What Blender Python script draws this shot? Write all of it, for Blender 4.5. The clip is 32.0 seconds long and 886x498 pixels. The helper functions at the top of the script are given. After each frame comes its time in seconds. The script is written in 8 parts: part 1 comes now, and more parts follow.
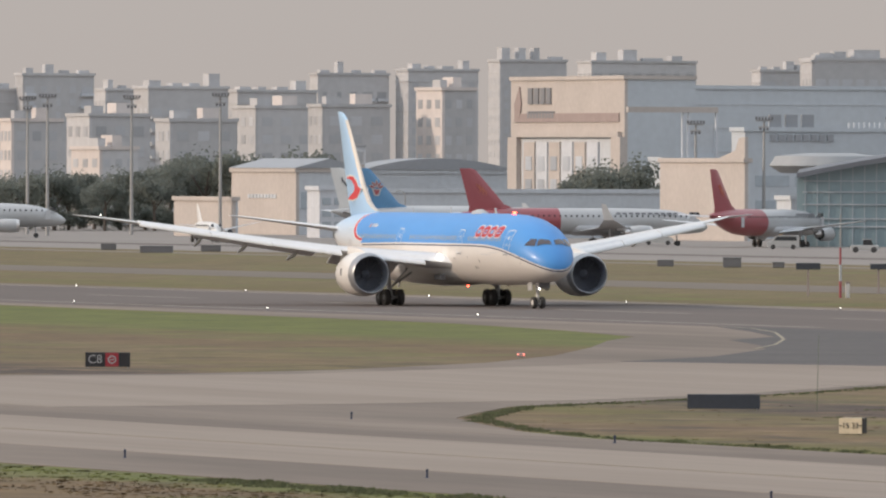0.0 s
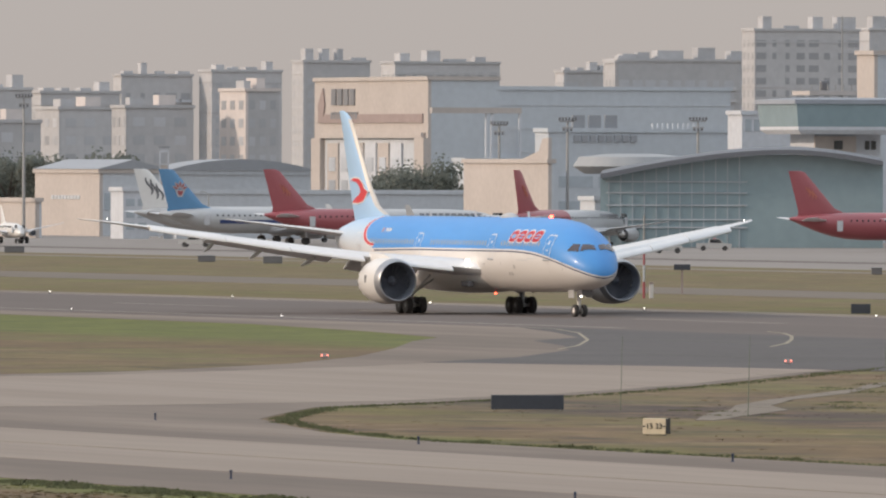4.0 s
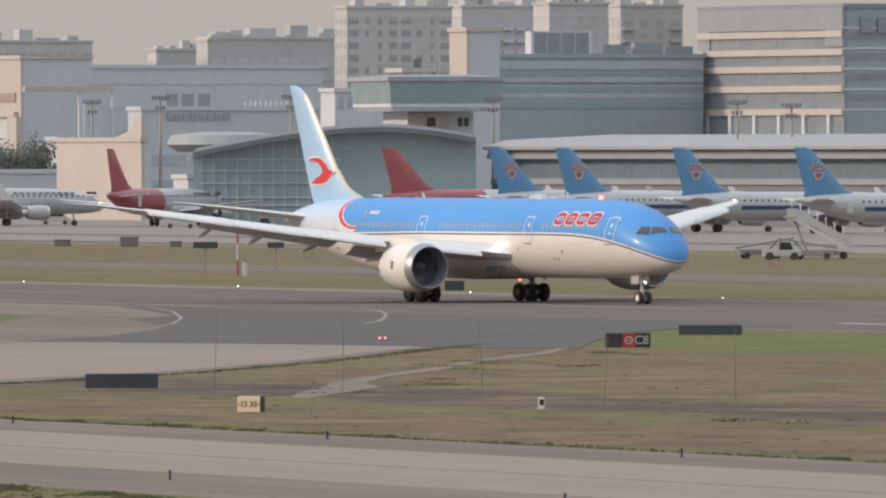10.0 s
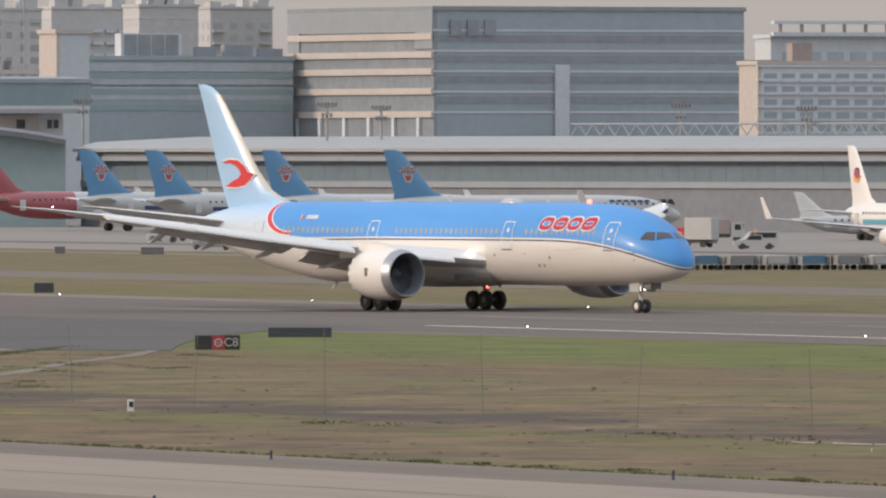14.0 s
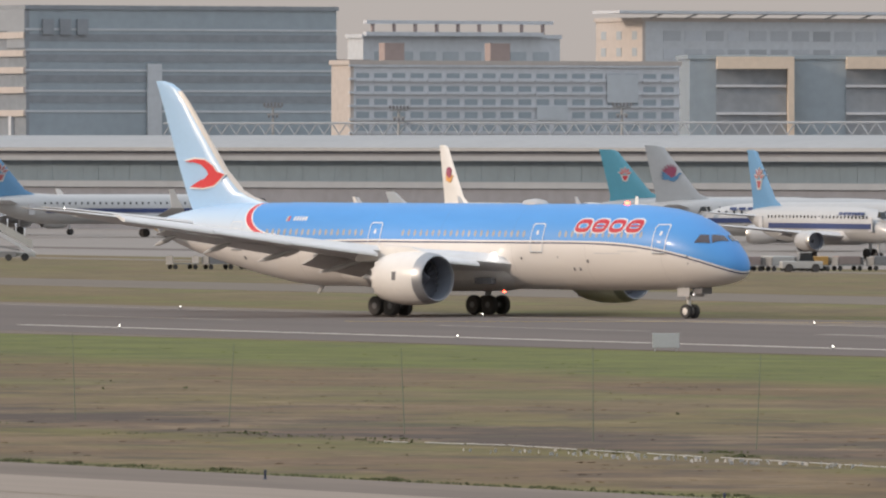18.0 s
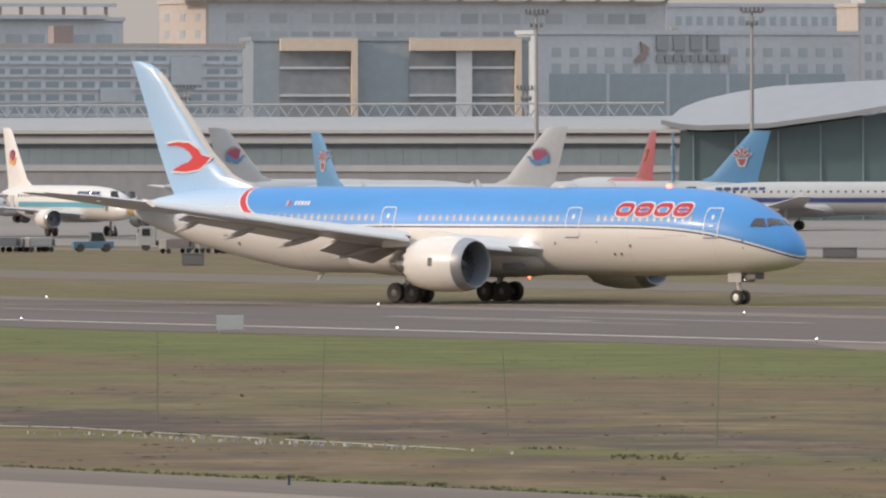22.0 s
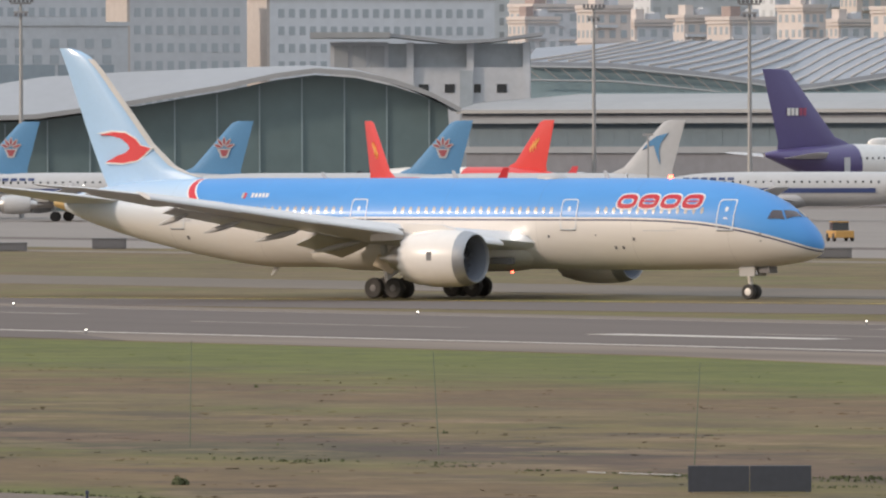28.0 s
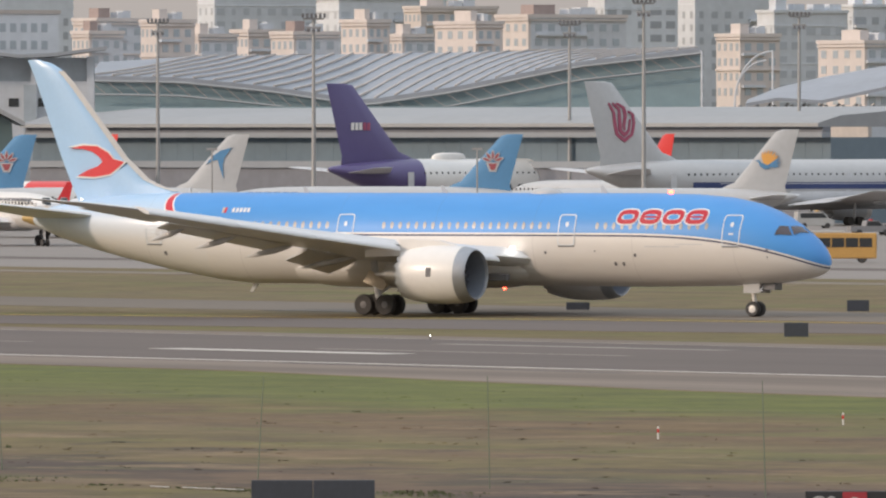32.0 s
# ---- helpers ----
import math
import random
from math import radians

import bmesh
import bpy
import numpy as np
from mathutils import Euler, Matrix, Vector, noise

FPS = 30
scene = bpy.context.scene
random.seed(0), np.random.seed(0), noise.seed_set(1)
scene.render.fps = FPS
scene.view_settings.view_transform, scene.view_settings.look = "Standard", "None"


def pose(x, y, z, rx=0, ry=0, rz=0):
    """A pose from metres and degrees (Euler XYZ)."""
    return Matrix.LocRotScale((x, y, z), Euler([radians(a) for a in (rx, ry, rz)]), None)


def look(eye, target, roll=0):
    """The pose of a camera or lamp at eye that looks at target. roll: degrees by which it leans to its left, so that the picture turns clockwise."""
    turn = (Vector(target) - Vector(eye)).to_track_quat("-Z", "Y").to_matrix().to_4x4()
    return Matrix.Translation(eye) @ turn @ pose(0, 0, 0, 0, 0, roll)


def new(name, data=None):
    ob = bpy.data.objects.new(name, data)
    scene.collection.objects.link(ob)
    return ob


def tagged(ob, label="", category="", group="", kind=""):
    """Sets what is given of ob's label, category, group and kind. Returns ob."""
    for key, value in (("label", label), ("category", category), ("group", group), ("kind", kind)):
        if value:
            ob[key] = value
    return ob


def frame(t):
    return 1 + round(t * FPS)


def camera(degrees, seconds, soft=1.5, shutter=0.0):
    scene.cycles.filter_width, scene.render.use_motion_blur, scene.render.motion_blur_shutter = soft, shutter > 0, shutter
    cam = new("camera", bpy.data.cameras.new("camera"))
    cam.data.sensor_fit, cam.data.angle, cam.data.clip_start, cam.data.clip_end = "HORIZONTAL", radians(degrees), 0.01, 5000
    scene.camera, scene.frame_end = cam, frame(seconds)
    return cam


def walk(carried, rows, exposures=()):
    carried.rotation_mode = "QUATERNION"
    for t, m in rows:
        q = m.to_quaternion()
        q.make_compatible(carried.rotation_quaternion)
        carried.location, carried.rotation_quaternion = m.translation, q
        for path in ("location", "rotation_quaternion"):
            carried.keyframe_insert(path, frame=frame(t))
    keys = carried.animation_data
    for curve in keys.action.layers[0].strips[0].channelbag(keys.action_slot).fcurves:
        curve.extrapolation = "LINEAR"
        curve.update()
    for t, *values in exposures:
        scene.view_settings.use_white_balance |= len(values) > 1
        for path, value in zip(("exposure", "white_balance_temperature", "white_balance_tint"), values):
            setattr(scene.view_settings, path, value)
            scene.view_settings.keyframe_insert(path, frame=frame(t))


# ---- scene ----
# Telephoto view over an airfield: a runway, a wide-body that rolls out and turns off, the apron and the terminals behind.
cam = camera(3.917, 32.0, soft=2.2)
EYE = 12.11
# seconds, yaw, pitch, roll
PATH = [
    (0, 0, -0.3661, -0.21),
    (0.5, -0.1382, -0.3788, -0.129),
    (1, -0.2616, -0.3931, -0.133),
    (1.5, -0.4097, -0.396, -0.105),
    (2, -0.4755, -0.2899, -0.192),
    (2.5, -0.5597, -0.2984, -0.163),
    (4.5, -1.0195, -0.3977, -0.177),
    (5, -1.1986, -0.4301, -0.157),
    (5.5, -1.3372, -0.3997, -0.137),
    (6, -1.4401, -0.4074, -0.082),
    (6.5, -1.5695, -0.4284, -0.111),
    (7, -1.6531, -0.4291, -0.173),
    (7.5, -1.8456, -0.4011, -0.094),
    (8, -2.0211, -0.3729, -0.06),
    (8.5, -2.2229, -0.3966, 0.044),
    (9, -2.3995, -0.4233, 0.1),
    (9.5, -2.5114, -0.4517, 0.076),
    (10, -2.668, -0.456, 0.12),
    (10.5, -2.8067, -0.4587, 0.078),
    (11, -3.0186, -0.4414, 0.069),
    (11.5, -3.2728, -0.4139, 0.135),
    (12, -3.4794, -0.4515, 0.156),
    (12.5, -3.7279, -0.4511, 0.177),
    (13, -3.9749, -0.4602, 0.045),
    (13.5, -4.2447, -0.445, 0.025),
    (15.5, -5.0883, -0.4952, 0.024),
    (16, -5.3214, -0.5129, -0.035),
    (16.5, -5.5573, -0.4809, -0.003),
    (17, -5.7556, -0.4564, 0.025),
    (17.5, -6.0355, -0.4283, 0.007),
    (18, -6.2855, -0.4519, -0.04),
    (18.5, -6.5712, -0.4847, 0.075),
    (19, -6.8617, -0.4922, 0.075),
    (19.5, -7.062, -0.5062, 0.08),
    (20, -7.2847, -0.5483, 0.042),
    (20.5, -7.4881, -0.5302, 0.019),
    (21, -7.7457, -0.5093, -0.016),
    (21.5, -7.9424, -0.5611, 0.019),
    (22, -8.2153, -0.5321, 0.103),
    (22.5, -8.526, -0.4688, 0.08),
    (23, -8.7764, -0.4427, 0.225),
    (23.5, -9.0776, -0.4714, 0.307),
    (24, -9.3877, -0.4812, 0.289),
    (24.5, -9.7166, -0.4759, 0.235),
    (26.5, -10.6787, -0.5255, 0.126),
    (27, -10.9372, -0.5726, 0.067),
    (27.5, -11.2489, -0.5489, 0.142),
    (28, -11.4466, -0.5799, 0.16),
    (28.5, -11.7041, -0.5084, 0.035),
    (29, -11.8829, -0.5154, 0.111),
    (29.5, -12.18, -0.554, 0.09),
    (30, -12.4365, -0.5344, 0.093),
    (30.5, -12.6669, -0.5421, 0.058),
    (31, -12.924, -0.514, -0.013),
    (31.5, -13.1569, -0.5134, -0.018),
    (32, -13.3749, -0.5196, 0.054),
]
walk(cam, [(t, pose(0, 0, EYE, 90 + pitch, roll, yaw)) for t, yaw, pitch, roll in PATH],
     exposures=[(0.0, 0.12), (32.0, 0.12)])

# ---- sky and sun ----
SUN_AZ, SUN_EL = 262.0, 21.0          # compass bearing from +y clockwise, and height, degrees
world = bpy.data.worlds.new("hazy_sky")
scene.world = world
world.use_nodes = True
wn, wl = world.node_tree.nodes, world.node_tree.links
sky = wn.new("ShaderNodeTexSky")
sky.sky_type, sky.sun_disc = 'NISHITA', False
sky.sun_elevation, sky.sun_rotation = radians(SUN_EL), radians(SUN_AZ)
sky.air_density, sky.dust_density, sky.ozone_density = 1.6, 6.0, 1.0
# thick haze: a pale dome that brightens from the horizon to the zenith, mixed with the clear sky
geo, sep = wn.new("ShaderNodeTexCoord"), wn.new("ShaderNodeSeparateXYZ")
wl.new(geo.outputs["Generated"], sep.inputs[0])
ramp = wn.new("ShaderNodeValToRGB")
ramp.color_ramp.elements[0].position, ramp.color_ramp.elements[0].color = 0.0, (0.356, 0.319, 0.300, 1)
ramp.color_ramp.elements[1].position, ramp.color_ramp.elements[1].color = 1.0, (0.785, 0.865, 0.97, 1)
low = ramp.color_ramp.elements.new(0.05)
low.color = (0.37, 0.352, 0.336, 1)
wl.new(sep.outputs[2], ramp.inputs[0])
boost = wn.new("ShaderNodeVectorMath")
boost.operation = 'SCALE'
boost.inputs["Scale"].default_value = 12.0
wl.new(ramp.outputs[0], boost.inputs[0])
haze = wn.new("ShaderNodeMix")
haze.data_type = 'RGBA'
haze.inputs[0].default_value = 0.88
wl.new(boost.outputs[0], haze.inputs[7])
wl.new(sky.outputs[0], haze.inputs[6])
wl.new(haze.outputs[2], wn["Background"].inputs[0])
wn["Background"].inputs[1].default_value = 0.115
sun = new("sun", bpy.data.lights.new("sun", 'SUN'))
sun.data.energy, sun.data.angle, sun.data.color = 1.95, radians(4.0), (1.0, 0.80, 0.645)
sa, se = radians(SUN_AZ), radians(SUN_EL)
sun.matrix_world = look((math.sin(sa) * math.cos(se) * 100, math.cos(sa) * math.cos(se) * 100, math.sin(se) * 100), (0, 0, 0))


# ---- materials ----
def nodes_of(name):
    m = bpy.data.materials.new(name)
    m.use_nodes = True
    n, l = m.node_tree.nodes, m.node_tree.links
    return m, n, l, n["Principled BSDF"]


def surface(name, color, rough=0.6, metal=0.0, var=0.12, coarse=0.3, fine=4.0, bump=0.0, second=None, share=0.5, spread=0.0,
            coat=0.0, stretch=(1, 1, 1), glow=0.0):
    """A procedural surface: base colour with coarse stains and fine grain; second: another colour in patches."""
    m, n, l, b = nodes_of(name)
    tc = n.new("ShaderNodeTexCoord")
    mp = n.new("ShaderNodeMapping")
    mp.inputs["Scale"].default_value = stretch
    l.new(tc.outputs["Object"], mp.inputs["Vector"])
    big, small = n.new("ShaderNodeTexNoise"), n.new("ShaderNodeTexNoise")
    big.inputs["Scale"].default_value, big.inputs["Detail"].default_value = coarse, 5
    small.inputs["Scale"].default_value, small.inputs["Detail"].default_value = fine, 3
    for t in (big, small):
        l.new(mp.outputs[0], t.inputs["Vector"])
    base = n.new("ShaderNodeRGB")
    base.outputs[0].default_value = (*color, 1)
    col = base.outputs[0]
    if second:
        ramp = n.new("ShaderNodeMapRange")
        ramp.inputs["From Min"].default_value, ramp.inputs["From Max"].default_value = 0.5 - share * 0.2, 0.5 + (1 - share) * 0.3
        l.new(big.outputs["Fac"], ramp.inputs["Value"])
        mix = n.new("ShaderNodeMix")
        mix.data_type = 'RGBA'
        mix.inputs[7].default_value = (*second, 1)
        l.new(ramp.outputs[0], mix.inputs[0])
        l.new(col, mix.inputs[6])
        col = mix.outputs[2]
    add = n.new("ShaderNodeMath")
    l.new(big.outputs["Fac"], add.inputs[0])
    l.new(small.outputs["Fac"], add.inputs[1])
    val = n.new("ShaderNodeMapRange")
    val.inputs["From Min"].default_value, val.inputs["From Max"].default_value = 0.6, 1.4
    val.inputs["To Min"].default_value, val.inputs["To Max"].default_value = 1 - var, 1 + var
    l.new(add.outputs[0], val.inputs["Value"])
    v = val.outputs[0]
    if spread:
        info = n.new("ShaderNodeObjectInfo")
        rv = n.new("ShaderNodeMapRange")
        rv.inputs["To Min"].default_value, rv.inputs["To Max"].default_value = 1 - spread, 1 + spread
        l.new(info.outputs["Random"], rv.inputs["Value"])
        mul = n.new("ShaderNodeMath")
        mul.operation = 'MULTIPLY'
        l.new(v, mul.inputs[0])
        l.new(rv.outputs[0], mul.inputs[1])
        v = mul.outputs[0]
    hsv = n.new("ShaderNodeHueSaturation")
    l.new(col, hsv.inputs["Color"])
    l.new(v, hsv.inputs["Value"])
    l.new(hsv.outputs[0], b.inputs["Base Color"])
    b.inputs["Roughness"].default_value, b.inputs["Metallic"].default_value = rough, metal
    b.inputs["Coat Weight"].default_value = coat
    b.inputs["Coat Roughness"].default_value = 0.12
    if bump:
        bp = n.new("ShaderNodeBump")
        bp.inputs["Strength"].default_value = bump
        l.new(small.outputs["Fac"], bp.inputs["Height"])
        l.new(bp.outputs[0], b.inputs["Normal"])
    if glow:
        b.inputs["Emission Color"].default_value = (*color, 1)
        b.inputs["Emission Strength"].default_value = glow
    return m


def thin_leaf(m, tint):
    """Lets a leaf pass part of the light that falls on its back."""
    n, l = m.node_tree.nodes, m.node_tree.links
    thin, both = n.new("ShaderNodeBsdfTranslucent"), n.new("ShaderNodeMixShader")
    thin.inputs["Color"].default_value = (*tint, 1)
    both.inputs[0].default_value = 0.45
    l.new(n["Principled BSDF"].outputs[0], both.inputs[1])
    l.new(thin.outputs[0], both.inputs[2])
    l.new(both.outputs[0], n["Material Output"].inputs["Surface"])


ASPHALT = surface("worn_asphalt", (0.114, 0.091, 0.079), 0.85, var=0.2, coarse=0.12, fine=1.2, bump=0.1, stretch=(0.06, 1, 1))
SHOULDER = surface("shoulder_asphalt", (0.150, 0.118, 0.094), 0.88, var=0.16, coarse=0.10, fine=1.0, bump=0.1, second=(0.205, 0.164, 0.132), share=0.55, stretch=(0.10, 0.8, 1))
DUSTY = surface("dusty_asphalt", (0.150, 0.124, 0.098), 0.9, var=0.16, coarse=0.06, fine=1.0, stretch=(0.3, 1, 1))
DARK_ASPHALT = surface("fresh_asphalt", (0.080, 0.072, 0.069), 0.85, var=0.28, coarse=0.05, fine=1.0, bump=0.1)
CONCRETE = surface("pale_concrete", (0.275, 0.224, 0.182), 0.85, var=0.12, coarse=0.12, fine=0.8, bump=0.05, second=(0.215, 0.172, 0.138), share=0.4, stretch=(0.06, 1, 1))
APRON = surface("apron_concrete", (0.235, 0.210, 0.190), 0.85, var=0.12, coarse=0.03, fine=0.6)


def field_material():
    """Rough airfield grass: mown bands along the runway, bare brown earth, pale dry streaks and green patches."""
    m, n, l, b = nodes_of("airfield_grass")
    tc, sep = n.new("ShaderNodeTexCoord"), n.new("ShaderNodeSeparateXYZ")
    l.new(tc.outputs["Object"], sep.inputs[0])

    def noise(scale, detail=5, rough=0.6, seed=0.0):
        mp, t = n.new("ShaderNodeMapping"), n.new("ShaderNodeTexNoise")
        mp.inputs["Location"].default_value = (seed, seed * 0.7, 0)
        l.new(tc.outputs["Object"], mp.inputs[0])
        t.inputs["Scale"].default_value, t.inputs["Detail"].default_value, t.inputs["Roughness"].default_value = scale, detail, rough
        l.new(mp.outputs[0], t.inputs["Vector"])
        return t.outputs["Fac"]

    def span(v, a, c, lo=0.0, hi=1.0):
        k = n.new("ShaderNodeMapRange")
        for i_, x in enumerate((a, c, lo, hi)):
            k.inputs[i_ + 1].default_value = x
        l.new(v, k.inputs[0])
        return k.outputs[0]

    def calc(op, a, c):
        k = n.new("ShaderNodeMath")
        k.operation = op
        for i_, v in enumerate((a, c)):
            if isinstance(v, (int, float)):
                k.inputs[i_].default_value = v
            else:
                l.new(v, k.inputs[i_])
        return k.outputs[0]

    def mix(fac, a, c):
        k = n.new("ShaderNodeMix")
        k.data_type = 'RGBA'
        l.new(fac, k.inputs[0])
        l.new(a, k.inputs[6])
        k.inputs[7].default_value = (*c, 1)
        return k.outputs[2]

    def ramp(v, rows):
        k = n.new("ShaderNodeValToRGB")
        e = k.color_ramp.elements
        while len(e) < len(rows):
            e.new(0.5)
        for q, (x, c) in zip(e, rows):
            q.position = (x - 160) / 480
            q.color = (*c, 1) if isinstance(c, tuple) else (c, c, c, 1)
        l.new(v, k.inputs[0])
        return k.outputs[0]

    wob = calc('MULTIPLY', calc('SUBTRACT', noise(0.035, 4, 0.6, 3.0), 0.5), 14.0)
    wob = calc('ADD', wob, calc('MULTIPLY', calc('SUBTRACT', noise(0.3, 4, 0.6, 9.0), 0.5), 6.0))
    fac = span(calc('ADD', sep.outputs[1], wob), 160, 640)
    OLIVE, LUSH, RUSSET, EARTH, TAN = (0.140, 0.110, 0.054), (0.108, 0.120, 0.034), (0.140, 0.098, 0.055), (0.066, 0.048, 0.038), (0.152, 0.122, 0.066)
    YELLOW = (0.126, 0.106, 0.042)
    col = ramp(fac, [(160, RUSSET), (166, RUSSET), (168.5, LUSH), (172, LUSH), (213, LUSH), (216, YELLOW), (220, RUSSET), (232, RUSSET), (236, YELLOW), (241, YELLOW), (246, EARTH), (257, EARTH), (263, OLIVE), (284, OLIVE), (291, TAN), (297, RUSSET), (313, RUSSET),
                     (320, YELLOW), (326, LUSH), (360, LUSH), (374, OLIVE), (434, OLIVE), (446, YELLOW), (456, OLIVE), (478, TAN), (516, OLIVE), (530, TAN), (545, OLIVE), (600, TAN), (640, OLIVE)])
    bare = ramp(fac, [(160, 0.3), (214, 0.4), (218, 1.0), (236, 0.9), (239, 0.4), (245, 1.0), (276, 1.0), (286, 0.5), (318, 0.5), (335, 0.1), (374, 0.05), (440, 0.15), (500, 0.5), (640, 0.4)])
    dry = calc('MULTIPLY', span(noise(0.045, 5, 0.62, 77.0), 0.48, 0.57), calc('MULTIPLY', bare, 0.75))
    col = mix(dry, col, (0.152, 0.104, 0.068))
    dark = calc('MULTIPLY', span(noise(0.11, 7, 0.66, 17.0), 0.515, 0.57), bare)
    col = mix(calc('MULTIPLY', dark, 0.62), col, EARTH)
    pale = calc('MULTIPLY', span(noise(0.10, 8, 0.72, 41.0), 0.535, 0.60), bare)
    col = mix(calc('MULTIPLY', pale, 0.6), col, (0.24, 0.18, 0.115))
    lush = calc('MULTIPLY', span(noise(0.06, 5, 0.6, 63.0), 0.52, 0.60), calc('SUBTRACT', 1.0, calc('MULTIPLY', bare, 0.7)))
    col = mix(calc('MULTIPLY', lush, 0.75), col, (0.120, 0.132, 0.042))
    grain = calc('ADD', noise(0.8, 5, 0.75, 5.0), noise(0.16, 4, 0.6, 29.0))
    hsv = n.new("ShaderNodeHueSaturation")
    l.new(col, hsv.inputs["Color"])
    hsv.inputs["Saturation"].default_value = 1.18
    l.new(span(grain, 0.75, 1.25, 0.60, 1.24), hsv.inputs["Value"])
    l.new(hsv.outputs[0], b.inputs["Base Color"])
    b.inputs["Roughness"].default_value = 0.95
    bp = n.new("ShaderNodeBump")
    bp.inputs["Strength"].default_value = 0.3
    l.new(grain, bp.inputs["Height"])
    l.new(bp.outputs[0], b.inputs["Normal"])
    return m


GRASS = field_material()
GRAVEL = surface("gravel", (0.185, 0.155, 0.122), 0.95, var=0.25, coarse=0.2, fine=2.0, bump=0.3)
TUFT = surface("grass_tuft", (0.105, 0.112, 0.050), 0.95, var=0.35, coarse=0.3, fine=3.0)
LINE_FAINT = surface("faded_white_paint", (0.26, 0.235, 0.21), 0.8, var=0.25, coarse=0.2, fine=2.0)
LINE_WHITE = surface("worn_white_paint", (0.52, 0.49, 0.45), 0.8, var=0.15, coarse=0.2, fine=2.0)
LINE_YELLOW = surface("worn_yellow_paint", (0.50, 0.36, 0.10), 0.8, var=0.15, coarse=0.2, fine=2.0)
LINE_CREAM = surface("faded_cream_paint", (0.28, 0.245, 0.18), 0.8, var=0.2, coarse=0.2, fine=2.0)
WINGPAINT = surface("pale_wing_paint", (0.70, 0.70, 0.70), 0.36, var=0.06, coarse=0.2, fine=1.5, coat=0.2)
FANMAT = surface("blue_grey_fan", (0.17, 0.18, 0.21), 0.45, metal=0.3, var=0.1)
WHITE = surface("white_aircraft_paint", (0.74, 0.72, 0.69), 0.32, var=0.05, coarse=0.15, fine=1.5, coat=0.3)
FUSEWHITE = surface("grey_white_aircraft_paint", (0.45, 0.455, 0.46), 0.35, var=0.06, coarse=0.15, fine=1.5, coat=0.3)
GREYPAINT = surface("grey_aircraft_paint", (0.55, 0.56, 0.58), 0.38, var=0.07, coarse=0.2, fine=1.5)
DARKGREY = surface("dark_grey_paint", (0.16, 0.16, 0.17), 0.5, var=0.1)
METAL = surface("brushed_metal", (0.62, 0.60, 0.58), 0.3, metal=0.9, var=0.08)
STEEL = surface("galvanised_steel", (0.36, 0.36, 0.36), 0.5, metal=0.5, var=0.1)
RUBBER = surface("dusty_black_rubber", (0.062, 0.060, 0.060), 0.85, var=0.2)
BLACK = surface("black_panel", (0.022, 0.024, 0.028), 0.6, var=0.15)
GLASSDARK = surface("dark_glazing", (0.03, 0.035, 0.04), 0.08, var=0.1, coat=0.5)
RED = surface("red_paint", (0.62, 0.035, 0.045), 0.4, var=0.06, coat=0.3)
DARKRED = surface("crimson_paint", (0.33, 0.078, 0.09), 0.4, var=0.06, coat=0.3)
ORANGE = surface("orange_red_paint", (0.60, 0.035, 0.032), 0.4, var=0.06, coat=0.3)
YELLOWP = surface("yellow_paint", (0.65, 0.38, 0.06), 0.5, var=0.1)
GOLD = surface("gold_paint", (0.75, 0.38, 0.10), 0.45, var=0.08)
BLUE = surface("azure_paint", (0.095, 0.245, 0.43), 0.4, var=0.06, coat=0.3)
TEAL = surface("teal_paint", (0.10, 0.35, 0.45), 0.4, var=0.06, coat=0.3)
NAVY = surface("navy_paint", (0.03, 0.05, 0.15), 0.45, var=0.08)
PURPLE = surface("purple_paint", (0.095, 0.075, 0.20), 0.4, var=0.06, coat=0.3)
GOLDRED = surface("gilded_crimson_paint", (0.47, 0.15, 0.10), 0.4, var=0.06, coat=0.3)
MAUVE = surface("mauve_paint", (0.35, 0.08, 0.14), 0.45, var=0.06)
WHITE_LAMP = surface("lit_white_lamp", (1.0, 0.93, 0.85), 0.3, var=0.0, glow=8.0)
RED_LAMP = surface("lit_red_beacon", (1.0, 0.08, 0.04), 0.3, var=0.0, glow=10.0)


# ---- building blocks ----
def bm_new():
    return bmesh.new()


def finish(name, bm, mat, smooth=False):
    bmesh.ops.recalc_face_normals(bm, faces=bm.faces)
    me = bpy.data.meshes.new(name)
    bm.to_mesh(me)
    bm.free()
    for m in (mat if isinstance(mat, (list, tuple)) else [mat]):
        me.materials.append(m)
    if smooth:
        me.polygons.foreach_set("use_smooth", [True] * len(me.polygons))
        me.set_sharp_from_angle(angle=radians(40))
    return me


def part(name, bm, mat, parent, label="", smooth=False, m=None):
    """Links a bmesh as ONE mesh object under a thing or under a part."""
    ob = new(name, bm if isinstance(bm, bpy.types.Mesh) else finish(name, bm, mat, smooth))
    ob.parent = parent
    if m is not None:
        ob.matrix_basis = m
    if label:
        ob["label"] = label
    return ob


def thing(name, m, label, category, group="", kind=""):
    ob = new(name)
    ob.empty_display_size = 0.1
    ob.matrix_basis = m
    return tagged(ob, label, category, group, kind)


def box(bm, x0, y0, z0, x1, y1, z1):
    v = [bm.verts.new(p) for p in ((x0, y0, z0), (x1, y0, z0), (x1, y1, z0), (x0, y1, z0), (x0, y0, z1), (x1, y0, z1), (x1, y1, z1), (x0, y1, z1))]
    for f in ((0, 3, 2, 1), (4, 5, 6, 7), (0, 1, 5, 4), (1, 2, 6, 5), (2, 3, 7, 6), (3, 0, 4, 7)):
        bm.faces.new([v[i] for i in f])
    return bm


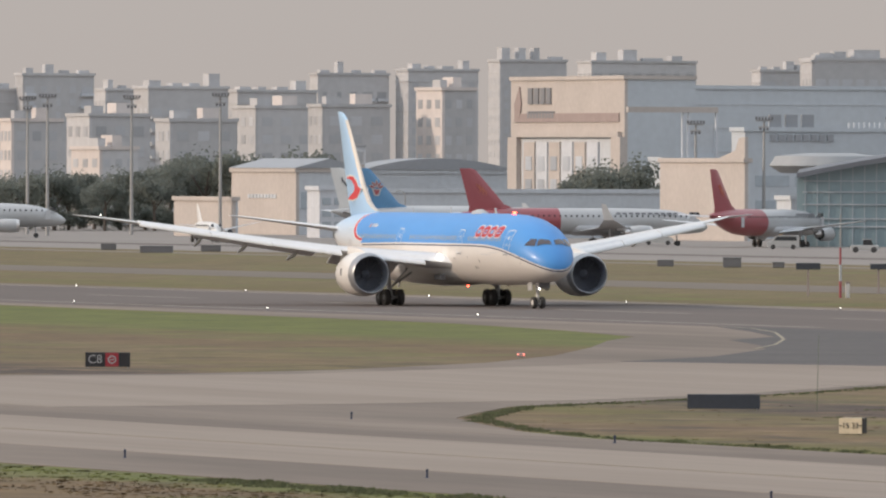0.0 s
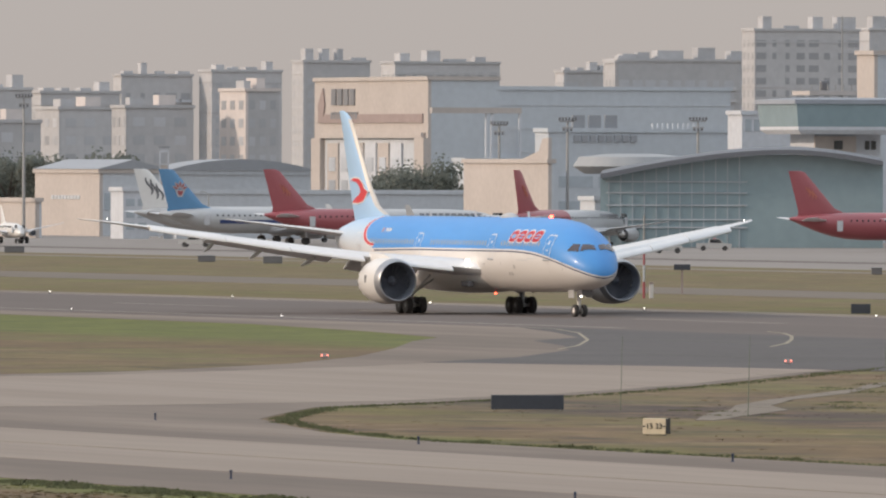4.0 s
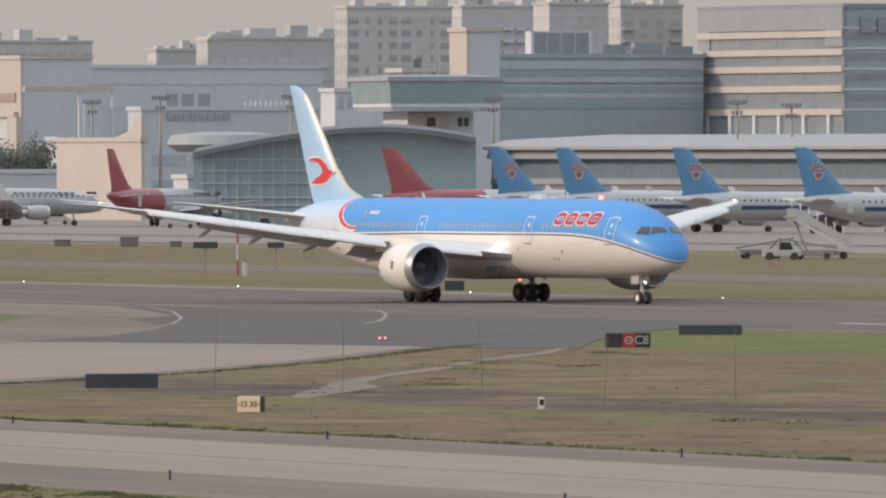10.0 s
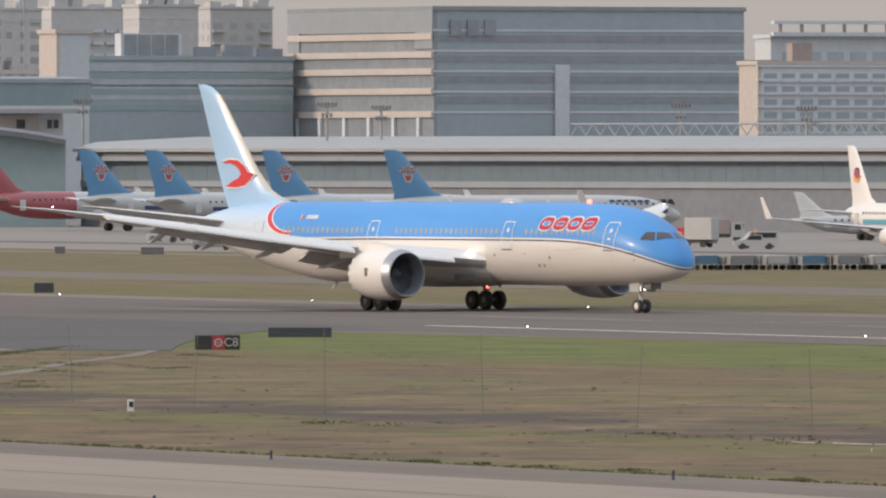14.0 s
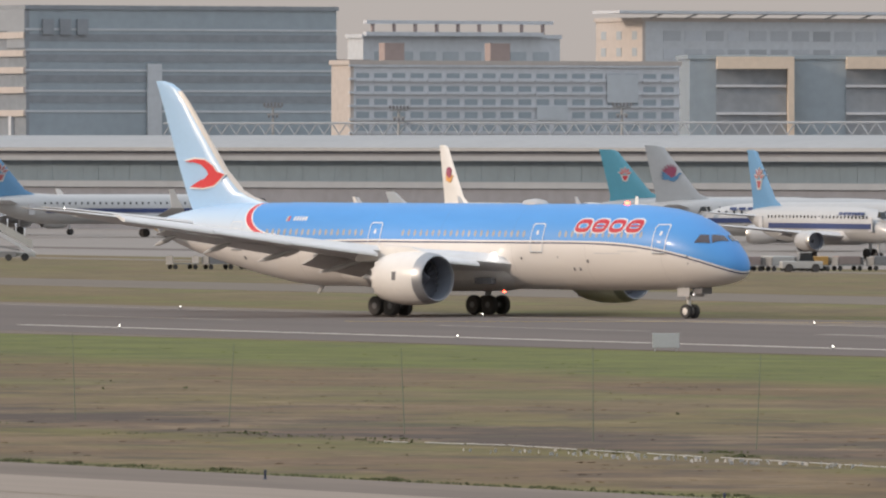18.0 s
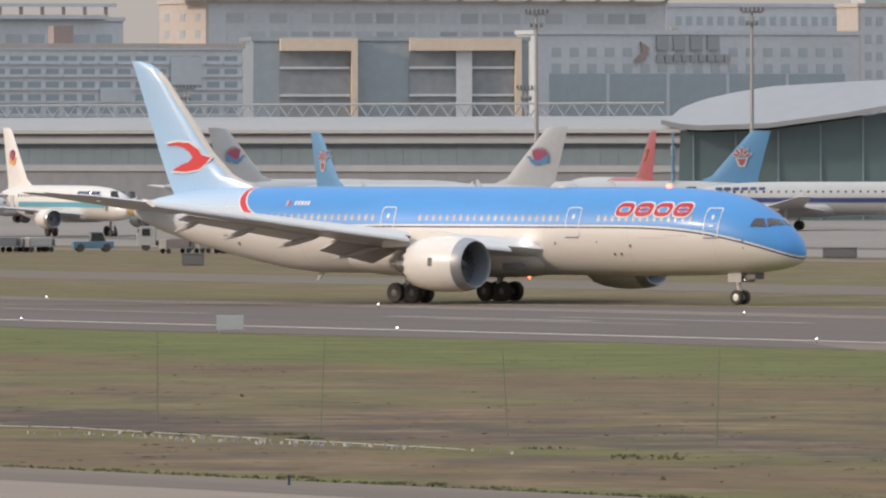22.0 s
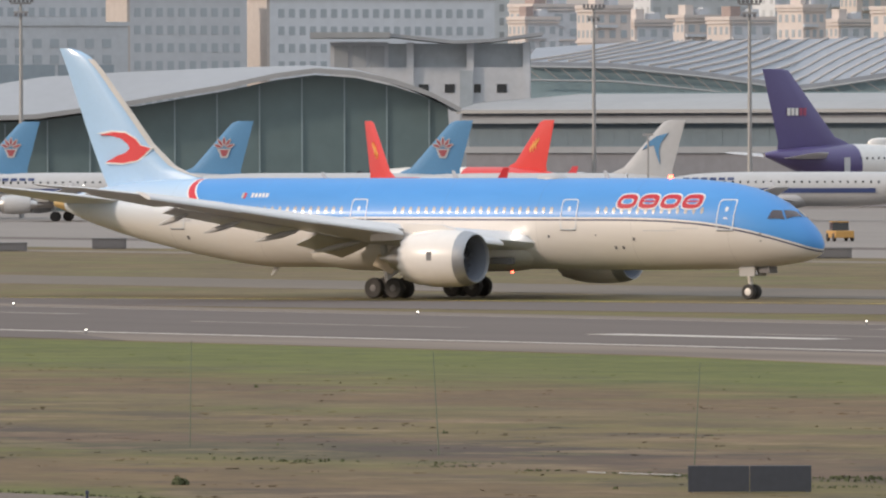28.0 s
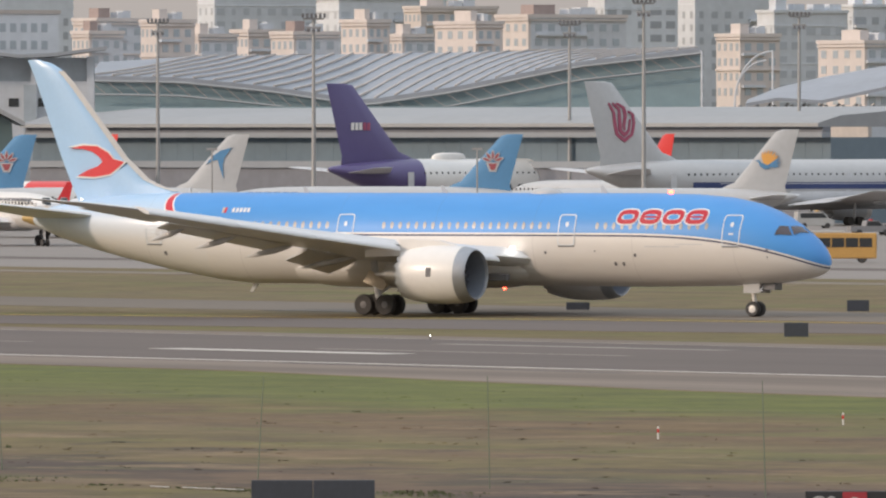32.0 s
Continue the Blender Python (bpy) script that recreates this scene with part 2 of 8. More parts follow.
def cbox(x0, y0, z0, x1, y1, z1, bevel=0.0):
    bm = box(bm_new(), x0, y0, z0, x1, y1, z1)
    if bevel:
        bmesh.ops.bevel(bm, geom=bm.edges[:], offset=bevel, segments=2, affect='EDGES', profile=0.6)
    return bm


def prism(bm, pts, axis, a, b):
    """A flat outline pushed from a to b along an axis: 'x' takes (y, z), 'y' takes (x, z), 'z' takes (x, y)."""
    def at(p, h):
        return {'x': (h, p[0], p[1]), 'y': (p[0], h, p[1]), 'z': (p[0], p[1], h)}[axis]
    lo, hi = [bm.verts.new(at(p, a)) for p in pts], [bm.verts.new(at(p, b)) for p in pts]
    bm.faces.new(lo)
    bm.faces.new(hi[::-1])
    for i in range(len(pts)):
        j = (i + 1) % len(pts)
        bm.faces.new((lo[i], hi[i], hi[j], lo[j]))
    return bm


def loft(bm, rings, cap=True, closed=True):
    rows = [[bm.verts.new(p) for p in r] for r in rings]
    k = len(rows[0])
    for a, b in zip(rows, rows[1:]):
        for i in range(k if closed else k - 1):
            j = (i + 1) % k
            bm.faces.new((a[i], a[j], b[j], b[i]))
    if cap:
        bm.faces.new(rows[0][::-1])
        bm.faces.new(rows[-1])
    return bm


def rod(bm, p, q, r, k=8, r2=None):
    p, q = Vector(p), Vector(q)
    u = (q - p).normalized()
    s = u.orthogonal().normalized()
    w = u.cross(s)
    ring = lambda c, rr: [c + (s * math.cos(2 * math.pi * i / k) + w * math.sin(2 * math.pi * i / k)) * rr for i in range(k)]
    return loft(bm, [ring(p, r), ring(q, r if r2 is None else r2)])


def wheel_mesh(radius, width, k=20):
    """A tyre about the local y axis, with rounded shoulders."""
    bm = bm_new()
    prof = [(radius * 0.5, -width * 0.42), (radius * 0.86, -width / 2), (radius * 0.97, -width * 0.36), (radius, 0), (radius * 0.97, width * 0.36), (radius * 0.86, width / 2), (radius * 0.5, width * 0.42)]
    loft(bm, [[(r * math.cos(2 * math.pi * i / k), y, r * math.sin(2 * math.pi * i / k)) for i in range(k)] for r, y in prof])
    return bm


RUN = -69.0                                   # heading of the runway
DX, DY = math.cos(radians(RUN)), math.sin(radians(RUN))


def rw(s, q):
    """The place s metres along the runway's heading and q metres across it."""
    return s * DX - q * DY, s * DY + q * DX


def brg(b, d):
    """The place at bearing b degrees, d metres off."""
    return d * math.sin(radians(b)), d * math.cos(radians(b))


# ---- ground and pavements ----
FIELD = pose(0, 0, 0, 0, 0, RUN)              # local x along the runway, local y across it


def sheet(name, pts, z, mat, label, category, thick=0.3, kind="structure"):
    ob = new(name, finish(name, prism(bm_new(), pts, 'z', z - thick, z), mat))
    ob.matrix_basis = FIELD
    return tagged(ob, label, category, kind=kind)


def strip(s0, s1, q0, q1):
    return [(s0, q0), (s1, q0), (s1, q1), (s0, q1)]


bm = bm_new()
box(bm, -30000, -30000, -1.0, 30000, 30000, -0.02)
ground = new("ground", finish("ground", bm, GRASS))
ground.matrix_basis = FIELD
tagged(ground, "flat dry grass airfield ground reaching the horizon", "ground", kind="structure")

sheet("taxiway_shoulder", strip(-2400, 200, 172, 213.2), 0.000, SHOULDER, "worn grey asphalt shoulders of the parallel taxiway", "taxiway")
sheet("taxiway", strip(-2400, 200, 184, 205), 0.008, CONCRETE, "pale worn concrete centre of the parallel taxiway", "taxiway")
sheet("runway", strip(-3200, 400, 372, 432), 0.010, ASPHALT, "dark worn asphalt runway", "runway")
# the exit between runway and taxiway
sheet("exit_taxiway", [(-1150, 374), (-1062, 366), (-976, 361), (-934, 359), (-892, 352), (-858, 344), (-838, 334), (-806, 320), (-772, 304), (-745, 289), (-719, 269),
      (-707, 254), (-705, 240), (-712, 212), (-530, 212), (-552, 215.6), (-566, 219.4), (-581.5, 223.9), (-594.3, 230.1), (-608.3, 237.1), (-620.3, 248.1), (-640.3, 265.1), (-666.3, 283.1), (-693, 299.5), (-726, 320), (-757, 341), (-781, 358), (-700, 366), (-600, 374)],
      0.004, SHOULDER, "worn asphalt exit taxiway curving off the runway", "taxiway")
sheet("exit_patch", [(-918, 374), (-885, 364), (-856, 354), (-840, 344), (-815, 336), (-797, 329), (-767, 313), (-748, 299), (-728, 309), (-712, 313), (-705, 318), (-726, 328), (-757, 344), (-781, 360), (-760, 372)],
      0.014, DARK_ASPHALT, "dark fresh asphalt on the runway exit", "pavement")
sheet("exit_lane", [(-712, 216), (-700, 243), (-705, 261), (-733, 289), (-746, 299), (-738, 313), (-748, 328), (-757, 340), (-726, 319), (-694, 298.5), (-667, 282), (-642, 264), (-624, 247), (-616, 230), (-612, 214)],
      0.012, CONCRETE, "pale concrete lane of the exit taxiway", "pavement")
sheet("far_taxiway", strip(-2600, 300, 486, 512), 0.006, DUSTY, "grey asphalt taxiway beyond the runway", "taxiway")
sheet("far_exit", [(-830, 431), (-740, 452), (-690, 470), (-640, 486), (-560, 486), (-640, 452), (-730, 431)], 0.007, ASPHALT, "dark asphalt rapid exit beyond the runway", "taxiway")
sheet("far_shoulder", strip(-2600, 300, 604, 612), 0.006, GRAVEL, "pale gravel strip before the apron", "gravel")
sheet("apron", strip(-4200, 400, 626, 1400), 0.006, APRON, "pale worn concrete apron", "apron")
sheet("service_road", strip(-3600, 400, 664, 676), 0.012, ASPHALT, "dark asphalt service road across the apron", "road")
path_l = [(-574, 243.5), (-588, 250), (-600, 256.5), (-610, 261), (-625, 269.5), (-641, 279), (-655, 287.5), (-668, 294), (-690, 308), (-710, 319)]
path_w = [0.6, 1.5, 1.9, 1.2, 0.7, 1.0, 0.5, 0.8, 0.8, 0.4]
sheet("gravel_path", [(x, y) for x, y in path_l] + [(x + w * 1.5, y + w) for (x, y), w in zip(path_l[::-1], path_w[::-1])], 0.003, GRAVEL, "worn grey gravel path through the grass", "path")
sheet("runway_shoulder", [(-795, 376.2), (-781, 366), (-740, 364.5), (-690, 364), (-636, 366), (-606, 364.7), (-632, 376.2)], 0.017, ASPHALT, "grey edge of the runway beside the grass", "runway")
sheet("runway_shoulder", [(-632, 376.2), (-606, 364.7), (-588, 364), (-548, 362), (-526, 357.5), (-514, 355), (-494, 351), (-475, 349), (-440, 345), (-380, 343), (-200, 343), (-200, 376.2)],
      0.017, SHOULDER, "paler grey edge of the runway, widening along the field", "runway")
sheet("runway_shoulder", strip(-3200, 400, 426.8, 432.0), 0.017, SHOULDER, "paler grey edge of the runway", "runway")

# painted lines
LINES = [("runway_edge_line", strip(-3200, -905, 377.5, 378.4)), ("runway_edge_line", strip(-795, 400, 377.5, 378.4)), ("runway_edge_line", strip(-3200, 400, 425.2, 425.9))]
for s in range(-3000, 380, 60):
    LINES.append(("centre_line", strip(s, s + 30, 401.7, 402.4)))
LINES += [("touchdown_mark", strip(-606, -583, 394.6, 397.0)), ("touchdown_mark", strip(-609, -581, 415.8, 417.4)), ("touchdown_mark", strip(-732, -706, 404.6, 406.2)), ("touchdown_mark", strip(-722, -690, 411.5, 412.6))]
for name, pts in LINES:
    sheet(name, pts, 0.022, LINE_WHITE if pts[0][0] in (-795, -606) else LINE_FAINT, "worn white painted runway marking", "marking", thick=0.01)


def curve_line(name, pts, w, mat, label):
    bm = bm_new()
    left, right = [], []
    for i, p in enumerate(pts):
        a, b = Vector(pts[max(0, i - 1)]), Vector(pts[min(len(pts) - 1, i + 1)])
        t = (b - a).normalized()
        left.append((p[0] - t.y * w / 2, p[1] + t.x * w / 2))
        right.append((p[0] + t.y * w / 2, p[1] - t.x * w / 2))
    prism(bm, left + right[::-1], 'z', 0.018, 0.026)
    ob = new(name, finish(name, bm, mat))
    ob.matrix_basis = FIELD
    return tagged(ob, label, "marking", kind="structure")


curve_line("lead_off_line", [(-884.2, 380.9), (-874.6, 378.1), (-859.6, 372.2), (-842.5, 364.8), (-823.6, 356.2), (-808.4, 348.5)], 0.28, LINE_CREAM, "worn cream lead-off line")
curve_line("lead_off_line", [(-914.7, 373.1), (-900.6, 370.6), (-878.3, 363.3), (-843.3, 349.5), (-816.7, 337.8), (-799.5, 329.2)], 0.25, LINE_CREAM, "worn cream line round the exit")
curve_line("tar_seam", [(-564.3, 375.6), (-554.3, 375.2), (-540.0, 373.8), (-529.0, 373.0)], 1.0, DARK_ASPHALT, "dark tar seam beside the runway edge line")
curve_line("lead_off_line", [(-800, 405), (-790, 425), (-778, 436), (-740, 455), (-680, 478), (-600, 498), (-400, 499)], 0.5, LINE_YELLOW, "worn yellow lead-off line")
curve_line("taxi_line", [(-2000, 194.5), (-800, 194.5), (-300, 194.5), (100, 194.5)], 0.18, LINE_CREAM, "faded taxiway centre line")


# ---- aircraft ----
def fuse_ring(x, top, bot, hw, k=28):
    zc, hv = (top + bot) / 2, (top - bot) / 2
    return [(x, hw * math.sin(2 * math.pi * i / k), zc + hv * math.cos(2 * math.pi * i / k)) for i in range(k)]


FUSE = [(0.0, 0.56, 0.54, 0.01), (0.02, 0.66, 0.46, 0.11), (0.05, 0.76, 0.38, 0.20), (0.105, 0.90, 0.27, 0.34), (0.2, 1.08, 0.155, 0.52), (0.33, 1.28, 0.09, 0.70), (0.52, 1.52, 0.045, 0.86), (0.75, 1.72, 0.015, 0.95), (1.1, 1.88, 0.0, 0.99), (1.6, 1.97, 0.0, 1.0), (2.2, 2.0, 0.0, 1.0)]
TAIL = [(0.0, 2.0, 0.0, 1.0), (0.25, 1.99, 0.10, 0.975), (0.45, 1.97, 0.32, 0.90), (0.62, 1.91, 0.62, 0.76), (0.78, 1.82, 0.96, 0.56), (0.90, 1.73, 1.25, 0.36), (0.97, 1.66, 1.42, 0.20), (1.0, 1.60, 1.48, 0.09)]


def fuselage_mesh(nose, tail, zb, r, nose_len=2.0, tail_len=19.0, blunt=1.0, k=28):
    """A fuselage from nose to tail: belly height zb, radius r. The nose is nose_len radii long, scaled."""
    rings = []
    for d, t, b, w in FUSE:
        rings.append(fuse_ring(nose - d * r * nose_len, zb + t * r, zb + b * r * (1 if d > 0.1 else 1.0), w * r, k))
    for d, t, b, w in TAIL:
        rings.append(fuse_ring(tail + tail_len * (1 - d), zb + t * r, zb + b * r, w * r, k))
    return loft(bm_new(), rings)


FOIL = [(0, 0), (0.03, 0.5), (0.12, 0.85), (0.35, 1.0), (0.65, 0.71), (1.0, 0.06), (1.0, -0.06), (0.65, -0.45), (0.35, -0.62), (0.12, -0.55), (0.03, -0.35)]


def foil_ring(xle, y, z, chord, thick, droop=0.0):
    """A wing section: the leading edge at xle, the chord runs aft; droop: degrees of nose-up turn about the leading edge."""
    c, s = math.cos(radians(droop)), math.sin(radians(droop))
    out = []
    for u, v in FOIL:
        a, h = u * chord, v * thick * chord * 0.5
        out.append((xle - (a * c + h * s), y, z + h * c - a * s))
    return out


def wing_mesh(sections):
    return loft(bm_new(), [foil_ring(*s) for s in sections])


def fin_mesh(zs):
    """An upright fin: (z, leading x, trailing x, half thickness)."""
    rings = []
    for z, xl, xt, h in zs:
        c = xl - xt
        rings.append([(xl - u * c, v * h, z) for u, v in ((0, 0), (0.05, 0.55), (0.3, 1), (0.7, 0.6), (1, 0.05), (1, -0.05), (0.7, -0.6), (0.3, -1), (0.05, -0.55))])
    return loft(bm_new(), rings)


def ring_x(x, y, z, r, k=32, saw=0.0):
    return [(x + (saw * (1 - abs(((i * 16 / k) % 1) * 2 - 1)) if saw else 0), y + r * math.sin(2 * math.pi * i / k), z + r * math.cos(2 * math.pi * i / k)) for i in range(k)]


DUCT = surface("blue_grey_duct_lining", (0.20, 0.22, 0.26), 0.5, var=0.08)
LIP = surface("dull_inlet_metal", (0.36, 0.37, 0.39), 0.38, metal=0.6, var=0.06)


def engine_parts(parent, x, y, z, r, length, cowl, lip, detail=True):
    """A turbofan: lip at x, axis at y, z; r its largest radius."""
    k = 48 if detail else 20
    bm = bm_new()
    prof = [(-0.145, 0.95), (-0.22, 0.975), (-0.42, 1.0), (-0.62, 0.985), (-0.82, 0.91), (-1.0, 0.79)]
    loft(bm, [ring_x(x + a * length, y, z, b * r, k) for a, b in prof[:-1]] + [ring_x(x - length, y, z, 0.79 * r, k, 0.30 if detail else 0)]
         + [ring_x(x - length * 0.97, y, z, 0.755 * r, k, 0.30 if detail else 0), ring_x(x - 0.75 * length, y, z, 0.74 * r, k)], cap=False)
    cow = part("engine_cowling", bm, cowl, parent, smooth=True)
    bm = bm_new()
    loft(bm, [ring_x(x - 0.145 * length, y, z, 0.952 * r, k), ring_x(x - 0.08 * length, y, z, 0.918 * r, k), ring_x(x - 0.03 * length, y, z, 0.877 * r, k), ring_x(x - 0.006 * length, y, z, 0.85 * r, k), ring_x(x + 0.004 * length, y, z, 0.828 * r, k), ring_x(x, y, z, 0.805 * r, k), ring_x(x - 0.03 * length, y, z, 0.785 * r, k)], cap=False)
    part("inlet_lip", bm, lip, cow, "broad grey metal inlet lip", smooth=True)
    bm = bm_new()
    loft(bm, [ring_x(x - 0.03 * length, y, z, 0.785 * r, k), ring_x(x - 0.14 * length, y, z, 0.77 * r, k), ring_x(x - 0.3 * length, y, z, 0.79 * r, k)], cap=False)
    part("inlet_duct", bm, DUCT, cow, smooth=True)
    if detail:
        for i in range(20):
            a = 2 * math.pi * i / 20
            ca, sa_, cb, sb = math.cos(a), math.sin(a), math.cos(a + 0.24), math.sin(a + 0.24)
            vs = [(x - 0.26 * length, y + 0.2 * r * sa_, z + 0.2 * r * ca), (x - 0.24 * length, y + 0.78 * r * sa_, z + 0.78 * r * ca),
                  (x - 0.30 * length, y + 0.78 * r * sb, z + 0.78 * r * cb), (x - 0.30 * length, y + 0.2 * r * sb, z + 0.2 * r * cb)]
            bm = bm_new()
            f = [bm.verts.new(p) for p in vs]
            g_ = [bm.verts.new((p[0] - 0.02, p[1], p[2])) for p in vs]
            bm.faces.new(f)
            bm.faces.new(g_[::-1])
            for q in range(4):
                bm.faces.new((f[q], g_[q], g_[(q + 1) % 4], f[(q + 1) % 4]))
            part("fan_blade", bm, FANMAT, cow)
    bm = loft(bm_new(), [ring_x(x - (0.31 if detail else 0.25) * length, y, z, 0.78 * r, k), ring_x(x - 0.34 * length, y, z, 0.78 * r, k)])
    part("fan", bm, FANMAT, cow)
    bm = bm_new()
    loft(bm, [ring_x(x - 0.14 * length, y, z, 0.01 * r, 16), ring_x(x - 0.18 * length, y, z, 0.09 * r, 16), ring_x(x - 0.27 * length, y, z, 0.22 * r, 16)])
    part("spinner", bm, FANMAT, cow, smooth=True)
    bm = bm_new()
    loft(bm, [ring_x(x - 0.75 * length, y, z, 0.55 * r, 24), ring_x(x - 1.1 * length, y, z, 0.46 * r, 24), ring_x(x - 1.22 * length, y, z, 0.36 * r, 24), ring_x(x - 1.24 * length, y, z, 0.22 * r, 24), ring_x(x - 1.42 * length, y, z, 0.03 * r, 24)])
    part("exhaust_cone", bm, METAL, cow, "heat-tinted metal exhaust", smooth=True)
    return cow


def livery_787():
    """Azure above, white below, parted by a pinstriped curve; a red crescent before the pale tail."""
    m, n, l, b = nodes_of("azure_and_white_livery")
    tc = n.new("ShaderNodeTexCoord")
    sep = n.new("ShaderNodeSeparateXYZ")
    l.new(tc.outputs["Object"], sep.inputs[0])

    def math_(op, a, c, clamp=False):
        k = n.new("ShaderNodeMath")
        k.operation, k.use_clamp = op, clamp
        for i, v in enumerate((a, c)):
            if isinstance(v, (int, float)):
                k.inputs[i].default_value = v
            else:
                l.new(v, k.inputs[i])
        return k.outputs[0]

    def mix(fac, a, c):
        k = n.new("ShaderNodeMix")
        k.data_type = 'RGBA'
        l.new(fac, k.inputs[0])
        for i, v in ((6, a), (7, c)):
            if isinstance(v, tuple):
                k.inputs[i].default_value = (*v, 1)
            else:
                l.new(v, k.inputs[i])
        return k.outputs[2]

    x, z = sep.outputs[0], math_('ADD', math_('DIVIDE', math_('SUBTRACT', sep.outputs[2], 1.92), 1.048), 1.85)
    over = math_('DIVIDE', math_('MAXIMUM', math_('SUBTRACT', x, 14.0), 0.0), 16.6)
    drop = math_('MULTIPLY', math_('POWER', over, 3.3), 1.91)
    rise = math_('MULTIPLY', math_('MAXIMUM', math_('SUBTRACT', -4.0, x), 0.0), -0.012)
    div = math_('SUBTRACT', math_('ADD', 5.23, rise), drop)
    h = math_('SUBTRACT', z, div)
    noise_t = n.new("ShaderNodeTexNoise")
    noise_t.inputs["Scale"].default_value, noise_t.inputs["Detail"].default_value = 0.6, 5
    mp = n.new("ShaderNodeMapping")
    mp.inputs["Scale"].default_value = (0.5, 1, 2.5)
    l.new(tc.outputs["Object"], mp.inputs[0])
    l.new(mp.outputs[0], noise_t.inputs["Vector"])
    blue = mix(noise_t.outputs["Fac"], (0.055, 0.255, 0.62), (0.075, 0.30, 0.69))
    white = mix(noise_t.outputs["Fac"], (0.76, 0.73, 0.70), (0.67, 0.64, 0.61))
    top = math_('GREATER_THAN', h, 0.0)
    # tail: pale behind the crescent
    dx2 = math_('POWER', math_('DIVIDE', math_('ADD', x, 14.5), 3.5), 2.0)
    dz2 = math_('POWER', math_('DIVIDE', math_('SUBTRACT', z, 7.6), 2.2), 2.0)
    rad = math_('SQRT', math_('ADD', dx2, dz2), 0.0)
    aft = math_('MULTIPLY', math_('GREATER_THAN', rad, 1.0), math_('LESS_THAN', x, -14.5))
    fade = math_('MULTIPLY', math_('SUBTRACT', z, 4.6), 0.36, True)
    pale = mix(fade, (0.70, 0.68, 0.66), (0.40, 0.58, 0.78))
    col = mix(top, white, blue)
    col = mix(aft, col, pale)
    stripe = math_('MULTIPLY', math_('LESS_THAN', math_('ABSOLUTE', math_('ADD', h, 0.17), 0.0), 0.055), math_('GREATER_THAN', x, -14.0))
    col = mix(stripe, col, (0.03, 0.04, 0.10))
    # the crescent tapers to both its tips
    off = math_('ABSOLUTE', math_('SUBTRACT', rad, 1.0), 0.0)
    slim = math_('MULTIPLY', math_('SUBTRACT', 1.0, math_('POWER', math_('DIVIDE', math_('ADD', z, -6.55), 1.75), 2.0)), 0.075)
    half = math_('MULTIPLY', math_('LESS_THAN', x, -14.2), math_('GREATER_THAN', z, 5.2))
    band = math_('MULTIPLY', math_('LESS_THAN', off, math_('ADD', slim, 0.03)), half)
    col = mix(band, col, (0.80, 0.78, 0.76))
    core = math_('MULTIPLY', math_('LESS_THAN', off, slim), half)
    col = mix(core, col, (0.58, 0.025, 0.04))
    # frame joints in the skin
    wave = math_('ABSOLUTE', math_('SUBTRACT', math_('FRACT', math_('MULTIPLY', math_('ADD', x, 60.0), 0.135), 0.0), 0.5), 0.0)
    joint = math_('MULTIPLY', math_('LESS_THAN', wave, 0.003), 0.16)
    col = mix(joint, col, (0.10, 0.10, 0.11))
    l.new(col, b.inputs["Base Color"])
    b.inputs["Roughness"].default_value = 0.46
    b.inputs["Coat Weight"].default_value, b.inputs["Coat Roughness"].default_value = 0.12, 0.15
    return m


main_plane = thing("airliner", pose(0, 1130, 0, 0, 0, -70), "azure and white twin-engine wide-body airliner rolling along the runway", "airliner")
LIV = livery_787()
ZB, RR, RW = 1.92, 3.07, 2.93
NOSEX = 30.85
TX0, TLEN = -30.4, 17.9                    # the tail's end and its length
# metres behind the tip, crown height, keel height, half width
NOSE = [(0, 3.56, 3.40, 0.03), (0.06, 3.88, 3.17, 0.36), (0.25, 4.26, 2.95, 0.74), (0.55, 4.67, 2.76, 1.08), (1.1, 5.21, 2.58, 1.50), (1.95, 5.88, 2.41, 1.95),
        (3.0, 6.53, 2.27, 2.33), (4.0, 7.01, 2.17, 2.56), (5.2, 7.42, 2.09, 2.73), (7.0, 7.78, 2.02, 2.86), (9.5, 7.99, 1.97, 2.92), (13.0, 8.06, 1.92, 2.93)]
# share of the tail's length, crown, keel and half width in radii
AFT = [(0.0, 2.0, 0.03, 1.0), (0.12, 2.0, 0.10, 0.995), (0.23, 1.99, 0.205, 0.97), (0.34, 1.985, 0.315, 0.925), (0.45, 1.97, 0.45, 0.87), (0.56, 1.94, 0.585, 0.79), (0.684, 1.87, 0.762, 0.66),
       (0.818, 1.74, 0.985, 0.47), (0.93, 1.60, 1.235, 0.25)]
rings = [fuse_ring(NOSEX - d, t, b, w, 40) for d, t, b, w in NOSE]
rings += [fuse_ring(TX0 + TLEN * (1 - d), ZB + t * RR, ZB + b * RR, w * RW, 40) for d, t, b, w in AFT]
bm = loft(bm_new(), rings)
fuse = part("fuselage", bm, LIV, main_plane, "azure upper and white lower fuselage", smooth=True)
# Gold base colour holds the sunlight on the metal tail cone.
TAILTIP = surface("sun_gold_tail_cone", (0.62, 0.44, 0.20), 0.35, metal=0.5, var=0.1)
part("tail_cone", loft(bm_new(), [fuse_ring(TX0 + TLEN * (1 - d), ZB + t * RR, ZB + b * RR, w * RW, 24) for d, t, b, w in ((0.9302, 1.60, 1.235, 0.25), (0.965, 1.555, 1.30, 0.17), (0.99, 1.51, 1.345, 0.11), (1.0, 1.48, 1.37, 0.06))]), TAILTIP, main_plane, "metal tail cone coloured gold as sunlit", smooth=True)
